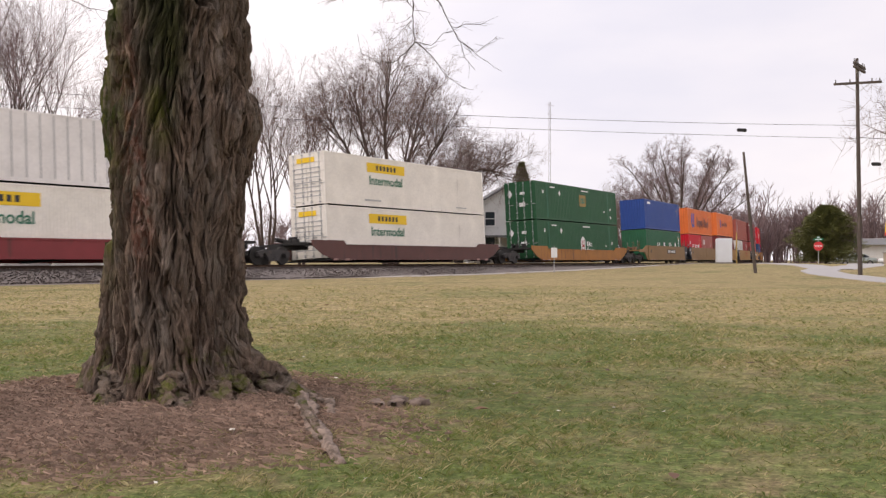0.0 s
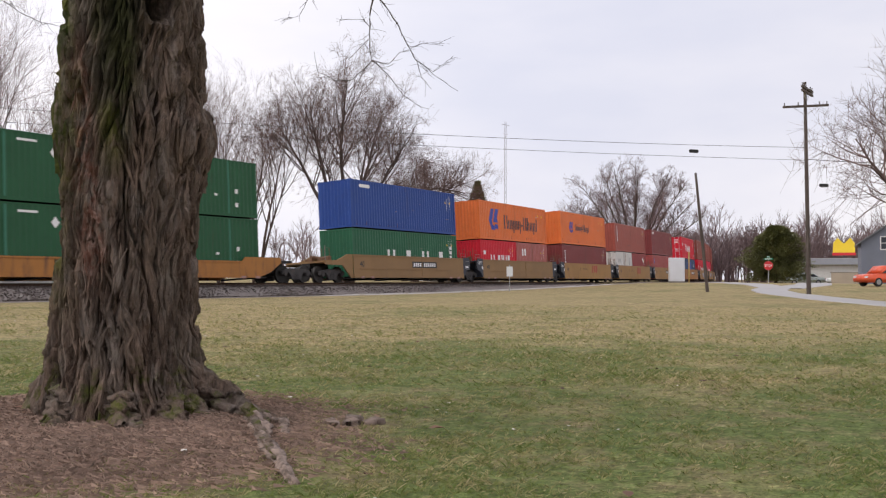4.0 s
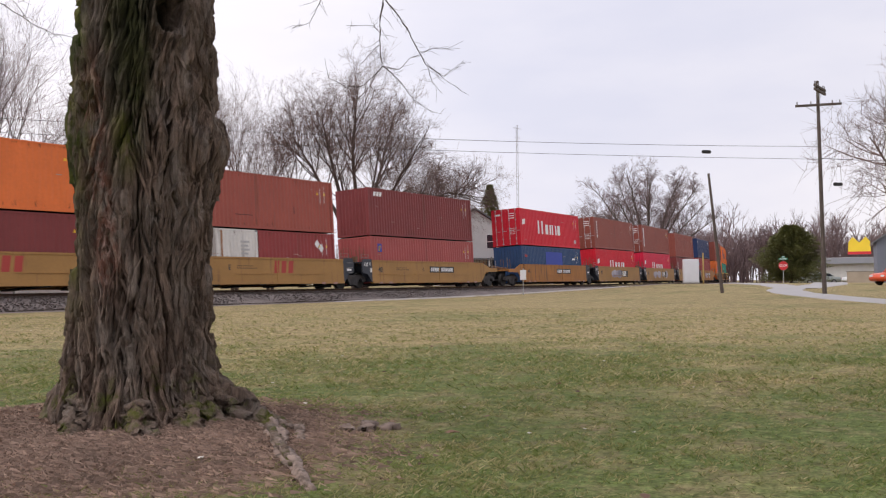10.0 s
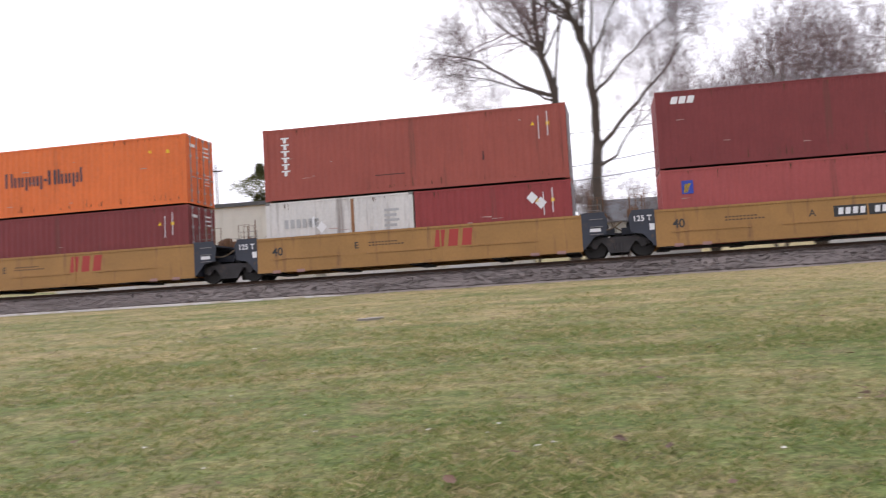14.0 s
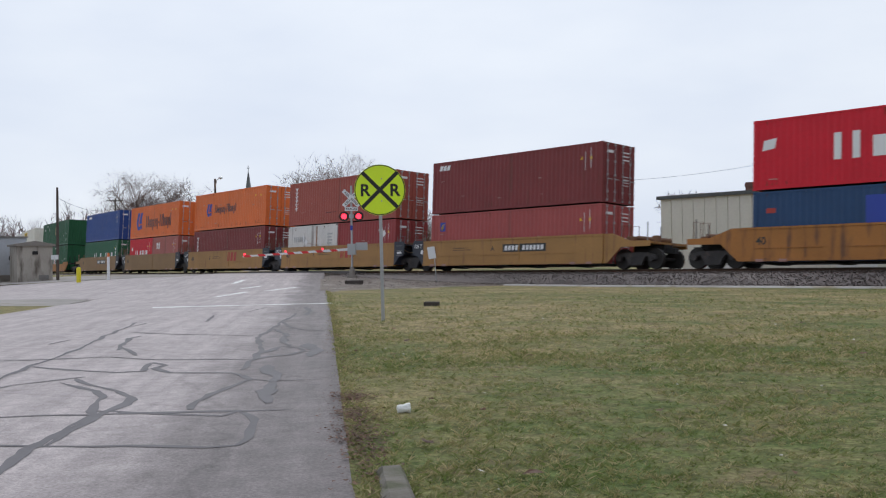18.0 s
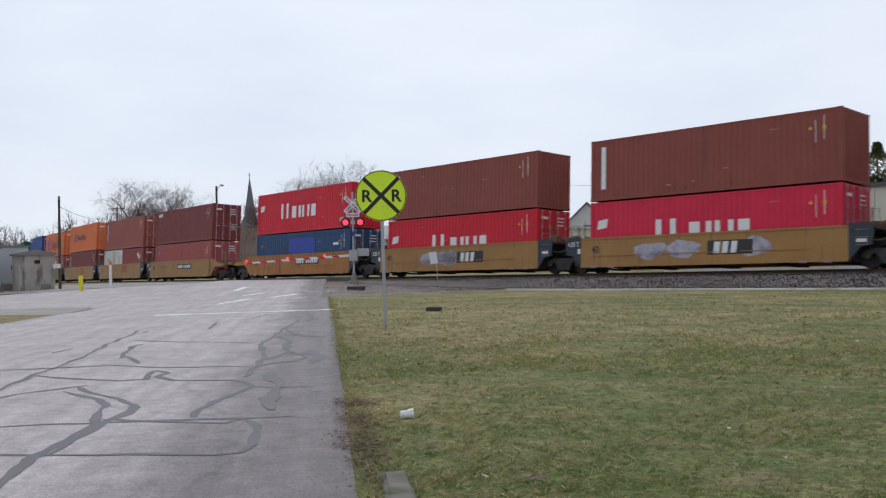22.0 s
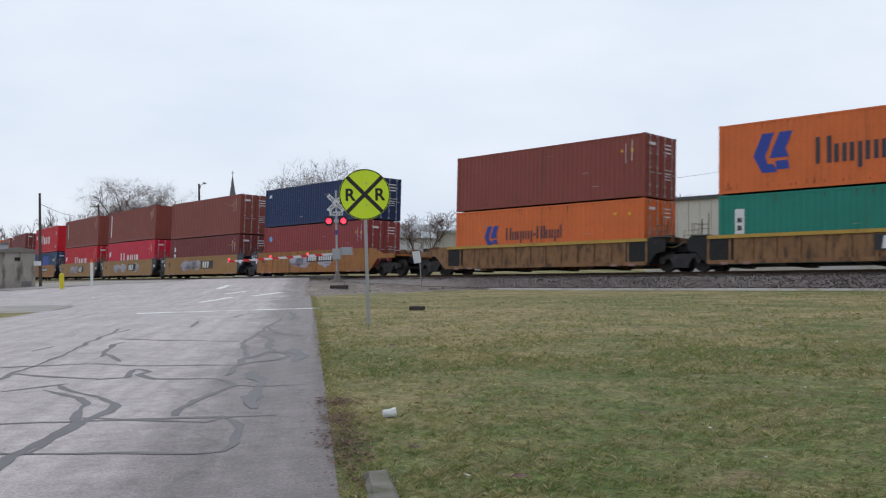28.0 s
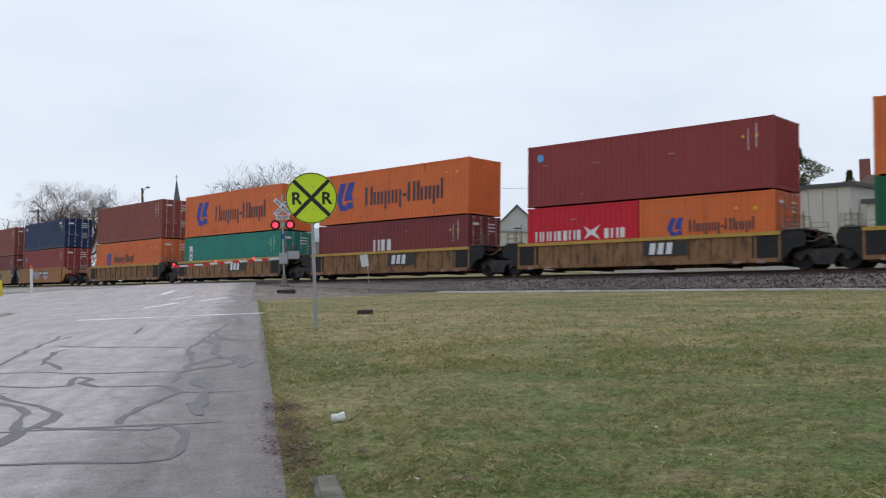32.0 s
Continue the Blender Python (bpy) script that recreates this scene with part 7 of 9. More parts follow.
# small white plate on a leaning post, by the track bed
x, y = spot(-45.1, 48.6)
notice = thing("track_notice", "small white plate on a thin leaning steel post", "sign", m=pose(x, y, ground_z(x, y) - 0.02, 0, -3.5, 45))
bm = bmesh.new()
rod(bm, (0, 0, -0.3), (0, 0, 1.75), 0.025, 6)
part("post", bm, GALV, notice)
bm = bmesh.new()
box(bm, -0.19, 0.19, -0.035, -0.027, 1.22, 1.82)
part("plate", bm, SIGN_WHITE, notice, m=Matrix.Rotation(radians(-5), 4, "Y"))
x, y = spot(51.9 + 5.35, 53.5)
x, y = spot(57.2, 62.5)
notice2 = thing("track_notice", "small white plate on a thin wooden post by the track", "sign", m=pose(x, y, ground_z(x, y) - 0.02, 0, 0, -50))
bm = bmesh.new()
rod(bm, (0, 0, -0.3), (0, 0, 1.75), 0.03, 6)
part("post", bm, GALV, notice2)
bm = bmesh.new()
box(bm, -0.2, 0.2, -0.04, -0.03, 0.98, 1.62)
part("plate", bm, SIGN_WHITE, notice2)

# tie ends lying about
TIMBER = mat("old_tie_timber", (0.055, 0.045, 0.04), rough=0.9, var=0.3, scale=3, fine=25, bump=0.6)
for az, r, L, turn, lab in ((-50.0, 44.5, 0.85, 20, "dark end of a wooden tie lying on gravel"), (-45.4, 23.0, 0.34, 30, "short dark block of wood lying in the grass")):
    x, y = spot(az, r)
    t = thing("timber_offcut", lab, "timber", m=pose(x, y, ground_z(x, y), 0, 0, turn))
    bm = bmesh.new()
    v = box(bm, -L / 2, L / 2, -0.12, 0.12, -0.03, 0.2 if L > 0.5 else 0.10)
    bmesh.ops.bevel(bm, geom=bm.edges[:], offset=0.015, segments=1, affect="EDGES")
    part("block", bm, TIMBER, t)

# a crushed foam cup
x, y = spot(-47.17, 6.6)
cup = thing("foam_cup", "crushed white foam cup lying in the grass", "litter", m=pose(x, y, ground_z(x, y) + 0.03, 0, 88, 62) @ Matrix.Scale(0.85, 4))
bm = bmesh.new()
rings = []
for i, (z, r) in enumerate([(0, 0.001), (0, 0.030), (0.03, 0.034), (0.05, 0.030), (0.075, 0.038), (0.1, 0.041), (0.104, 0.044), (0.1, 0.038), (0.02, 0.028)]):
    rings.append([bm.verts.new((r * math.cos(a) * (1 + 0.18 * noise.noise((a, z * 20, 1))), r * math.sin(a) * (0.8 + 0.2 * noise.noise((a * 2, z * 30, 3))), z - 0.05)) for a in (2 * math.pi * k / 20 for k in range(20))])
for a, b in zip(rings, rings[1:]):
    for k in range(20):
        bm.faces.new((a[k], a[(k + 1) % 20], b[(k + 1) % 20], b[k]))
part("cup", bm, mat("white_foam", (0.82, 0.82, 0.80), rough=0.6, var=0.05, bump=0.1), cup)

# ---- beyond the road: hut, cabinet, posts ----
HUT = mat("stained_concrete", (0.40, 0.365, 0.32), rough=0.9, var=0.22, scale=1.2, fine=14, bump=0.4, second=(0.13, 0.11, 0.09), amount=0.55, stretch=(1.5, 1.5, 0.35))
x, y = spot(-67.8, 62.0)
hut = thing("concrete_hut", "small stained concrete trackside hut with a flat roof", "hut", m=facing(-67.9, 62.0, ground_z(x, y) - 0.05, 12))
bm = bmesh.new()
box(bm, -0.98, 0.98, -1.0, 1.0, 0, 2.15)
part("wall", bm, HUT, hut)
bm = bmesh.new()
prism(bm, [(-1.10, 2.12), (1.10, 2.12), (1.12, 2.24), (0.0, 2.42), (-1.12, 2.24)], -1.12, 1.12)
part("roof", bm, CONCRETE, hut)
bm = bmesh.new()
box(bm, -0.15, 0.15, -1.06, -1.002, 1.62, 1.82)
part("vent", bm, GRIME, hut)
bm = bmesh.new()
box(bm, 0.2, 0.75, -1.06, -1.002, 0.15, 0.42)
part("conduit_box", bm, STEEL, hut)
GREYMETAL = mat("pale_grey_metal", (0.46, 0.48, 0.51), rough=0.5, var=0.12, scale=1, fine=9, bump=0.1, second=(0.30, 0.31, 0.33), amount=0.3)
for az, r, w, h, d in ((-70.9, 63.0, 2.6, 2.7, 2.4), (-69.0, 65.5, 1.7, 2.75, 1.6)):
    x, y = spot(az, r)
    c = thing("equipment_cabinet", "pale grey metal railway equipment cabinet on a concrete base", "cabinet", m=facing(az, r, ground_z(x, y) - 0.05, 10), group="equipment cabinets")
    bm = bmesh.new()
    box(bm, -w / 2, w / 2, -d / 2, d / 2, 0.45, h)
    bmesh.ops.bevel(bm, geom=bm.edges[:], offset=0.03, segments=1, affect="EDGES")
    body = part("body", bm, GREYMETAL, c)
    bm = bmesh.new()
    box(bm, -w / 2 - 0.1, w / 2 + 0.1, -d / 2 - 0.1, d / 2 + 0.1, 0, 0.45)
    part("base", bm, CONCRETE, c)
    bm = bmesh.new()
    box(bm, -w / 2 - 0.08, w / 2 + 0.08, -d / 2 - 0.08, d / 2 + 0.08, h, h + 0.08)
    part("lid", bm, STEEL, c)
    for k in (0, 1):
        bm = bmesh.new()
        box(bm, -w / 2 + 0.06 + k * (w / 2 - 0.02), -0.03 + k * (w / 2 - 0.03), -d / 2 - 0.025, -d / 2 - 0.002, 0.55, h - 0.12)
        leaf = part("door", bm, GREYMETAL, c)
        bm = bmesh.new()
        box(bm, -0.16 + k * 0.2, -0.1 + k * 0.2, -d / 2 - 0.06, -d / 2 - 0.026, 1.35, 1.6)
        part("handle", bm, GRIME, leaf)


def simple_post(name, label, category, az, r, h, rad, material, band=None):
    x, y = spot(az, r)
    ob = thing(name, label, category, m=pose(x, y, ground_z(x, y)))
    bm = bmesh.new()
    tube(bm, ((0, 0, -0.3), (0, 0, h - rad * 0.5), (0, 0, h)), (rad, rad, rad * 0.55), 12)
    part("post", bm, material, ob)
    if band:
        bm = bmesh.new()
        tube(bm, ((0, 0, h * 0.97), (0, 0, h * 1.12)), (rad * 1.05, rad * 0.8), 12)
        part("band", bm, band, ob)
    return ob


simple_post("bollard", "bright yellow steel bollard beside the road", "bollard", -65.47, 53.5, 0.80, 0.115, mat("bollard_yellow", (0.72, 0.62, 0.02), rough=0.5, var=0.15, bump=0.1))
simple_post("marker_post", "slender white marker post with an orange tip", "post", -63.9, 55.5, 1.3, 0.075, SIGN_WHITE, mat("tip_orange", (0.65, 0.16, 0.03), var=0.1, bump=0))

# ---- bare winter trees ----
BARKS = [mat("tree_bark_grey", (0.098, 0.080, 0.066), rough=0.95, var=0.3, scale=1.5, fine=12, bump=0.4, piece=0.15), mat("tree_bark_brown", (0.095, 0.068, 0.058), rough=0.95, var=0.3, scale=1.5, fine=12, bump=0.4, piece=0.15)]
TWIGS = [mat("twig_mauve", (0.185, 0.130, 0.132), rough=0.95, var=0.15, bump=0, island=0.3), mat("twig_brown", (0.160, 0.106, 0.094), rough=0.95, var=0.15, bump=0, island=0.3)]


class Wood:
    """Collects tapered tubes as plain lists."""

    def __init__(self):
        self.verts, self.faces = [], []

    def line(self, pts, radii, n):
        base = len(self.verts)
        for i, p in enumerate(pts):
            d = pts[min(i + 1, len(pts) - 1)] - pts[max(i - 1, 0)]
            s = Vector((d.y, -d.x, 0))
            s = s.normalized() if s.length > 1e-4 else Vector((1, 0, 0))
            u = s.cross(d).normalized()
            for k in range(n):
                a = 2 * math.pi * k / n
                q = p + (s * math.cos(a) + u * math.sin(a)) * radii[i]
                self.verts.append((q.x, q.y, q.z))
        for i in range(len(pts) - 1):
            for k in range(n):
                a, b = base + i * n + k, base + i * n + (k + 1) % n
                self.faces.append((a, b, b + n, a + n))

    def mesh(self, name):
        me = bpy.data.meshes.new(name)
        me.from_pydata(self.verts, [], self.faces)
        me.shade_smooth()
        return me


def bare_tree(seed, height, spread, stems, girth, rise, twiggy, droop=0.0, apart=0.0, thin=0.0095):
    """Trunk and crown meshes: stems that fork, limbs, boughs, twigs. rise: how steeply the limbs climb."""
    rng = random.Random(seed)
    big, small = Wood(), Wood()

    def bend(d, k, up):
        return (d + Vector((rng.uniform(-k, k), rng.uniform(-k, k), rng.uniform(-k, k) + up))).normalized()

    def shoot(p, d, length, r, level):
        steps_ = (5, 5, 4, 2, 1)[level]
        pts, radii = [p], [r]
        for i in range(steps_):
            d = bend(d, 0.13 + 0.045 * level, (0.10 * rise if level < 3 else 0.05) - (droop if level > 2 else 0))
            pts.append(pts[-1] + d * length / steps_)
            radii.append(r * (1 - 0.72 * (i + 1) / steps_) if level < 4 else r * (1 - 0.6 * (i + 1) / steps_))
        (big if level < 2 else small).line(pts, radii, (8, 6, 4, 3, 3)[min(level, 4)])
        if level == 4:
            return
        kids = rng.randint(6, 8) if level < 3 else rng.randint(5, 7)
        kids = int(kids * (twiggy if level >= 2 else 1) + 0.5)
        for j in range(kids):
            f = rng.uniform(0.3 if level else 0.38, 1.0)
            i = min(int(f * steps_), steps_ - 1)
            q = pts[i].lerp(pts[i + 1], f * steps_ - i)
            a = rng.uniform(0, 6.283)
            axis = (pts[i + 1] - pts[i]).normalized()
            side = axis.cross(Vector((math.cos(a), math.sin(a), 0.3))).normalized()
            open_ = rng.uniform(0.5, 0.95) * (1.15 - 0.35 * rise) * (1.0 if level < 1 else 1.3)
            nd = (axis * math.cos(open_) + side * math.sin(open_) + Vector((0, 0, 0.18 * rise))).normalized()
            shoot(q, nd, length * rng.uniform(*((0.45, 0.70) if level < 1 else (0.50, 0.78))) * (1.1 - 0.3 * f), max(r * 0.46 * (1.15 - 0.6 * f), thin), level + 1)

    for k in range(stems):
        a = 2 * math.pi * k / stems + rng.uniform(-0.5, 0.5)
        out = spread * (rng.uniform(0.6, 1.0) if stems < 5 else rng.uniform(0.12, 1.0)) if stems > 1 else 0.05
        d = Vector((math.cos(a) * out, math.sin(a) * out, 1)).normalized()
        p = Vector((math.cos(a), math.sin(a), 0)) * ((apart or girth * 0.8) if stems > 1 else 0)
        shoot(p + Vector((0, 0, -0.3)), d, height * rng.uniform(0.58, 0.7) * (1 - 0.12 * out), girth * rng.uniform(0.8, 1.0), 0)
    return big.mesh("trunk"), small.mesh("crown")


def grown_tree(seed, leaders, dens, thin, droop=0.02, reach=0.55):
    """Trunk and crown meshes round given leaders, each (base radius, points from the fork outwards), with boughs and twigs on them."""
    rng = random.Random(seed)
    big, small = Wood(), Wood()

    def twigs(p, d, length, r, level):
        steps_ = (6, 5, 4, 2)[level]
        pts, radii = [p], [r]
        for i in range(steps_):
            k = (0.16, 0.22, 0.26, 0.3)[level]
            d = (d + Vector((rng.uniform(-k, k), rng.uniform(-k, k), rng.uniform(-k, k) + (0.10 if level == 0 else 0.04 - droop)))).normalized()
            pts.append(pts[-1] + d * length / steps_)
            radii.append(max(r * (1 - 0.75 * (i + 1) / steps_), thin * 0.6))
        (big if level == 0 else small).line(pts, radii, (6, 4, 3, 3)[level])
        if level == 3:
            return
        for _ in range(int(dens * (6, 6, 5)[level] + rng.random())):
            f = rng.uniform(0.12, 1.0)
            i = min(int(f * steps_), steps_ - 1)
            axis = (pts[i + 1] - pts[i]).normalized()
            a = rng.uniform(0, 6.283)
            side = axis.cross(Vector((math.cos(a), math.sin(a), 0.3))).normalized()
            open_ = rng.uniform(0.45, 1.0)
            twigs(pts[i].lerp(pts[i + 1], f * steps_ - i), axis * math.cos(open_) + side * math.sin(open_), length * rng.uniform(0.42, 0.74) * (1.15 - 0.4 * f), max(r * 0.40, thin), level + 1)

    for r0, joints in leaders:
        pts = []
        for p, q in zip(joints, joints[1:]):
            for f in (0.0, 0.25, 0.5, 0.75):
                k = min(0.05 * (Vector(q) - Vector(p)).length, 0.10)
                pts.append(Vector(p).lerp(Vector(q), f) + Vector((rng.uniform(-k, k), rng.uniform(-k, k), 0)) * (f > 0))
        pts.append(Vector(joints[-1]))
        n_ = len(pts)
        big.line(pts, [max(r0 * (1 - 0.85 * i / (n_ - 1)), 0.02) for i in range(n_)], 8)
        total = sum((b - a).length for a, b in zip(pts, pts[1:]))
        for k in range(int(max(total, 9.0) * dens * 1.3)):
            f = rng.uniform(0.42, 1.0) ** 0.8
            i = min(int(f * (n_ - 1)), n_ - 2)
            axis = (pts[i + 1] - pts[i]).normalized()
            a = rng.uniform(0, 6.283)
            side = axis.cross(Vector((math.cos(a), math.sin(a), 0.3))).normalized()
            open_ = rng.uniform(0.5, 1.05)
            twigs(pts[i].lerp(pts[i + 1], rng.random()), (axis * math.cos(open_) + side * math.sin(open_) + Vector((0, 0, 0.15))).normalized(), max(total, 9.0) * reach * rng.uniform(0.3, 0.6) * (1.2 - 0.7 * f), max(r0 * 0.34 * (1.1 - 0.7 * f), 0.018), 0)
    return big.mesh("trunk"), small.mesh("crown")


# stems that lean apart from one stool, the outer ones arching to the right; depth runs along y
FAN = [(0.26, [(-0.3, 0, -0.3), (-1.5, 0.6, 6), (-4.0, 1.5, 11), (-6.0, 2.2, 14.2)]), (0.28, [(-0.15, 0.2, -0.3), (-0.9, 1.0, 6), (-2.4, 2.4, 12), (-3.2, 3.4, 16.3)]),
       (0.28, [(0, -0.2, -0.3), (0, -1.2, 6), (-0.4, -2.4, 12), (0.1, -3.0, 17)]), (0.26, [(0.2, 0.2, -0.3), (0.8, 1.2, 5.5), (2.1, 2.6, 11), (3.2, 3.4, 15.8)]),
       (0.26, [(0.3, -0.1, -0.3), (1.1, -0.9, 4.6), (3.2, -2.2, 9), (5.2, -3.2, 12.6)]), (0.22, [(0.1, 0.3, -0.3), (-0.6, 2.4, 5), (-1.4, 5.0, 9.5), (-2.0, 6.5, 13)]),
       (0.24, [(0.5, 0, -0.3), (1.7, 0.4, 3.8), (4.6, 0.8, 7.2), (8.0, 1.2, 8.8), (10.6, 1.4, 8.4)]), (0.20, [(-0.1, -0.3, -0.3), (0.6, -2.4, 5), (1.4, -4.8, 9.5), (1.8, -6, 12.5)])]
# two trunks that fork high into long arms
PAIR = [(0.37, [(-0.55, 0, -0.3), (-0.85, 0, 6), (-1.15, 0.1, 10.5), (-1.9, 0.6, 13), (-2.2, 1.2, 17), (-2.8, 1.5, 19.5)]), (0.13, [(-1.1, 0.1, 10), (-3.2, 0.5, 11), (-5.5, 0.2, 12.6), (-8.2, 0.6, 13.4)]),
        (0.10, [(-1.1, 0.1, 10.6), (-0.6, -1.2, 14), (-1.2, -2.2, 18), (-1.0, -2.6, 20.5)]), (0.08, [(-1.1, 0, 9.6), (-2.4, -0.8, 10.3), (-4.6, -1.6, 11), (-7.0, -2.0, 11.6)]),
        (0.38, [(0.62, 0.2, -0.3), (1.1, 0.2, 7), (1.0, 0.2, 11.8), (0.4, 0.8, 14), (-0.6, 1.4, 17), (-1.2, 1.6, 20)]), (0.11, [(1.1, 0.2, 11.5), (1.3, -1.0, 15), (1.7, -2, 18), (2.2, -2.4, 20.5)]),
        (0.10, [(1.1, 0.2, 10), (2.6, 0.8, 11.6), (4.4, 1.2, 13.4), (6.4, 1.6, 14.8)]), (0.15, [(1.1, 0.2, 6.6), (3.0, 0.4, 8.8), (5.2, 0.2, 11), (6.8, 0.4, 13.6)]),
        (0.10, [(1.0, 0.2, 5.6), (2.2, -0.1, 6.3), (3.6, -0.5, 8.4), (4.6, -0.9, 11)]), (0.07, [(-0.95, 0, 7.5), (-2.2, -0.3, 7.7), (-3.8, -0.8, 7.5), (-5.2, -1.2, 8.4)]), (0.09, [(1.1, 0.2, 12), (2.6, 1.4, 15.5), (4.0, 2.2, 18.5)]), (0.09, [(-1.3, 0.1, 11.5), (-3.4, 1.6, 14.8), (-5.2, 2.6, 17.6)]), (0.08, [(1.1, 0.2, 9.4), (1.6, 2.6, 11.5), (2.2, 5, 14)]), (0.08, [(-1.1, 0, 9), (-1.6, -2.6, 11), (-2.0, -5, 13.4)])]
# a low fork whose stems spread evenly into a broad dome
DOME = []
for k in range(16):
    turn_, lean_ = k * 2.39996, 1.05 * math.sqrt((k + 0.4) / 16)
    out_, up_ = 11.0 * math.sin(lean_ * 1.15), 19.5 * math.cos(lean_ * 0.95)
    cx, cy = math.cos(turn_), math.sin(turn_)
    DOME.append((0.26, [(0.3 * cx, 0.3 * cy, -0.3), (out_ * 0.18 * cx, out_ * 0.18 * cy, up_ * 0.28), (out_ * 0.52 * cx, out_ * 0.52 * cy, up_ * 0.62), (out_ * 0.92 * cx, out_ * 0.92 * cy, up_ * 0.92)]))
KINDS = {
    "broad": grown_tree(14, DOME, 0.80, 0.0095, 0.0, 0.50),
    "fan": grown_tree(5, FAN, 0.92, 0.0066, 0.05, 0.78),
    "pair": grown_tree(8, PAIR, 1.02, 0.0050, 0.0, 1.15),
    "upright": bare_tree(23, 20, 0.16, 3, 0.26, 1.25, 0.9),
    "thin": bare_tree(53, 18, 0.28, 4, 0.17, 1.1, 0.5, 0.0, 0.0, 0.0062),
    "small": bare_tree(67, 9, 0.3, 2, 0.18, 0.8, 0.72),
    "wide": bare_tree(71, 18, 0.35, 3, 0.42, 0.45, 1.0),
    "dome": bare_tree(83, 17.5, 0.80, 8, 0.22, 0.6, 0.72, 0.0, 0.35, 0.016),
    "far": bare_tree(91, 9, 0.35, 2, 0.2, 0.8, 0.55, 0.0, 0.0, 0.022),
}


def tree(kind, az, r, size, turn, label, wide=1.0, look_=0):
    x, y = spot(az, r)
    ob = thing("tree", label, "tree", m=pose(x, y, ground_z(x, y) - 0.05, 0, 0, turn) @ Matrix.Diagonal((size * wide, size * wide, size, 1)), group="bare trees")
    trunk, crown = KINDS[kind]
    part("trunk", trunk, BARKS[look_], ob)
    part("crown", crown, TWIGS[look_], ob)
    return ob


tree("fan", 47.4, 74, 0.88, -47.4, "large bare tree with many spreading stems behind the track", 1.0, 1)
tree("fan", 51.6, 90, 0.62, 100, "bare spreading tree with drooping twigs behind the track", 1.05, 1)
tree("thin", 40.2, 80, 1.02, 10, "tall slender bare tree behind the track", 0.9, 1)
tree("thin", 42.2, 76, 0.82, 200, "slender bare tree with a twiggy crown", 1.1, 1)
tree("thin", 37.5, 92, 0.95, 75, "tall slender bare tree behind the track", 0.8, 1)
tree("thin", 27.0, 66, 1.05, 0, "tall bare many-stemmed tree behind the track", 1.0, 0)
tree("thin", 25.2, 72, 1.1, 160, "tall bare many-stemmed tree behind the track", 1.0, 0)
tree("small", 30.2, 78, 1.3, 40, "bare twiggy tree behind a house", 1.1, 0)
tree("upright", 33.0, 88, 0.9, 210, "tall bare tree with upright limbs", 0.9, 0)
tree("small", 22.0, 90, 1.1, 90, "bare young tree behind the track", 1.1, 0)
tree("dome", 11.9, 84, 1.32, 0, "bare tree with a dense upright crown", 0.62, 0)
tree("dome", 6.0, 92, 1.12, 120, "bare tree with a dense upright crown", 0.62, 0)
tree("pair", -1.4, 57, 1.0, 1.4, "large bare twin-stemmed tree behind the track", 1.0, 0)
tree("small", -8.0, 74, 1.1, 30, "bare young tree beside a low building", 1.0, 0)
for az, r, size in ((-4.3, 84, 0.85), (-1.2, 92, 0.95), (0.9, 86, 0.8)):
    tree("small", az, r, size, az * 50 % 360, "bare young tree beyond the twin-stemmed tree", 1.2, 1)
tree("small", 9.6, 62, 0.95, 200, "bare young tree behind the track", 0.9, 0)
tree("small", 17.6, 70, 1.0, 300, "bare young tree beside a house", 1.0, 0)
tree("broad", 64.5, 150, 1.0, 20, "wide bare tree with a dense rounded crown beyond the track", 1.12, 0)
tree("dome", 61.6, 165, 0.80, 250, "wide bare tree with a dense rounded crown beyond the track", 0.95, 1)
tree("wide", 82.0, 44, 0.72, 200, "bare tree with long low limbs by a house", 1.05, 1)
for az, r, size, kind in ((-61.8, 140, 0.86, "wide"), (-58.4, 150, 0.75, "far"), (-55.0, 160, 1.45, "far"), (-51.6, 120, 1.5, "small"), (-49.6, 130, 1.3, "small"), (-53.4, 170, 1.5, "far"), (-40.2, 105, 0.75, "far"), (-30.6, 110, 0.95, "far"), (-45.0, 100, 0.72, "far"), (-72.5, 150, 0.7, "far"), (-63.8, 170, 0.8, "far"), (-25.6, 120, 0.85, "far")):
    tree(kind, az, r, size, az * 7 % 360, "distant bare tree with a rounded twiggy crown", 1.25, 1)

# woods on the horizon, too many to tell apart
woods, wr = Wood(), random.Random(9)


def wood_limb(p, d, length, r, level):
    q = p + d * length
    if level == 3:
        woods.line([p, q], [r, r * 0.5], 3)
        return
    woods.line([p, p.lerp(q, 0.5) + Vector((wr.uniform(-1, 1), wr.uniform(-1, 1), 0.4)) * length * 0.05, q], [r, r * 0.75, r * 0.5], 3)
    for _ in range((6, 5, 4)[level]):
        f = wr.uniform(0.1 if level == 0 else 0.35, 1.0)
        nd = (d + Vector((wr.uniform(-1, 1), wr.uniform(-1, 1), wr.uniform(-0.3, 0.8))) * 0.85).normalized()
        wood_limb(p.lerp(q, f), nd, length * wr.uniform(0.4, 0.65), r * 0.55, level + 1)


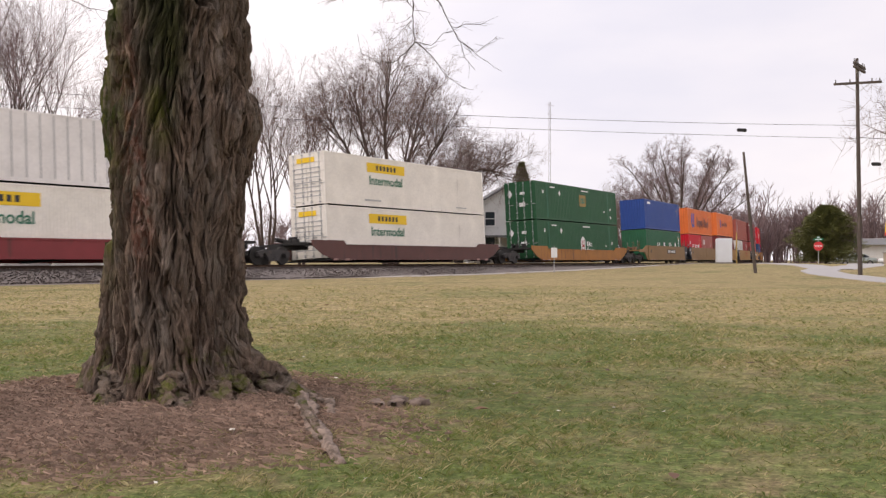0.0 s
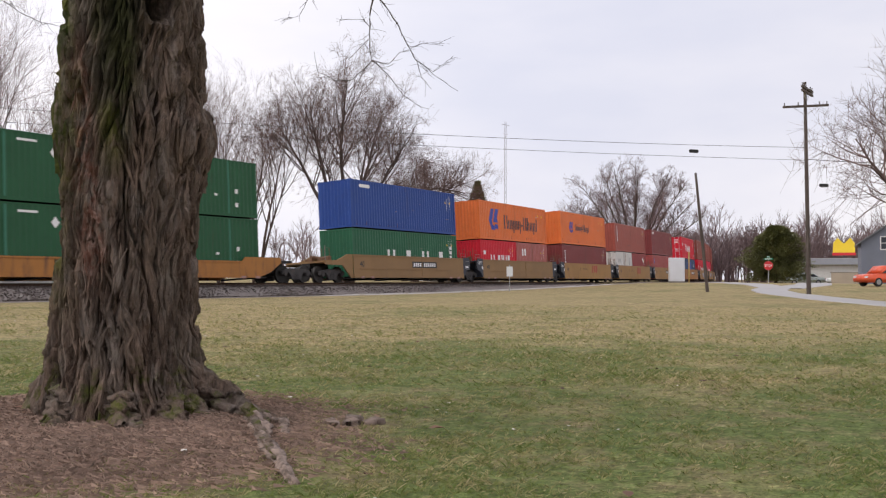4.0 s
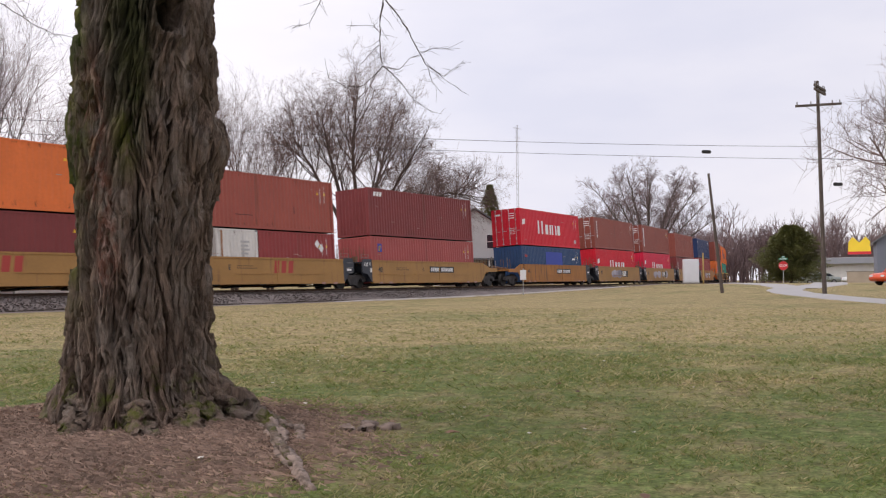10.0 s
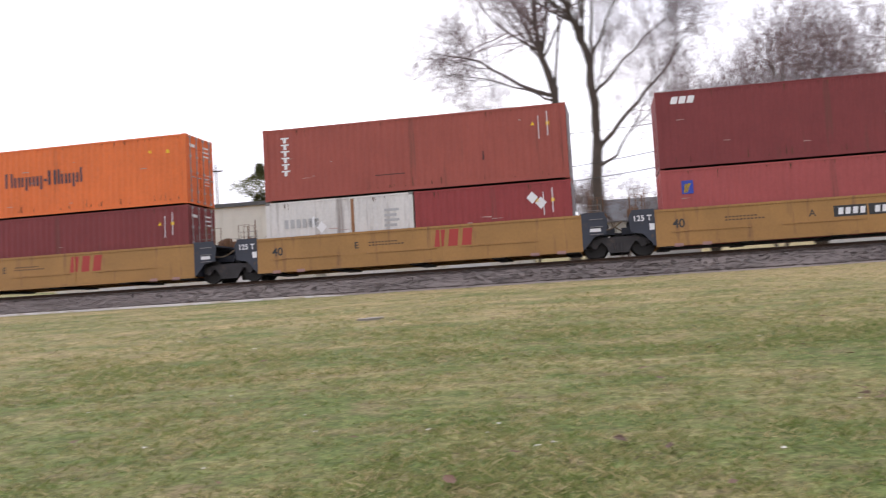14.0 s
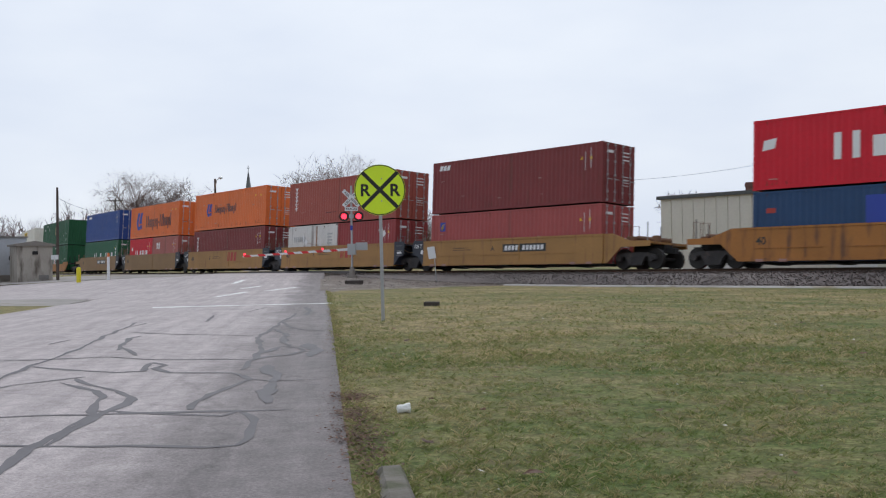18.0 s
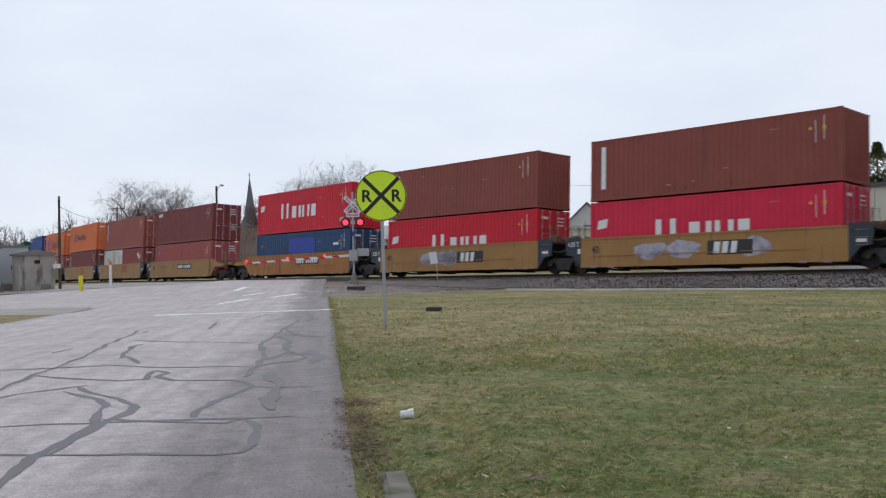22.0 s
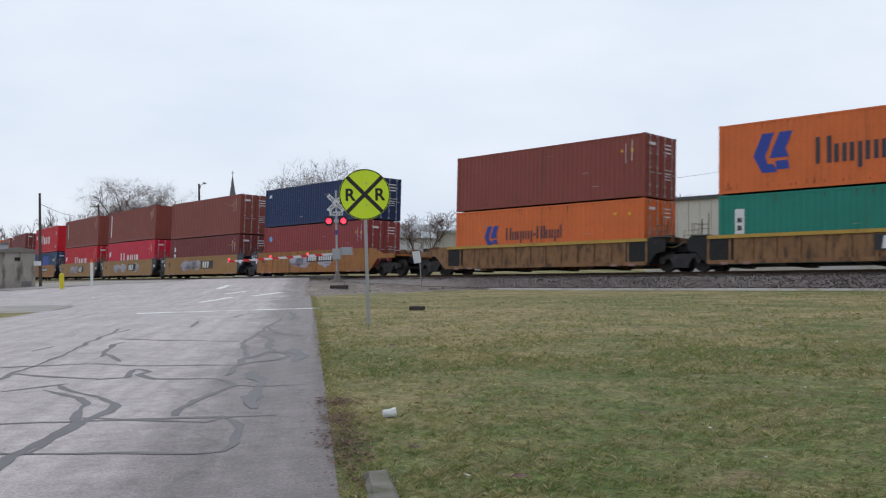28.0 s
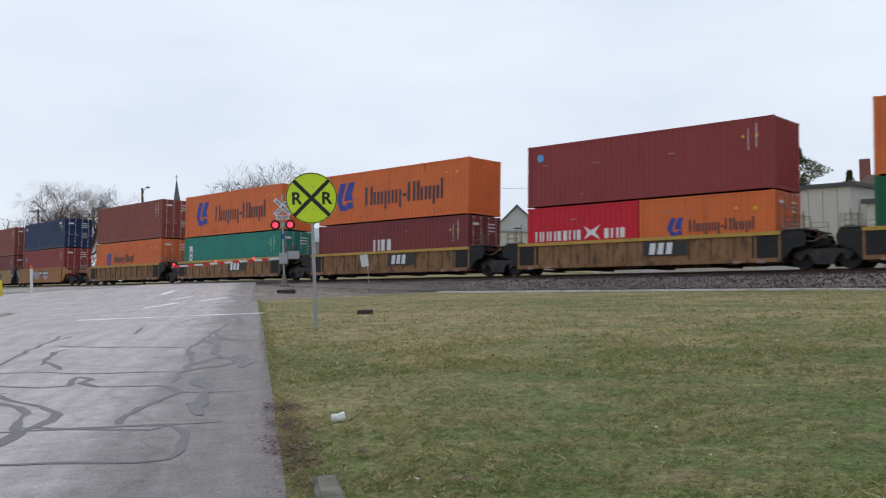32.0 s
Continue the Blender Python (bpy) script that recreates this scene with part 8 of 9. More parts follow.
for k in range(620):
    az, r = wr.choice((wr.uniform(66, 92), wr.uniform(20, 66), wr.uniform(-75, -60), wr.uniform(66, 80), wr.uniform(66, 80))), wr.uniform(200, 300)
    x, y = spot(az, r)
    h = wr.uniform(7, 11.5) * (1 + 0.25 * noise.noise((az * 0.4, 0, 0)))
    wood_limb(Vector((x, y, 0.3)), Vector((wr.uniform(-0.1, 0.1), wr.uniform(-0.1, 0.1), 1)), h * 0.8, 0.2, 0)
tagged(part("distant_woods", woods.mesh("distant_woods"), TWIGS[0]), "line of bare brown woods on the horizon", "woods", kind="stuff")

# ---- evergreens ----
NEEDLES = mat("evergreen_needles", (0.165, 0.172, 0.064), rough=0.8, var=0.3, scale=0.8, fine=6, bump=0, island=0.35)


def evergreen(az, r, h, w, shape, count, label, seed):
    """A trunk and a crown of many small needle sprays, uneven in outline."""
    rng = random.Random(seed)
    x, y = spot(az, r)
    ob = thing("evergreen_tree", label, "tree", m=pose(x, y, ground_z(x, y) - 0.05), group="evergreens")
    t = Wood()
    t.line([Vector((0, 0, -0.2)), Vector((0, 0, h * 0.5)), Vector((0, 0, h * 0.95))], [0.03 * h, 0.018 * h, 0.01], 7)
    part("trunk", t.mesh("trunk"), BARKS[1], ob)
    verts, faces = [], []
    for _ in range(count):
        f = rng.random() ** 0.85
        a = rng.uniform(0, 6.283)
        lump = 0.74 + 0.52 * noise.noise((math.cos(a) * 1.7, math.sin(a) * 1.7, f * 4 + seed)) + 0.34 * noise.noise((math.cos(a) * 5, math.sin(a) * 5, f * 13 + seed))
        out = {"cone": (1 - f) ** 0.9 + 0.04, "bush": 0.12 + 0.88 * max(0.0, 1 - max(0.0, f - 0.3) / 0.7) ** 0.62 * (0.8 + 0.2 * min(1.0, f / 0.25)), "open": (1 - abs(2 * f - 1) ** 2.2) * (0.6 + 0.4 * math.sin(f * 19))}[shape]
        rad = w / 2 * out * lump * rng.random() ** 0.35
        p = Vector((rad * math.cos(a), rad * math.sin(a), (0.05 if shape != "open" else 0.3) * h + f * h * (0.97 if shape != "open" else 0.72)))
        for k in range(2):
            d = Vector((math.cos(a) + rng.uniform(-0.6, 0.6), math.sin(a) + rng.uniform(-0.6, 0.6), rng.uniform(-0.3, 0.9))).normalized() * rng.uniform(0.12, 0.30) * (h / 7) ** 0.5
            s = Vector((-d.y, d.x, rng.uniform(-0.1, 0.1))) * rng.uniform(0.18, 0.34)
            b = len(verts)
            verts += [tuple(p), tuple(p + d * 0.5 + s), tuple(p + d), tuple(p + d * 0.5 - s)]
            faces.append((b, b + 1, b + 2, b + 3))
    me = bpy.data.meshes.new("crown")
    me.from_pydata(verts, [], faces)
    part("crown", me, NEEDLES, ob, "dense dark green needles")
    return ob


evergreen(72.35, 102, 5.7, 8.2, "bush", 30000, "broad round dark green evergreen by the street", 3)
evergreen(55.3, 112, 11.2, 7.4, "cone", 7000, "pointed dark spruce beyond the houses", 5)
evergreen(-20.3, 92, 10.8, 9.5, "open", 6500, "dark pine with layered boughs behind a building", 7)
evergreen(-17.6, 100, 9.2, 4.4, "open", 2500, "dark pine with layered boughs behind a building", 8)

# ---- poles and wires ----
POLEWOOD = mat("weathered_pole_wood", (0.082, 0.064, 0.054), rough=0.9, var=0.25, scale=2, fine=20, bump=0.4, stretch=(3, 3, 0.2), second=(0.17, 0.14, 0.12), amount=0.4)
INSULATOR = mat("insulator_grey", (0.24, 0.24, 0.25), rough=0.3, var=0.1, bump=0)


def pole(az, r, h, rad=0.16, lean=(0, 0), arms=(), label="weathered wooden utility pole", turn=0.0):
    """arms: (height, length, turn, cant) of each crossarm."""
    x, y = spot(az, r)
    ob = thing("utility_pole", label, "utility pole", m=pose(x, y, ground_z(x, y), lean[0], lean[1], turn), group="utility poles")
    bm = bmesh.new()
    tube(bm, ((0, 0, -0.5), (0, 0, h * 0.5), (0, 0, h)), (rad, rad * 0.85, rad * 0.66), 12)
    part("pole", bm, POLEWOOD, ob)
    for z, L, a, cant in arms:
        bm = bmesh.new()
        box(bm, -L / 2, L / 2, -0.055, 0.055, -0.06, 0.06)
        arm = part("crossarm", bm, POLEWOOD, ob, m=Matrix.Translation((0, 0, z)) @ Matrix.Rotation(radians(a), 4, "Z") @ Matrix.Rotation(radians(cant), 4, "Y") @ Matrix.Translation((0, -rad, 0)))
        for u in (-0.46, -0.16, 0.3, 0.46):
            bm = bmesh.new()
            tube(bm, ((u * L, 0, 0.06), (u * L, 0, 0.12), (u * L, 0, 0.15), (u * L, 0, 0.22)), (0.015, 0.045, 0.03, 0.04), 8)
            part("insulator", bm, INSULATOR, arm, "grey insulator")
        bm = bmesh.new()
        for s in (-1, 1):
            rod(bm, (s * L * 0.27, 0.06, -0.04), (0, 0.06, -0.5), 0.015, 5)
        part("brace", bm, GALV, arm)
    return ob


pole(74.08, 56.5, 11.75, 0.125, (0, -0.6), ((10.4, 2.4, 0, 0), (11.35, 2.2, 68, 0), (11.15, 2.2, 68, 0)), "tall weathered utility pole with three crossarms", -74 + 8)
pole(68.62, 60.5, 7.3, 0.105, (0, -5.2), (), "leaning bare wooden pole on the lawn", -69)
pole(19.0, 47.5, 11.2, 0.16, (0, 0), (), "weathered utility pole behind the track")
pole(20.1, 55.0, 10.5, 0.15, (0, 0), (), "weathered utility pole behind the track")
pole(-6.8, 61.0, 9.4, 0.11, (0, 0), ((7.2, 1.4, 20, 0),), "slim utility pole with a small crossarm")
pole(-66.55, 60.0, 5.4, 0.095, (0, 0), (), "short dark utility pole beside a hut")
pole(-63.5, 130, 9.5, 0.14, (0, 0), ((9.2, 2.2, 40, 0),), "distant utility pole with a crossarm")
pole(-22.8, 90, 10.8, 0.13, (0, 0), ((10.2, 1.2, 30, 0),), "utility pole with a crossarm beyond a building")
for az, el in ((-41.6, 4.35), (-40.05, 4.85), (-39.06, 4.94), (-37.66, 5.17)):
    pole(az, 110, 110 * math.tan(radians(el)) + 0.4, 0.13, (0, 0), ((110 * math.tan(radians(el)) - 0.3, 2.0, 10, 0),) if az != -39.06 else (), "distant utility pole beyond the crossing")
lamp_post = pole(-58.0, 88, 8.4, 0.13, (0, 0), (), "wooden pole with a street lamp on a curved arm")
bm = bmesh.new()
tube(bm, ((0, 0, 7.6), (0.6, -0.2, 8.2), (1.4, -0.4, 8.35)), (0.03, 0.03, 0.03), 6)
arm = part("lamp_arm", bm, GALV, lamp_post)
bm = bmesh.new()
tube(bm, ((1.3, -0.4, 8.35), (1.6, -0.45, 8.33), (1.95, -0.5, 8.3)), (0.06, 0.13, 0.05), 8)
part("lamp_head", bm, GALV, arm)
bm = bmesh.new()
box(bm, -0.20, 0.34, -0.3, -0.10, 1.22, 1.48)
part("meter_box", bm, SIGN_WHITE, [o for o in scene.objects if o.name.startswith("utility_pole") and o["label"].startswith("short dark")][0], "white box on the pole")
MASTMETAL = mat("mast_metal", (0.45, 0.45, 0.47), rough=0.5, metal=0.4, var=0.1, bump=0)
x, y = spot(56.96, 125)
tower = thing("radio_mast", "slender lattice radio mast in the distance", "radio mast", m=pose(x, y, ground_z(x, y)))
for k in range(3):
    bm = bmesh.new()
    a = 2 * math.pi * k / 3
    rod(bm, (0.2 * math.cos(a), 0.2 * math.sin(a), 0), (0.12 * math.cos(a), 0.12 * math.sin(a), 20.8), 0.03, 4)
    part("mast_leg", bm, MASTMETAL, tower)
bm = bmesh.new()
for k in range(26):
    z = 0.8 * k
    rod(bm, (0.2, 0, z), (-0.1, 0.17, z + 0.8), 0.012, 3)
    rod(bm, (-0.1, 0.17, z), (-0.1, -0.17, z + 0.8), 0.012, 3)
part("lattice", bm, MASTMETAL, tower)
bm = bmesh.new()
rod(bm, (-0.9, 0, 20.4), (0.9, 0, 20.4), 0.03, 4)
rod(bm, (-0.6, 0, 19.2), (0.6, 0, 19.2), 0.03, 4)
part("antenna", bm, MASTMETAL, tower)

WIRE = mat("black_wire", (0.03, 0.03, 0.032), rough=0.6, var=0.05, bump=0)


def wire(a, b, sag, r=0.012, label="black overhead wire strung between poles"):
    pts = []
    for k in range(25):
        f = k / 24
        p = Vector(a).lerp(Vector(b), f)
        p.z -= sag * 4 * f * (1 - f)
        pts.append(p)
    bm = bmesh.new()
    tube(bm, pts, [r] * 25, 4)
    tagged(part("overhead_wire", bm, WIRE), label, "wire", group="overhead wires")


def at_pole(az, r, z):
    return (*spot(az, r), z)


wire(at_pole(19.0, 47.5, 8.6), at_pole(74.0, 56.3, 8.25), 0.4, 0.011)
wire(at_pole(19.0, 47.5, 7.9), at_pole(74.0, 56.3, 7.55), 0.25, 0.010)
wire(at_pole(20.1, 55, 9.9), at_pole(-6.8, 61, 8.6), 0.9, 0.014)
wire(at_pole(19.0, 47.5, 8.2), at_pole(-6.8, 61, 6.2), 0.8, 0.018)
wire(at_pole(19.0, 47.5, 7.2), at_pole(-6.8, 61, 5.4), 0.8, 0.02)
wire(at_pole(20.1, 55, 9.4), at_pole(38.0, 60, 9.2), 0.6, 0.014)
wire(at_pole(74.0, 56.3, 7.6), at_pole(96.0, 50, 6.2), 0.5, 0.016)
wire(at_pole(-66.55, 60.0, 5.3), at_pole(-63.5, 130, 9.6), 0.8, 0.016)
wire(at_pole(-22.8, 90, 10.6), at_pole(-37.66, 110, 10.5), 0.8, 0.014)
bm = bmesh.new()
box(bm, -0.28, 0.28, -0.08, 0.08, -0.09, 0.09)
bmesh.ops.bevel(bm, geom=bm.edges[:], offset=0.04, segments=2, affect="EDGES")
tagged(part("wire_closure", bm, BLACK, m=pose(*at_pole(67.9, 54.6, 8.05), 0, 0, -35)), "black splice closure hanging on an overhead wire", "wire closure")
bm = bmesh.new()
box(bm, -0.28, 0.28, -0.08, 0.08, -0.09, 0.09)
bmesh.ops.bevel(bm, geom=bm.edges[:], offset=0.04, segments=2, affect="EDGES")
tagged(part("wire_closure", bm, BLACK, m=pose(*at_pole(74.9, 56.0, 6.1), 0, 0, -35)), "black splice closure hanging on an overhead wire", "wire closure")

# ---- buildings beyond the track ----
GLASS = mat("dark_window_glass", (0.035, 0.04, 0.05), rough=0.12, var=0.1, bump=0, spec=0.6)
TRIM = mat("white_trim", (0.68, 0.68, 0.67), rough=0.6, var=0.08, bump=0)
SIDING = mat("white_siding", (0.62, 0.62, 0.61), rough=0.7, var=0.1, scale=1, fine=8, bump=0.1, second=(0.42, 0.42, 0.41), amount=0.25)
BEIGE = mat("beige_metal_siding", (0.66, 0.64, 0.57), rough=0.55, var=0.1, scale=0.5, fine=6, bump=0.05, second=(0.40, 0.38, 0.33), amount=0.25, stretch=(2, 2, 0.3))
SHINGLE = mat("grey_shingle", (0.16, 0.165, 0.175), rough=0.9, var=0.2, scale=1, fine=12, bump=0.4)
REDROOF = mat("red_metal_roof", (0.42, 0.075, 0.065), rough=0.5, var=0.12, scale=0.6, fine=6, bump=0.05)
ROOFPALE_ = mat("pale_shingle", (0.40, 0.41, 0.42), rough=0.8, var=0.12, bump=0.1)
BLUEGREY = mat("blue_grey_siding", (0.155, 0.17, 0.21), rough=0.7, var=0.12, scale=1, fine=9, bump=0.1)
BRICKWALL = mat("weathered_brick", (0.26, 0.20, 0.175), rough=0.9, var=0.2, scale=0.6, fine=9, bump=0.3)


def window(ob, x, y, z, w, h, face="y"):
    """A framed window on the wall that looks to -y (face y) or to -x (face x)."""
    m = Matrix.Translation((x, y, z)) @ (Matrix.Identity(4) if face == "y" else Matrix.Rotation(-math.pi / 2, 4, "Z"))
    f = part("window", shared("window|%.2f|%.2f" % (w, h), lambda bm: (box(bm, -w / 2 - 0.09, -w / 2, -0.06, 0.02, -0.09, h + 0.09), box(bm, w / 2, w / 2 + 0.09, -0.06, 0.02, -0.09, h + 0.09), box(bm, -w / 2, w / 2, -0.06, 0.02, h, h + 0.09), box(bm, -w / 2, w / 2, -0.07, 0.02, -0.09, 0), box(bm, -w / 2, w / 2, -0.045, 0.01, h / 2 - 0.03, h / 2 + 0.03))), TRIM, ob, m=m)
    part("pane", shared("pane|%.2f|%.2f" % (w, h), lambda bm: box(bm, -w / 2, w / 2, -0.02, -0.005, 0, h)), GLASS, f)


def gabled(name, az, r, wide, deep, eave, ridge, wall, roof, label, turn=0.0, along="x", windows=(), porch=False, chimney=False):
    """A gabled house; the ridge runs along x, or towards the viewer (along y)."""
    x, y = spot(az, r)
    ob = thing(name, label, "house", m=facing(az, r, ground_z(x, y) - 0.1, turn))
    w, d = (wide / 2, deep / 2) if along == "x" else (deep / 2, wide / 2)
    rot = Matrix.Identity(4) if along == "x" else Matrix.Rotation(math.pi / 2, 4, "Z")
    bm = bmesh.new()
    v = [bm.verts.new(p) for p in ((-w, -d, 0), (w, -d, 0), (w, d, 0), (-w, d, 0), (-w, -d, eave), (w, -d, eave), (w, d, eave), (-w, d, eave), (-w, 0, ridge - 0.1), (w, 0, ridge - 0.1))]
    for q in ((0, 1, 5, 4), (2, 3, 7, 6), (1, 2, 6, 9, 5), (3, 0, 4, 8, 7)):
        bm.faces.new([v[i] for i in q])
    part("wall", bm, wall, ob, m=rot)
    slope = (ridge - eave) / d
    for s in (-1, 1):
        bm = bmesh.new()
        o = 0.35
        e = eave - o * slope
        pts = [(-w - o, s * (d + o), e), (w + o, s * (d + o), e), (w + o, 0, ridge), (-w - o, 0, ridge)]
        lo, hi = [bm.verts.new(p) for p in pts], [bm.verts.new((a, b, c + 0.14)) for a, b, c in pts]
        bm.faces.new(lo)
        bm.faces.new(hi[::-1])
        for i in range(4):
            bm.faces.new((lo[i], hi[i], hi[(i + 1) % 4], lo[(i + 1) % 4]))
        part("roof", bm, roof, ob, m=rot)
    for u, z, ww, hh in windows:
        window(ob, u, -(deep / 2) - 0.005, z, ww, hh)
    if porch:
        bm = bmesh.new()
        box(bm, -wide * 0.42, wide * 0.42, -deep / 2 - 2.0, -deep / 2, 2.45, 2.62)
        p = part("porch_roof", bm, roof, ob)
        for k in range(4):
            bm = bmesh.new()
            u = -wide * 0.4 + wide * 0.8 * k / 3
            box(bm, u - 0.07, u + 0.07, -deep / 2 - 1.92, -deep / 2 - 1.78, 0.1, 2.46)
            part("porch_post", bm, TRIM, p)
        bm = bmesh.new()
        box(bm, -wide * 0.42, wide * 0.42, -deep / 2 - 1.95, -deep / 2, 0, 0.3)
        part("porch_floor", bm, CONCRETE, ob)
    if chimney:
        bm = bmesh.new()
        box(bm, wide * 0.2, wide * 0.2 + 0.6, -0.3, 0.3, eave, ridge + 0.9)
        part("chimney", bm, BRICKWALL, ob)
    return ob


gabled("house", 28.9, 60, 9.0, 8.0, 4.3, 6.3, SIDING, REDROOF, "white house with a red metal roof and a front gable", 8, "x", ((-2.6, 1.0, 1.0, 1.5), (0.2, 1.0, 1.0, 1.5), (2.8, 1.0, 1.0, 1.5)), True)
gabled("house", 29.9, 57.0, 3.4, 4.5, 3.6, 5.2, SIDING, SHINGLE, "white front wing of a house with a grey gable", 8, "y", ((0, 1.2, 0.9, 1.4),))
gabled("house", 54.0, 96, 7.5, 7.0, 5.0, 7.4, SIDING, SHINGLE, "white two-storey house with a porch and grey roof", 10, "y", ((-1.6, 1.0, 0.9, 1.5), (1.6, 1.0, 0.9, 1.5), (-1.6, 3.6, 0.9, 1.3), (1.6, 3.6, 0.9, 1.3)), True)
gabled("house", 58.3, 104, 6.5, 7.0, 4.8, 7.3, SIDING, SHINGLE, "white house with a steep dark grey roof", 5, "x", ((-1.6, 1.0, 0.9, 1.5), (1.6, 3.2, 0.9, 1.2)))
gabled("house", 22.9, 76, 6.5, 6.0, 3.5, 6.1, mat("tan_siding", (0.36, 0.31, 0.25), rough=0.8, var=0.12, bump=0.1), mat("brown_shingle", (0.105, 0.085, 0.072), rough=0.9, var=0.2, scale=1, fine=12, bump=0.3), "small tan house with a brown shingle roof", -8, "x", ((-1.6, 1.0, 0.9, 1.3), (1.6, 1.0, 0.9, 1.3)))
gabled("house", 15.6, 84, 8.5, 8.0, 4.2, 8.6, SIDING, SHINGLE, "white house with a steep grey shingle roof", -12, "x", ((-2.4, 1.2, 1.0, 1.5), (0, 1.2, 1.0, 1.5), (2.4, 1.2, 1.0, 1.5)))
gabled("house", 2.0, 95, 9.0, 7.0, 3.6, 5.6, SIDING, SHINGLE, "low white house with a grey roof", 15, "x", ((-2.4, 1.2, 1.0, 1.3), (2.4, 1.2, 1.0, 1.3)))
gabled("house", -46.6, 120, 10.0, 8.0, 4.2, 5.9, SIDING, ROOFPALE_, "low pale house with a pale grey roof beyond the track", 20, "x", ((-2.5, 1.5, 1.0, 1.4), (2.5, 1.5, 1.0, 1.4)))
gabled("house", -36.2, 125, 7.0, 7.0, 5.0, 8.4, SIDING, SHINGLE, "white gabled house beyond the track", 0, "y", ((-1.2, 1.5, 1.0, 1.4), (1.2, 1.5, 1.0, 1.4), (0, 4.4, 1.0, 1.2)))
gabled("house", 78.4, 110, 6.6, 8.0, 4.6, 6.9, BLUEGREY, SHINGLE, "dark blue-grey house with white trim and a steep gable", 4, "y", ((-1.0, 3.9, 0.9, 1.2), (1.6, 0.9, 1.0, 1.3), (-1.4, 0.9, 0.9, 1.2)))


def shed(name, x0, x1, y, deep, h, wall, cap, label, bays=0, category="building"):
    """A long low building parallel to the street, ribbed walls, flat cap."""
    zb = min(ground_z(x0, y), ground_z(x1, y)) - 0.1
    L = x1 - x0
    ob = thing(name, label, category, m=pose((x0 + x1) / 2, y + deep / 2, zb))
    bm = bmesh.new()
    n = max(8, int(L / 0.9))
    box(bm, -L / 2, L / 2, -deep / 2 + 0.02, deep / 2, 0, h - 0.25)
    body = part("wall", bm, wall, ob)
    sheet_ = shared("wall_panel|%.2f|%.2f" % (L / n, h), lambda b_: prism(b_, [(0, 0), (L / n - 0.07, 0), (L / n - 0.07, h - 0.25), (0, h - 0.25)], -0.05, 0.0))
    for k in range(n):
        part("wall_panel", sheet_, wall, body, m=Matrix.Translation((-L / 2 + L * k / n, -deep / 2 + 0.018, 0)))
    bm = bmesh.new()
    prism(bm, [(-L / 2 - 0.25, h - 0.25), (L / 2 + 0.25, h - 0.25), (L / 2 + 0.25, h), (-L / 2 - 0.25, h)], -deep / 2 - 0.25, deep / 2 + 0.25)
    part("roof", bm, cap, ob)
    for k in range(bays):
        u = -L / 2 + L * (k + 0.5) / bays
        leaf = part("door", shared("bay_door", lambda b_: box(b_, -1.3, 1.3, -0.04, 0.02, 0, 2.7)), TRIM, ob, "white roll-up door", m=Matrix.Translation((u, -deep / 2 - 0.04, 0)))
        for j in range(5):
            part("door_rib", shared("door_rib", lambda b_: box(b_, -1.25, 1.25, -0.06, -0.042, 0, 0.05)), TRIM, leaf, m=Matrix.Translation((0, 0, 0.25 + 0.55 * j)))
    return ob


ROOFDARK = mat("dark_roof_edge", (0.085, 0.09, 0.09), rough=0.6, var=0.15, bump=0.05)
ROOFPALE = mat("pale_metal_roof", (0.50, 0.51, 0.52), rough=0.5, var=0.1, bump=0.05)
shed("warehouse", -38.5, -19.5, 62, 16, 5.75, BEIGE, ROOFDARK, "long beige metal warehouse with a dark roof edge", 2)
shed("warehouse", -17.5, -5.4, 58, 12, 4.35, BEIGE, ROOFDARK, "low beige metal building with a dark roof edge", 2)
shed("warehouse", -70.0, -56.5, 72, 12, 4.3, BEIGE, ROOFPALE, "pale metal building beyond the crossing", 1)
store = shed("store", -12, 12, 0, 14, 3.6, SIDING, ROOFPALE, "low pale commercial building with a grey metal roof", 0)
store.matrix_basis = facing(78.9, 147, 0.25)
bm = bmesh.new()
prism(bm, [(-12.4, 2.75), (12.4, 2.75), (12.4, 3.55), (-12.4, 3.55)], -7.9, -7.3)
part("fascia", bm, mat("grey_fascia", (0.27, 0.28, 0.31), rough=0.5, var=0.1, bump=0.05), store, "grey metal fascia")
x, y = spot(78.6, 126)
low = thing("yard_wall", "low tan block wall along a parking area", "wall", m=facing(78.6, 126, 0.2))
bm = bmesh.new()
box(bm, -7.4, 7.4, -0.1, 0.1, -0.3, 1.62)
part("wall", bm, mat("tan_block", (0.40, 0.335, 0.26), rough=0.9, var=0.15, scale=0.8, fine=9, bump=0.2), low)
bm = bmesh.new()
box(bm, -7.5, 7.5, -0.14, 0.14, 1.62, 1.7)
part("coping", bm, CONCRETE, low)
old = thing("school_building", "old flat-roofed brick building with a stepped parapet", "building", m=facing(-15.9, 128, 0.3, 5))
bm = bmesh.new()
prism(bm, [(-8, 0), (8, 0), (8, 9.6), (3.2, 9.6), (2.2, 10.8), (-2.2, 10.8), (-3.2, 9.6), (-8, 9.6)], -5, 5)
part("wall", bm, BRICKWALL, old)
bm = bmesh.new()
box(bm, -8.2, 8.2, -5.2, 5.2, 9.3, 9.55)
part("cornice", bm, CONCRETE, old)
for u in (-6, -4, -2, 0, 2, 4, 6):
    window(old, u, -5.01, 6.2, 1.1, 1.9)
bm = bmesh.new()
box(bm, -2.6, -1.4, 0, 1.2, 10.0, 13.2)
part("chimney", bm, mat("red_brick", (0.27, 0.11, 0.085), rough=0.9, var=0.2, fine=9, bump=0.3), old)
x, y = spot(-26.75, 92)
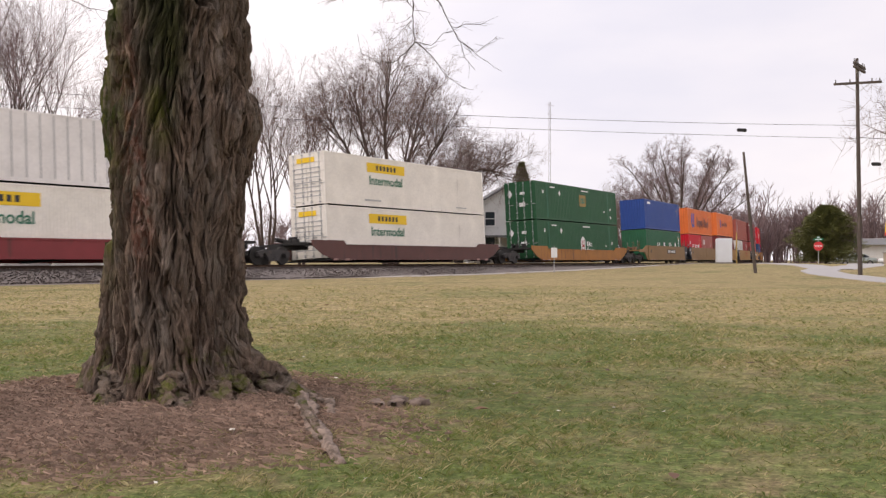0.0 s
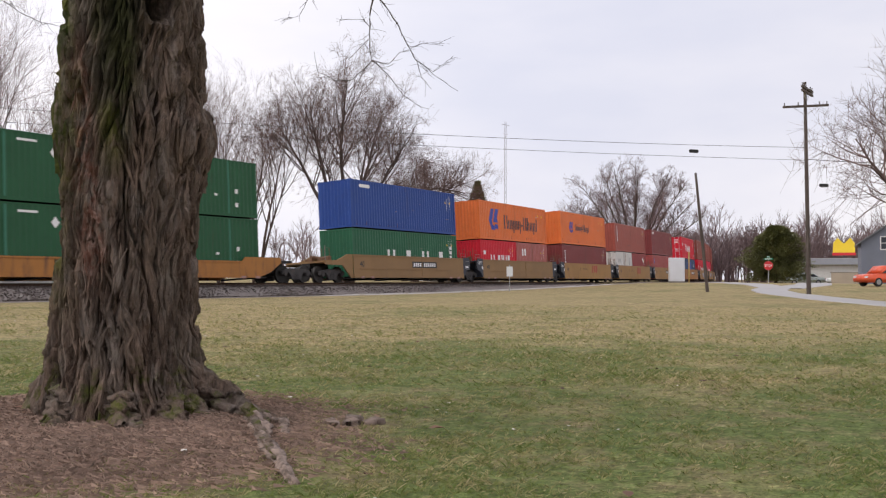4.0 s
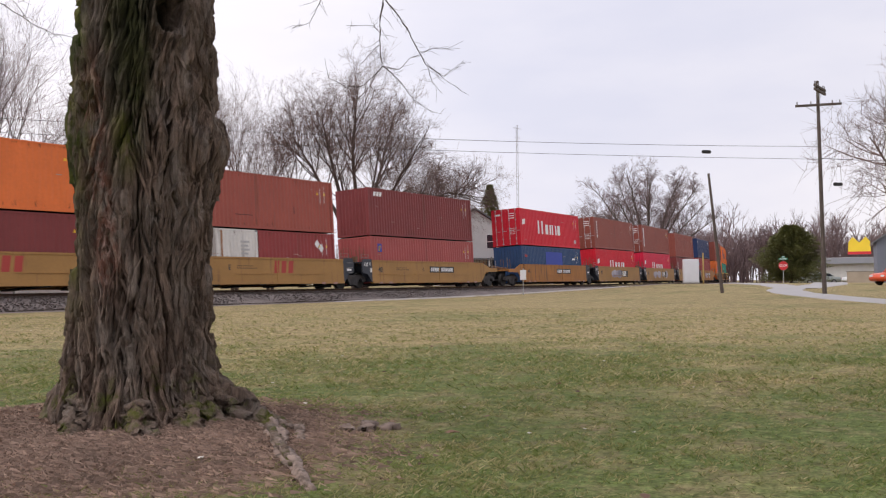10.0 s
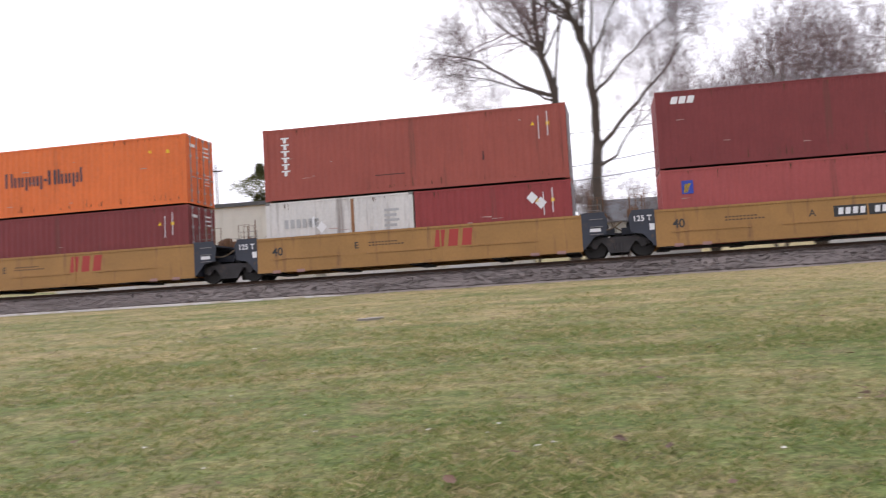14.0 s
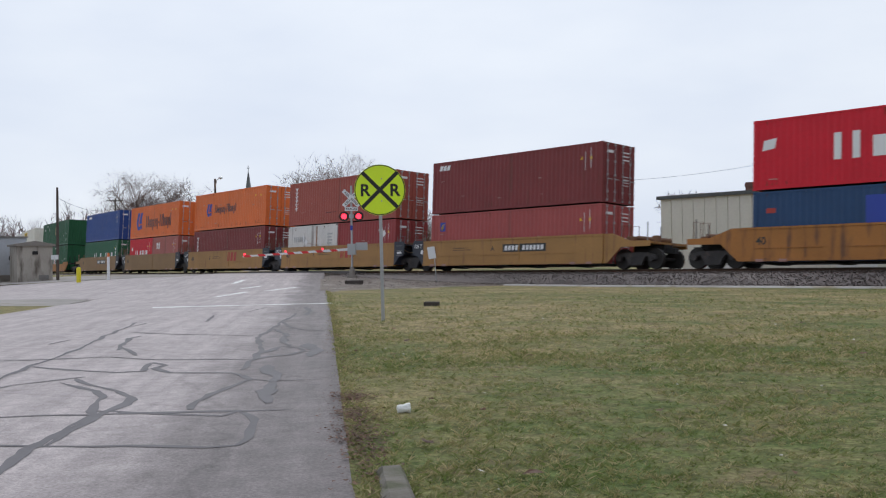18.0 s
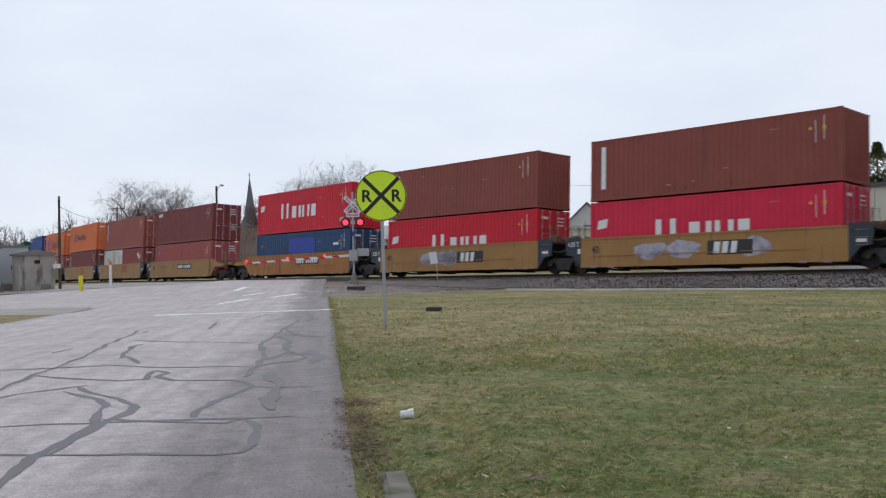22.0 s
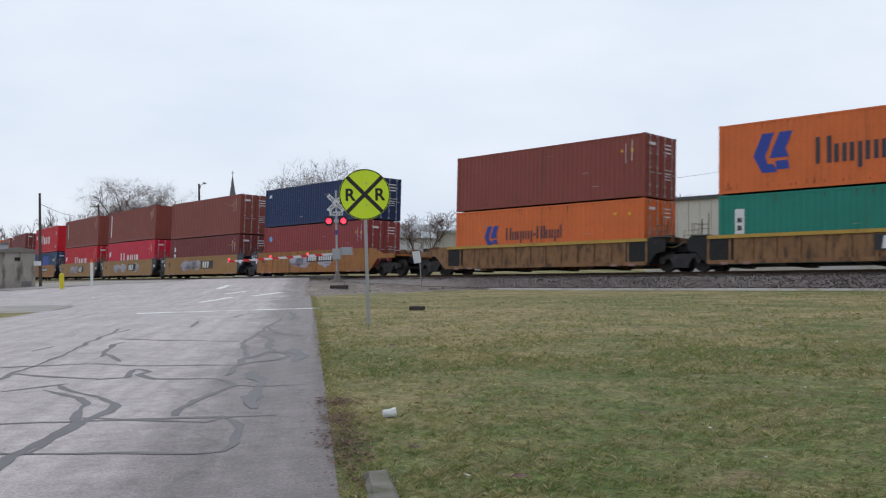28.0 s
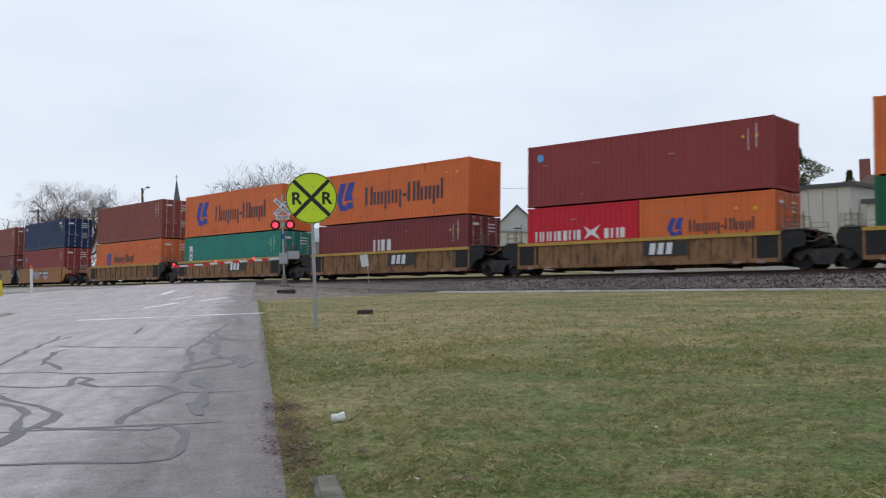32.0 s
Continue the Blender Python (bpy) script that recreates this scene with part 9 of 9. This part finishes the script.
ch = thing("brick_chimney", "square dark brick chimney rising behind the warehouse", "chimney", m=pose(x, y, 0.3, 0, 0, 20))
bm = bmesh.new()
box(bm, -0.55, 0.55, -0.55, 0.55, 0, 8.0)
box(bm, -0.62, 0.62, -0.62, 0.62, 7.6, 7.85)
part("stack", bm, mat("dark_brick", (0.17, 0.085, 0.07), rough=0.9, var=0.2, fine=9, bump=0.3), ch)
x, y = spot(-56.1, 205)
church = thing("church", "distant church with a slender pointed grey steeple", "church", m=pose(x, y, 0.5, 0, 0, 30))
bm = bmesh.new()
box(bm, -2, 2, -2, 2, 0, 11.0)
part("tower", bm, BRICKWALL, church)
bm = bmesh.new()
tube(bm, ((0, 0, 11.0), (0, 0, 13), (0, 0, 21.0)), (2.3, 1.3, 0.08), 8)
part("steeple", bm, SHINGLE, church)
bm = bmesh.new()
rod(bm, (0, 0, 20.9), (0, 0, 22.2), 0.06, 4)
rod(bm, (-0.35, 0, 21.7), (0.35, 0, 21.7), 0.06, 4)
part("cross", bm, ROOFDARK, church)

# ---- the street on the far side of the lawn: drive, signs, cars ----
def drive_mesh(points, width):
    pts = [Vector((*p, 0)) for p in points]
    fine = bent(pts, 60)
    verts, faces = [], []
    for i, p in enumerate(fine):
        d = (fine[min(i + 1, 59)] - fine[max(i - 1, 0)]).normalized()
        s = Vector((-d.y, d.x, 0))
        w = width * (1 + 0.06 * noise.noise((i * 0.6, 0, 0)))
        for k, dz in ((-0.5, -0.05), (-0.46, 0.035), (0.46, 0.035), (0.5, -0.05)):
            q = p + s * w * k
            verts.append((q.x, q.y, ground_z(q.x, q.y) + dz))
    for i in range(59):
        for k in range(3):
            faces.append((4 * i + k, 4 * i + k + 1, 4 * i + 5 + k, 4 * i + 4 + k))
    me = bpy.data.meshes.new("street")
    me.from_pydata(verts, [], faces)
    return me


STREET = mat("pale_concrete_street", (0.33, 0.32, 0.32), rough=0.85, var=0.12, scale=0.4, fine=12, bump=0.2)
tagged(part("street", drive_mesh([(22, -3), (30, 2), (38.1, 6.9), (47, 12.4), (55.8, 17.6), (62, 20.2), (69, 22), (80, 27), (95, 37), (110, 52)], 2.3), STREET), "pale concrete street curving up to the far crossing", "road", kind="structure")
tagged(part("street", drive_mesh([(67, 21), (80, 22.5), (95, 26.5), (115, 31)], 3.0), STREET), "pale concrete side street with parked cars", "road", kind="structure")

STOPRED = mat("stop_red", (0.55, 0.025, 0.03), rough=0.4, var=0.05, bump=0)
SIGNGREEN = mat("street_sign_green", (0.01, 0.20, 0.10), rough=0.4, var=0.05, bump=0)
x, y = spot(71.95, 92)
stop = thing("stop_sign", "red stop sign with green street-name blades on a post", "road sign", m=facing(71.95, 92, ground_z(x, y) + 0.1, 0))
bm = bmesh.new()
rod(bm, (0, 0, -0.4), (0, 0, 2.2), 0.03, 6)
part("post", bm, GALV, stop)
bm = bmesh.new()
prism(bm, [(0.42 * math.cos(math.pi / 8 + k * math.pi / 4), 1.5 + 0.42 * math.sin(math.pi / 8 + k * math.pi / 4)) for k in range(8)], -0.05, -0.04)
st = part("sign_face", bm, STOPRED, stop)
lettering("stop_word", "STOP", 0.27, SIGN_WHITE, st, Matrix.Translation((0, -0.054, 1.41)) @ FACE, 0.005)
for k, a in enumerate((0, 70)):
    bm = bmesh.new()
    box(bm, -0.4, 0.4, -0.01, 0.01, 2.02 + 0.18 * k, 2.19 + 0.18 * k)
    b = part("street_name_blade", bm, SIGNGREEN, stop, m=Matrix.Rotation(radians(a), 4, "Z"))
    bm = bmesh.new()
    plate(bm, rect(-0.28, 2.07 + 0.18 * k, 0.56, 0.07), -0.014)
    part("name_bar", bm, SIGN_WHITE, b, normals=False)

TYRE = mat("tyre_rubber", (0.02, 0.02, 0.02), rough=0.85, var=0.15, bump=0.1)
RIM = mat("alloy_rim", (0.35, 0.35, 0.36), rough=0.35, metal=0.7, var=0.1, bump=0)
TAIL = mat("tail_lamp", (0.35, 0.015, 0.015), rough=0.2, var=0.05, bump=0)
HEADLAMP = mat("headlamp_glass", (0.65, 0.66, 0.68), rough=0.15, var=0.05, bump=0)


def car(az, r, turn, colour, label, kind="sedan"):
    x, y = spot(az, r)
    ob = thing("car", label, "car", m=facing(az, r, ground_z(x, y) + 0.02, turn), group="parked cars")
    L, W = 4.6, 1.78
    lower = [(-2.3, 0.35), (-2.28, 0.72), (-2.1, 0.86), (-1.15, 0.95), (1.05, 0.98), (2.15, 0.92), (2.3, 0.7), (2.3, 0.35), (1.9, 0.28), (-1.9, 0.28)]
    if kind == "sedan":
        upper = [(-1.2, 0.95), (-0.45, 1.40), (0.2, 1.46), (0.95, 1.40), (1.65, 0.98)]
    else:
        upper = [(-1.2, 0.95), (-0.6, 1.50), (0.2, 1.58), (1.7, 1.54), (2.15, 1.0)]
    bm = bmesh.new()
    prism(bm, lower, -W / 2, W / 2)
    bmesh.ops.bevel(bm, geom=[e for e in bm.edges], offset=0.06, segments=2, affect="EDGES")
    part("body", bm, colour, ob, smooth=True)
    bm = bmesh.new()
    prism(bm, upper, -W / 2 + 0.12, W / 2 - 0.12)
    bmesh.ops.bevel(bm, geom=[e for e in bm.edges], offset=0.06, segments=2, affect="EDGES")
    part("cabin", bm, colour, ob, smooth=True)
    for s in (-1, 1):
        for q in ([(-1.0, 0.99), (-0.42, 1.35), (0.14, 1.39), (0.14, 1.0)], [(0.22, 1.0), (0.22, 1.39), (0.85, 1.35), (1.4, 1.02)]):
            bm = bmesh.new()
            prism(bm, q, s * (W / 2 - 0.125), s * (W / 2 - 0.112))
            part("window", bm, GLASS, ob)
    for a in (-1.4, 1.42):
        for s in (-1, 1):
            bm = bmesh.new()
            rod(bm, (a, s * (W / 2 - 0.2), 0.32), (a, s * (W / 2 + 0.01), 0.32), 0.325, 20)
            wheel = part("wheel", bm, TYRE, ob)
            bm = bmesh.new()
            rod(bm, (a, s * (W / 2 - 0.1), 0.32), (a, s * (W / 2 + 0.018), 0.32), 0.2, 14)
            part("rim", bm, RIM, wheel)
    for s in (-1, 1):
        bm = bmesh.new()
        box(bm, -2.29, -2.16, s * 0.62 - 0.16, s * 0.62 + 0.16, 0.62, 0.76)
        part("headlight", bm, HEADLAMP, ob)
        bm = bmesh.new()
        box(bm, 2.2, 2.315, s * 0.62 - 0.16, s * 0.62 + 0.16, 0.66, 0.82)
        part("tail_light", bm, TAIL, ob)
    return ob


car(73.85, 126, 14, mat("silver_green_paint", (0.36, 0.40, 0.385), rough=0.3, metal=0.4, var=0.06, bump=0), "silver-green sedan parked by the street")
car(73.3, 130, 30, mat("silver_paint", (0.50, 0.52, 0.53), rough=0.3, metal=0.4, var=0.06, bump=0), "pale silver car parked beside a sedan")
car(76.0, 128, 10, mat("white_car_paint", (0.72, 0.73, 0.73), rough=0.3, var=0.05, bump=0), "white car parked by a commercial building")
car(78.0, 80, 40, mat("orange_red_paint", (0.62, 0.085, 0.03), rough=0.3, var=0.05, bump=0), "orange-red hatchback parked by a house", "hatch")

# restaurant sign: a yellow emblem on a post with a red band
x, y = spot(75.9, 150)
rs = thing("restaurant_sign", "tall yellow restaurant sign with a red base on a post", "sign", m=facing(75.9, 150, ground_z(x, y), 0))
bm = bmesh.new()
box(bm, -0.12, 0.12, -0.1, 0.1, 0, 4.6)
part("post", bm, ROOFDARK, rs)
bm = bmesh.new()
prism(bm, [(-1.5, 4.6), (-1.42, 6.0), (-0.85, 6.75), (-0.35, 6.2), (0, 5.9), (0.35, 6.2), (0.85, 6.75), (1.42, 6.0), (1.5, 4.6)], -0.2, 0.2)
part("emblem", bm, mat("sign_yellow", (0.80, 0.56, 0.03), rough=0.4, var=0.05, bump=0), rs, "yellow emblem")
bm = bmesh.new()
box(bm, -1.55, 1.55, -0.22, 0.22, 4.2, 4.6)
part("band", bm, STOPRED, rs, "red band")
bm = bmesh.new()
tube(bm, ((2.0, 0.5, 0), (2.0, 0.5, 1.2)), (0.9, 0.9), 12)
part("base_drum", bm, STOPRED, rs)

# signal box by the far crossing, and its gate post
x, y = spot(66.9, 96)
bx = thing("signal_cabinet", "white metal signal cabinet beside the far crossing", "cabinet", m=facing(66.9, 96, ground_z(x, y), 6))
bm = bmesh.new()
box(bm, -0.72, 0.72, -0.6, 0.6, 0.12, 2.4)
bmesh.ops.bevel(bm, geom=bm.edges[:], offset=0.04, segments=1, affect="EDGES")
part("body", bm, mat("white_enamel", (0.66, 0.68, 0.72), rough=0.4, var=0.07, bump=0.03), bx)
bm = bmesh.new()
box(bm, -0.78, 0.78, -0.66, 0.66, 0, 0.12)
part("base", bm, CONCRETE, bx)
for k in (-1, 1):
    bm = bmesh.new()
    box(bm, min(0.03 * k, 0.66 * k), max(0.03 * k, 0.66 * k), -0.625, -0.602, 0.25, 2.28)
    part("door", bm, mat("white_enamel", (0.66, 0.68, 0.72)), bx)
simple_post("gate_post", "upright tan crossing-gate post beside a cabinet", "post", 67.6, 97, 3.0, 0.07, mat("tan_paint", (0.45, 0.30, 0.10), var=0.15, bump=0.05))


# ---- what moves: the train, drawn to the left along the curve, and its wheels ----
def motions():
    times = [k * 1.0 for k in range(33)]
    for s, h, dx, ob in UNITS:
        walk(ob, [(t, track_pose(s + dx - gone(t), h)) for t in times])
    # all wheels roll alike: one set of turns for the leading axles of the trucks, one for the trailing
    rolls = {}
    for ob in WHEELSETS:
        x = round(ob.matrix_basis.translation.x, 3)
        if x not in rolls:
            at = ob.matrix_basis.translation.copy()
            walk(ob, [(k * 0.05, Matrix.Translation(at) @ Matrix.Rotation(-gone(k * 0.05) / WHEEL, 4, "Y")) for k in range(641)])
            rolls[x] = ob.animation_data
        else:
            ob.rotation_mode = "QUATERNION"
            keys = ob.animation_data_create()
            keys.action = rolls[x].action
            keys.action_slot = rolls[x].action_slot


motions()
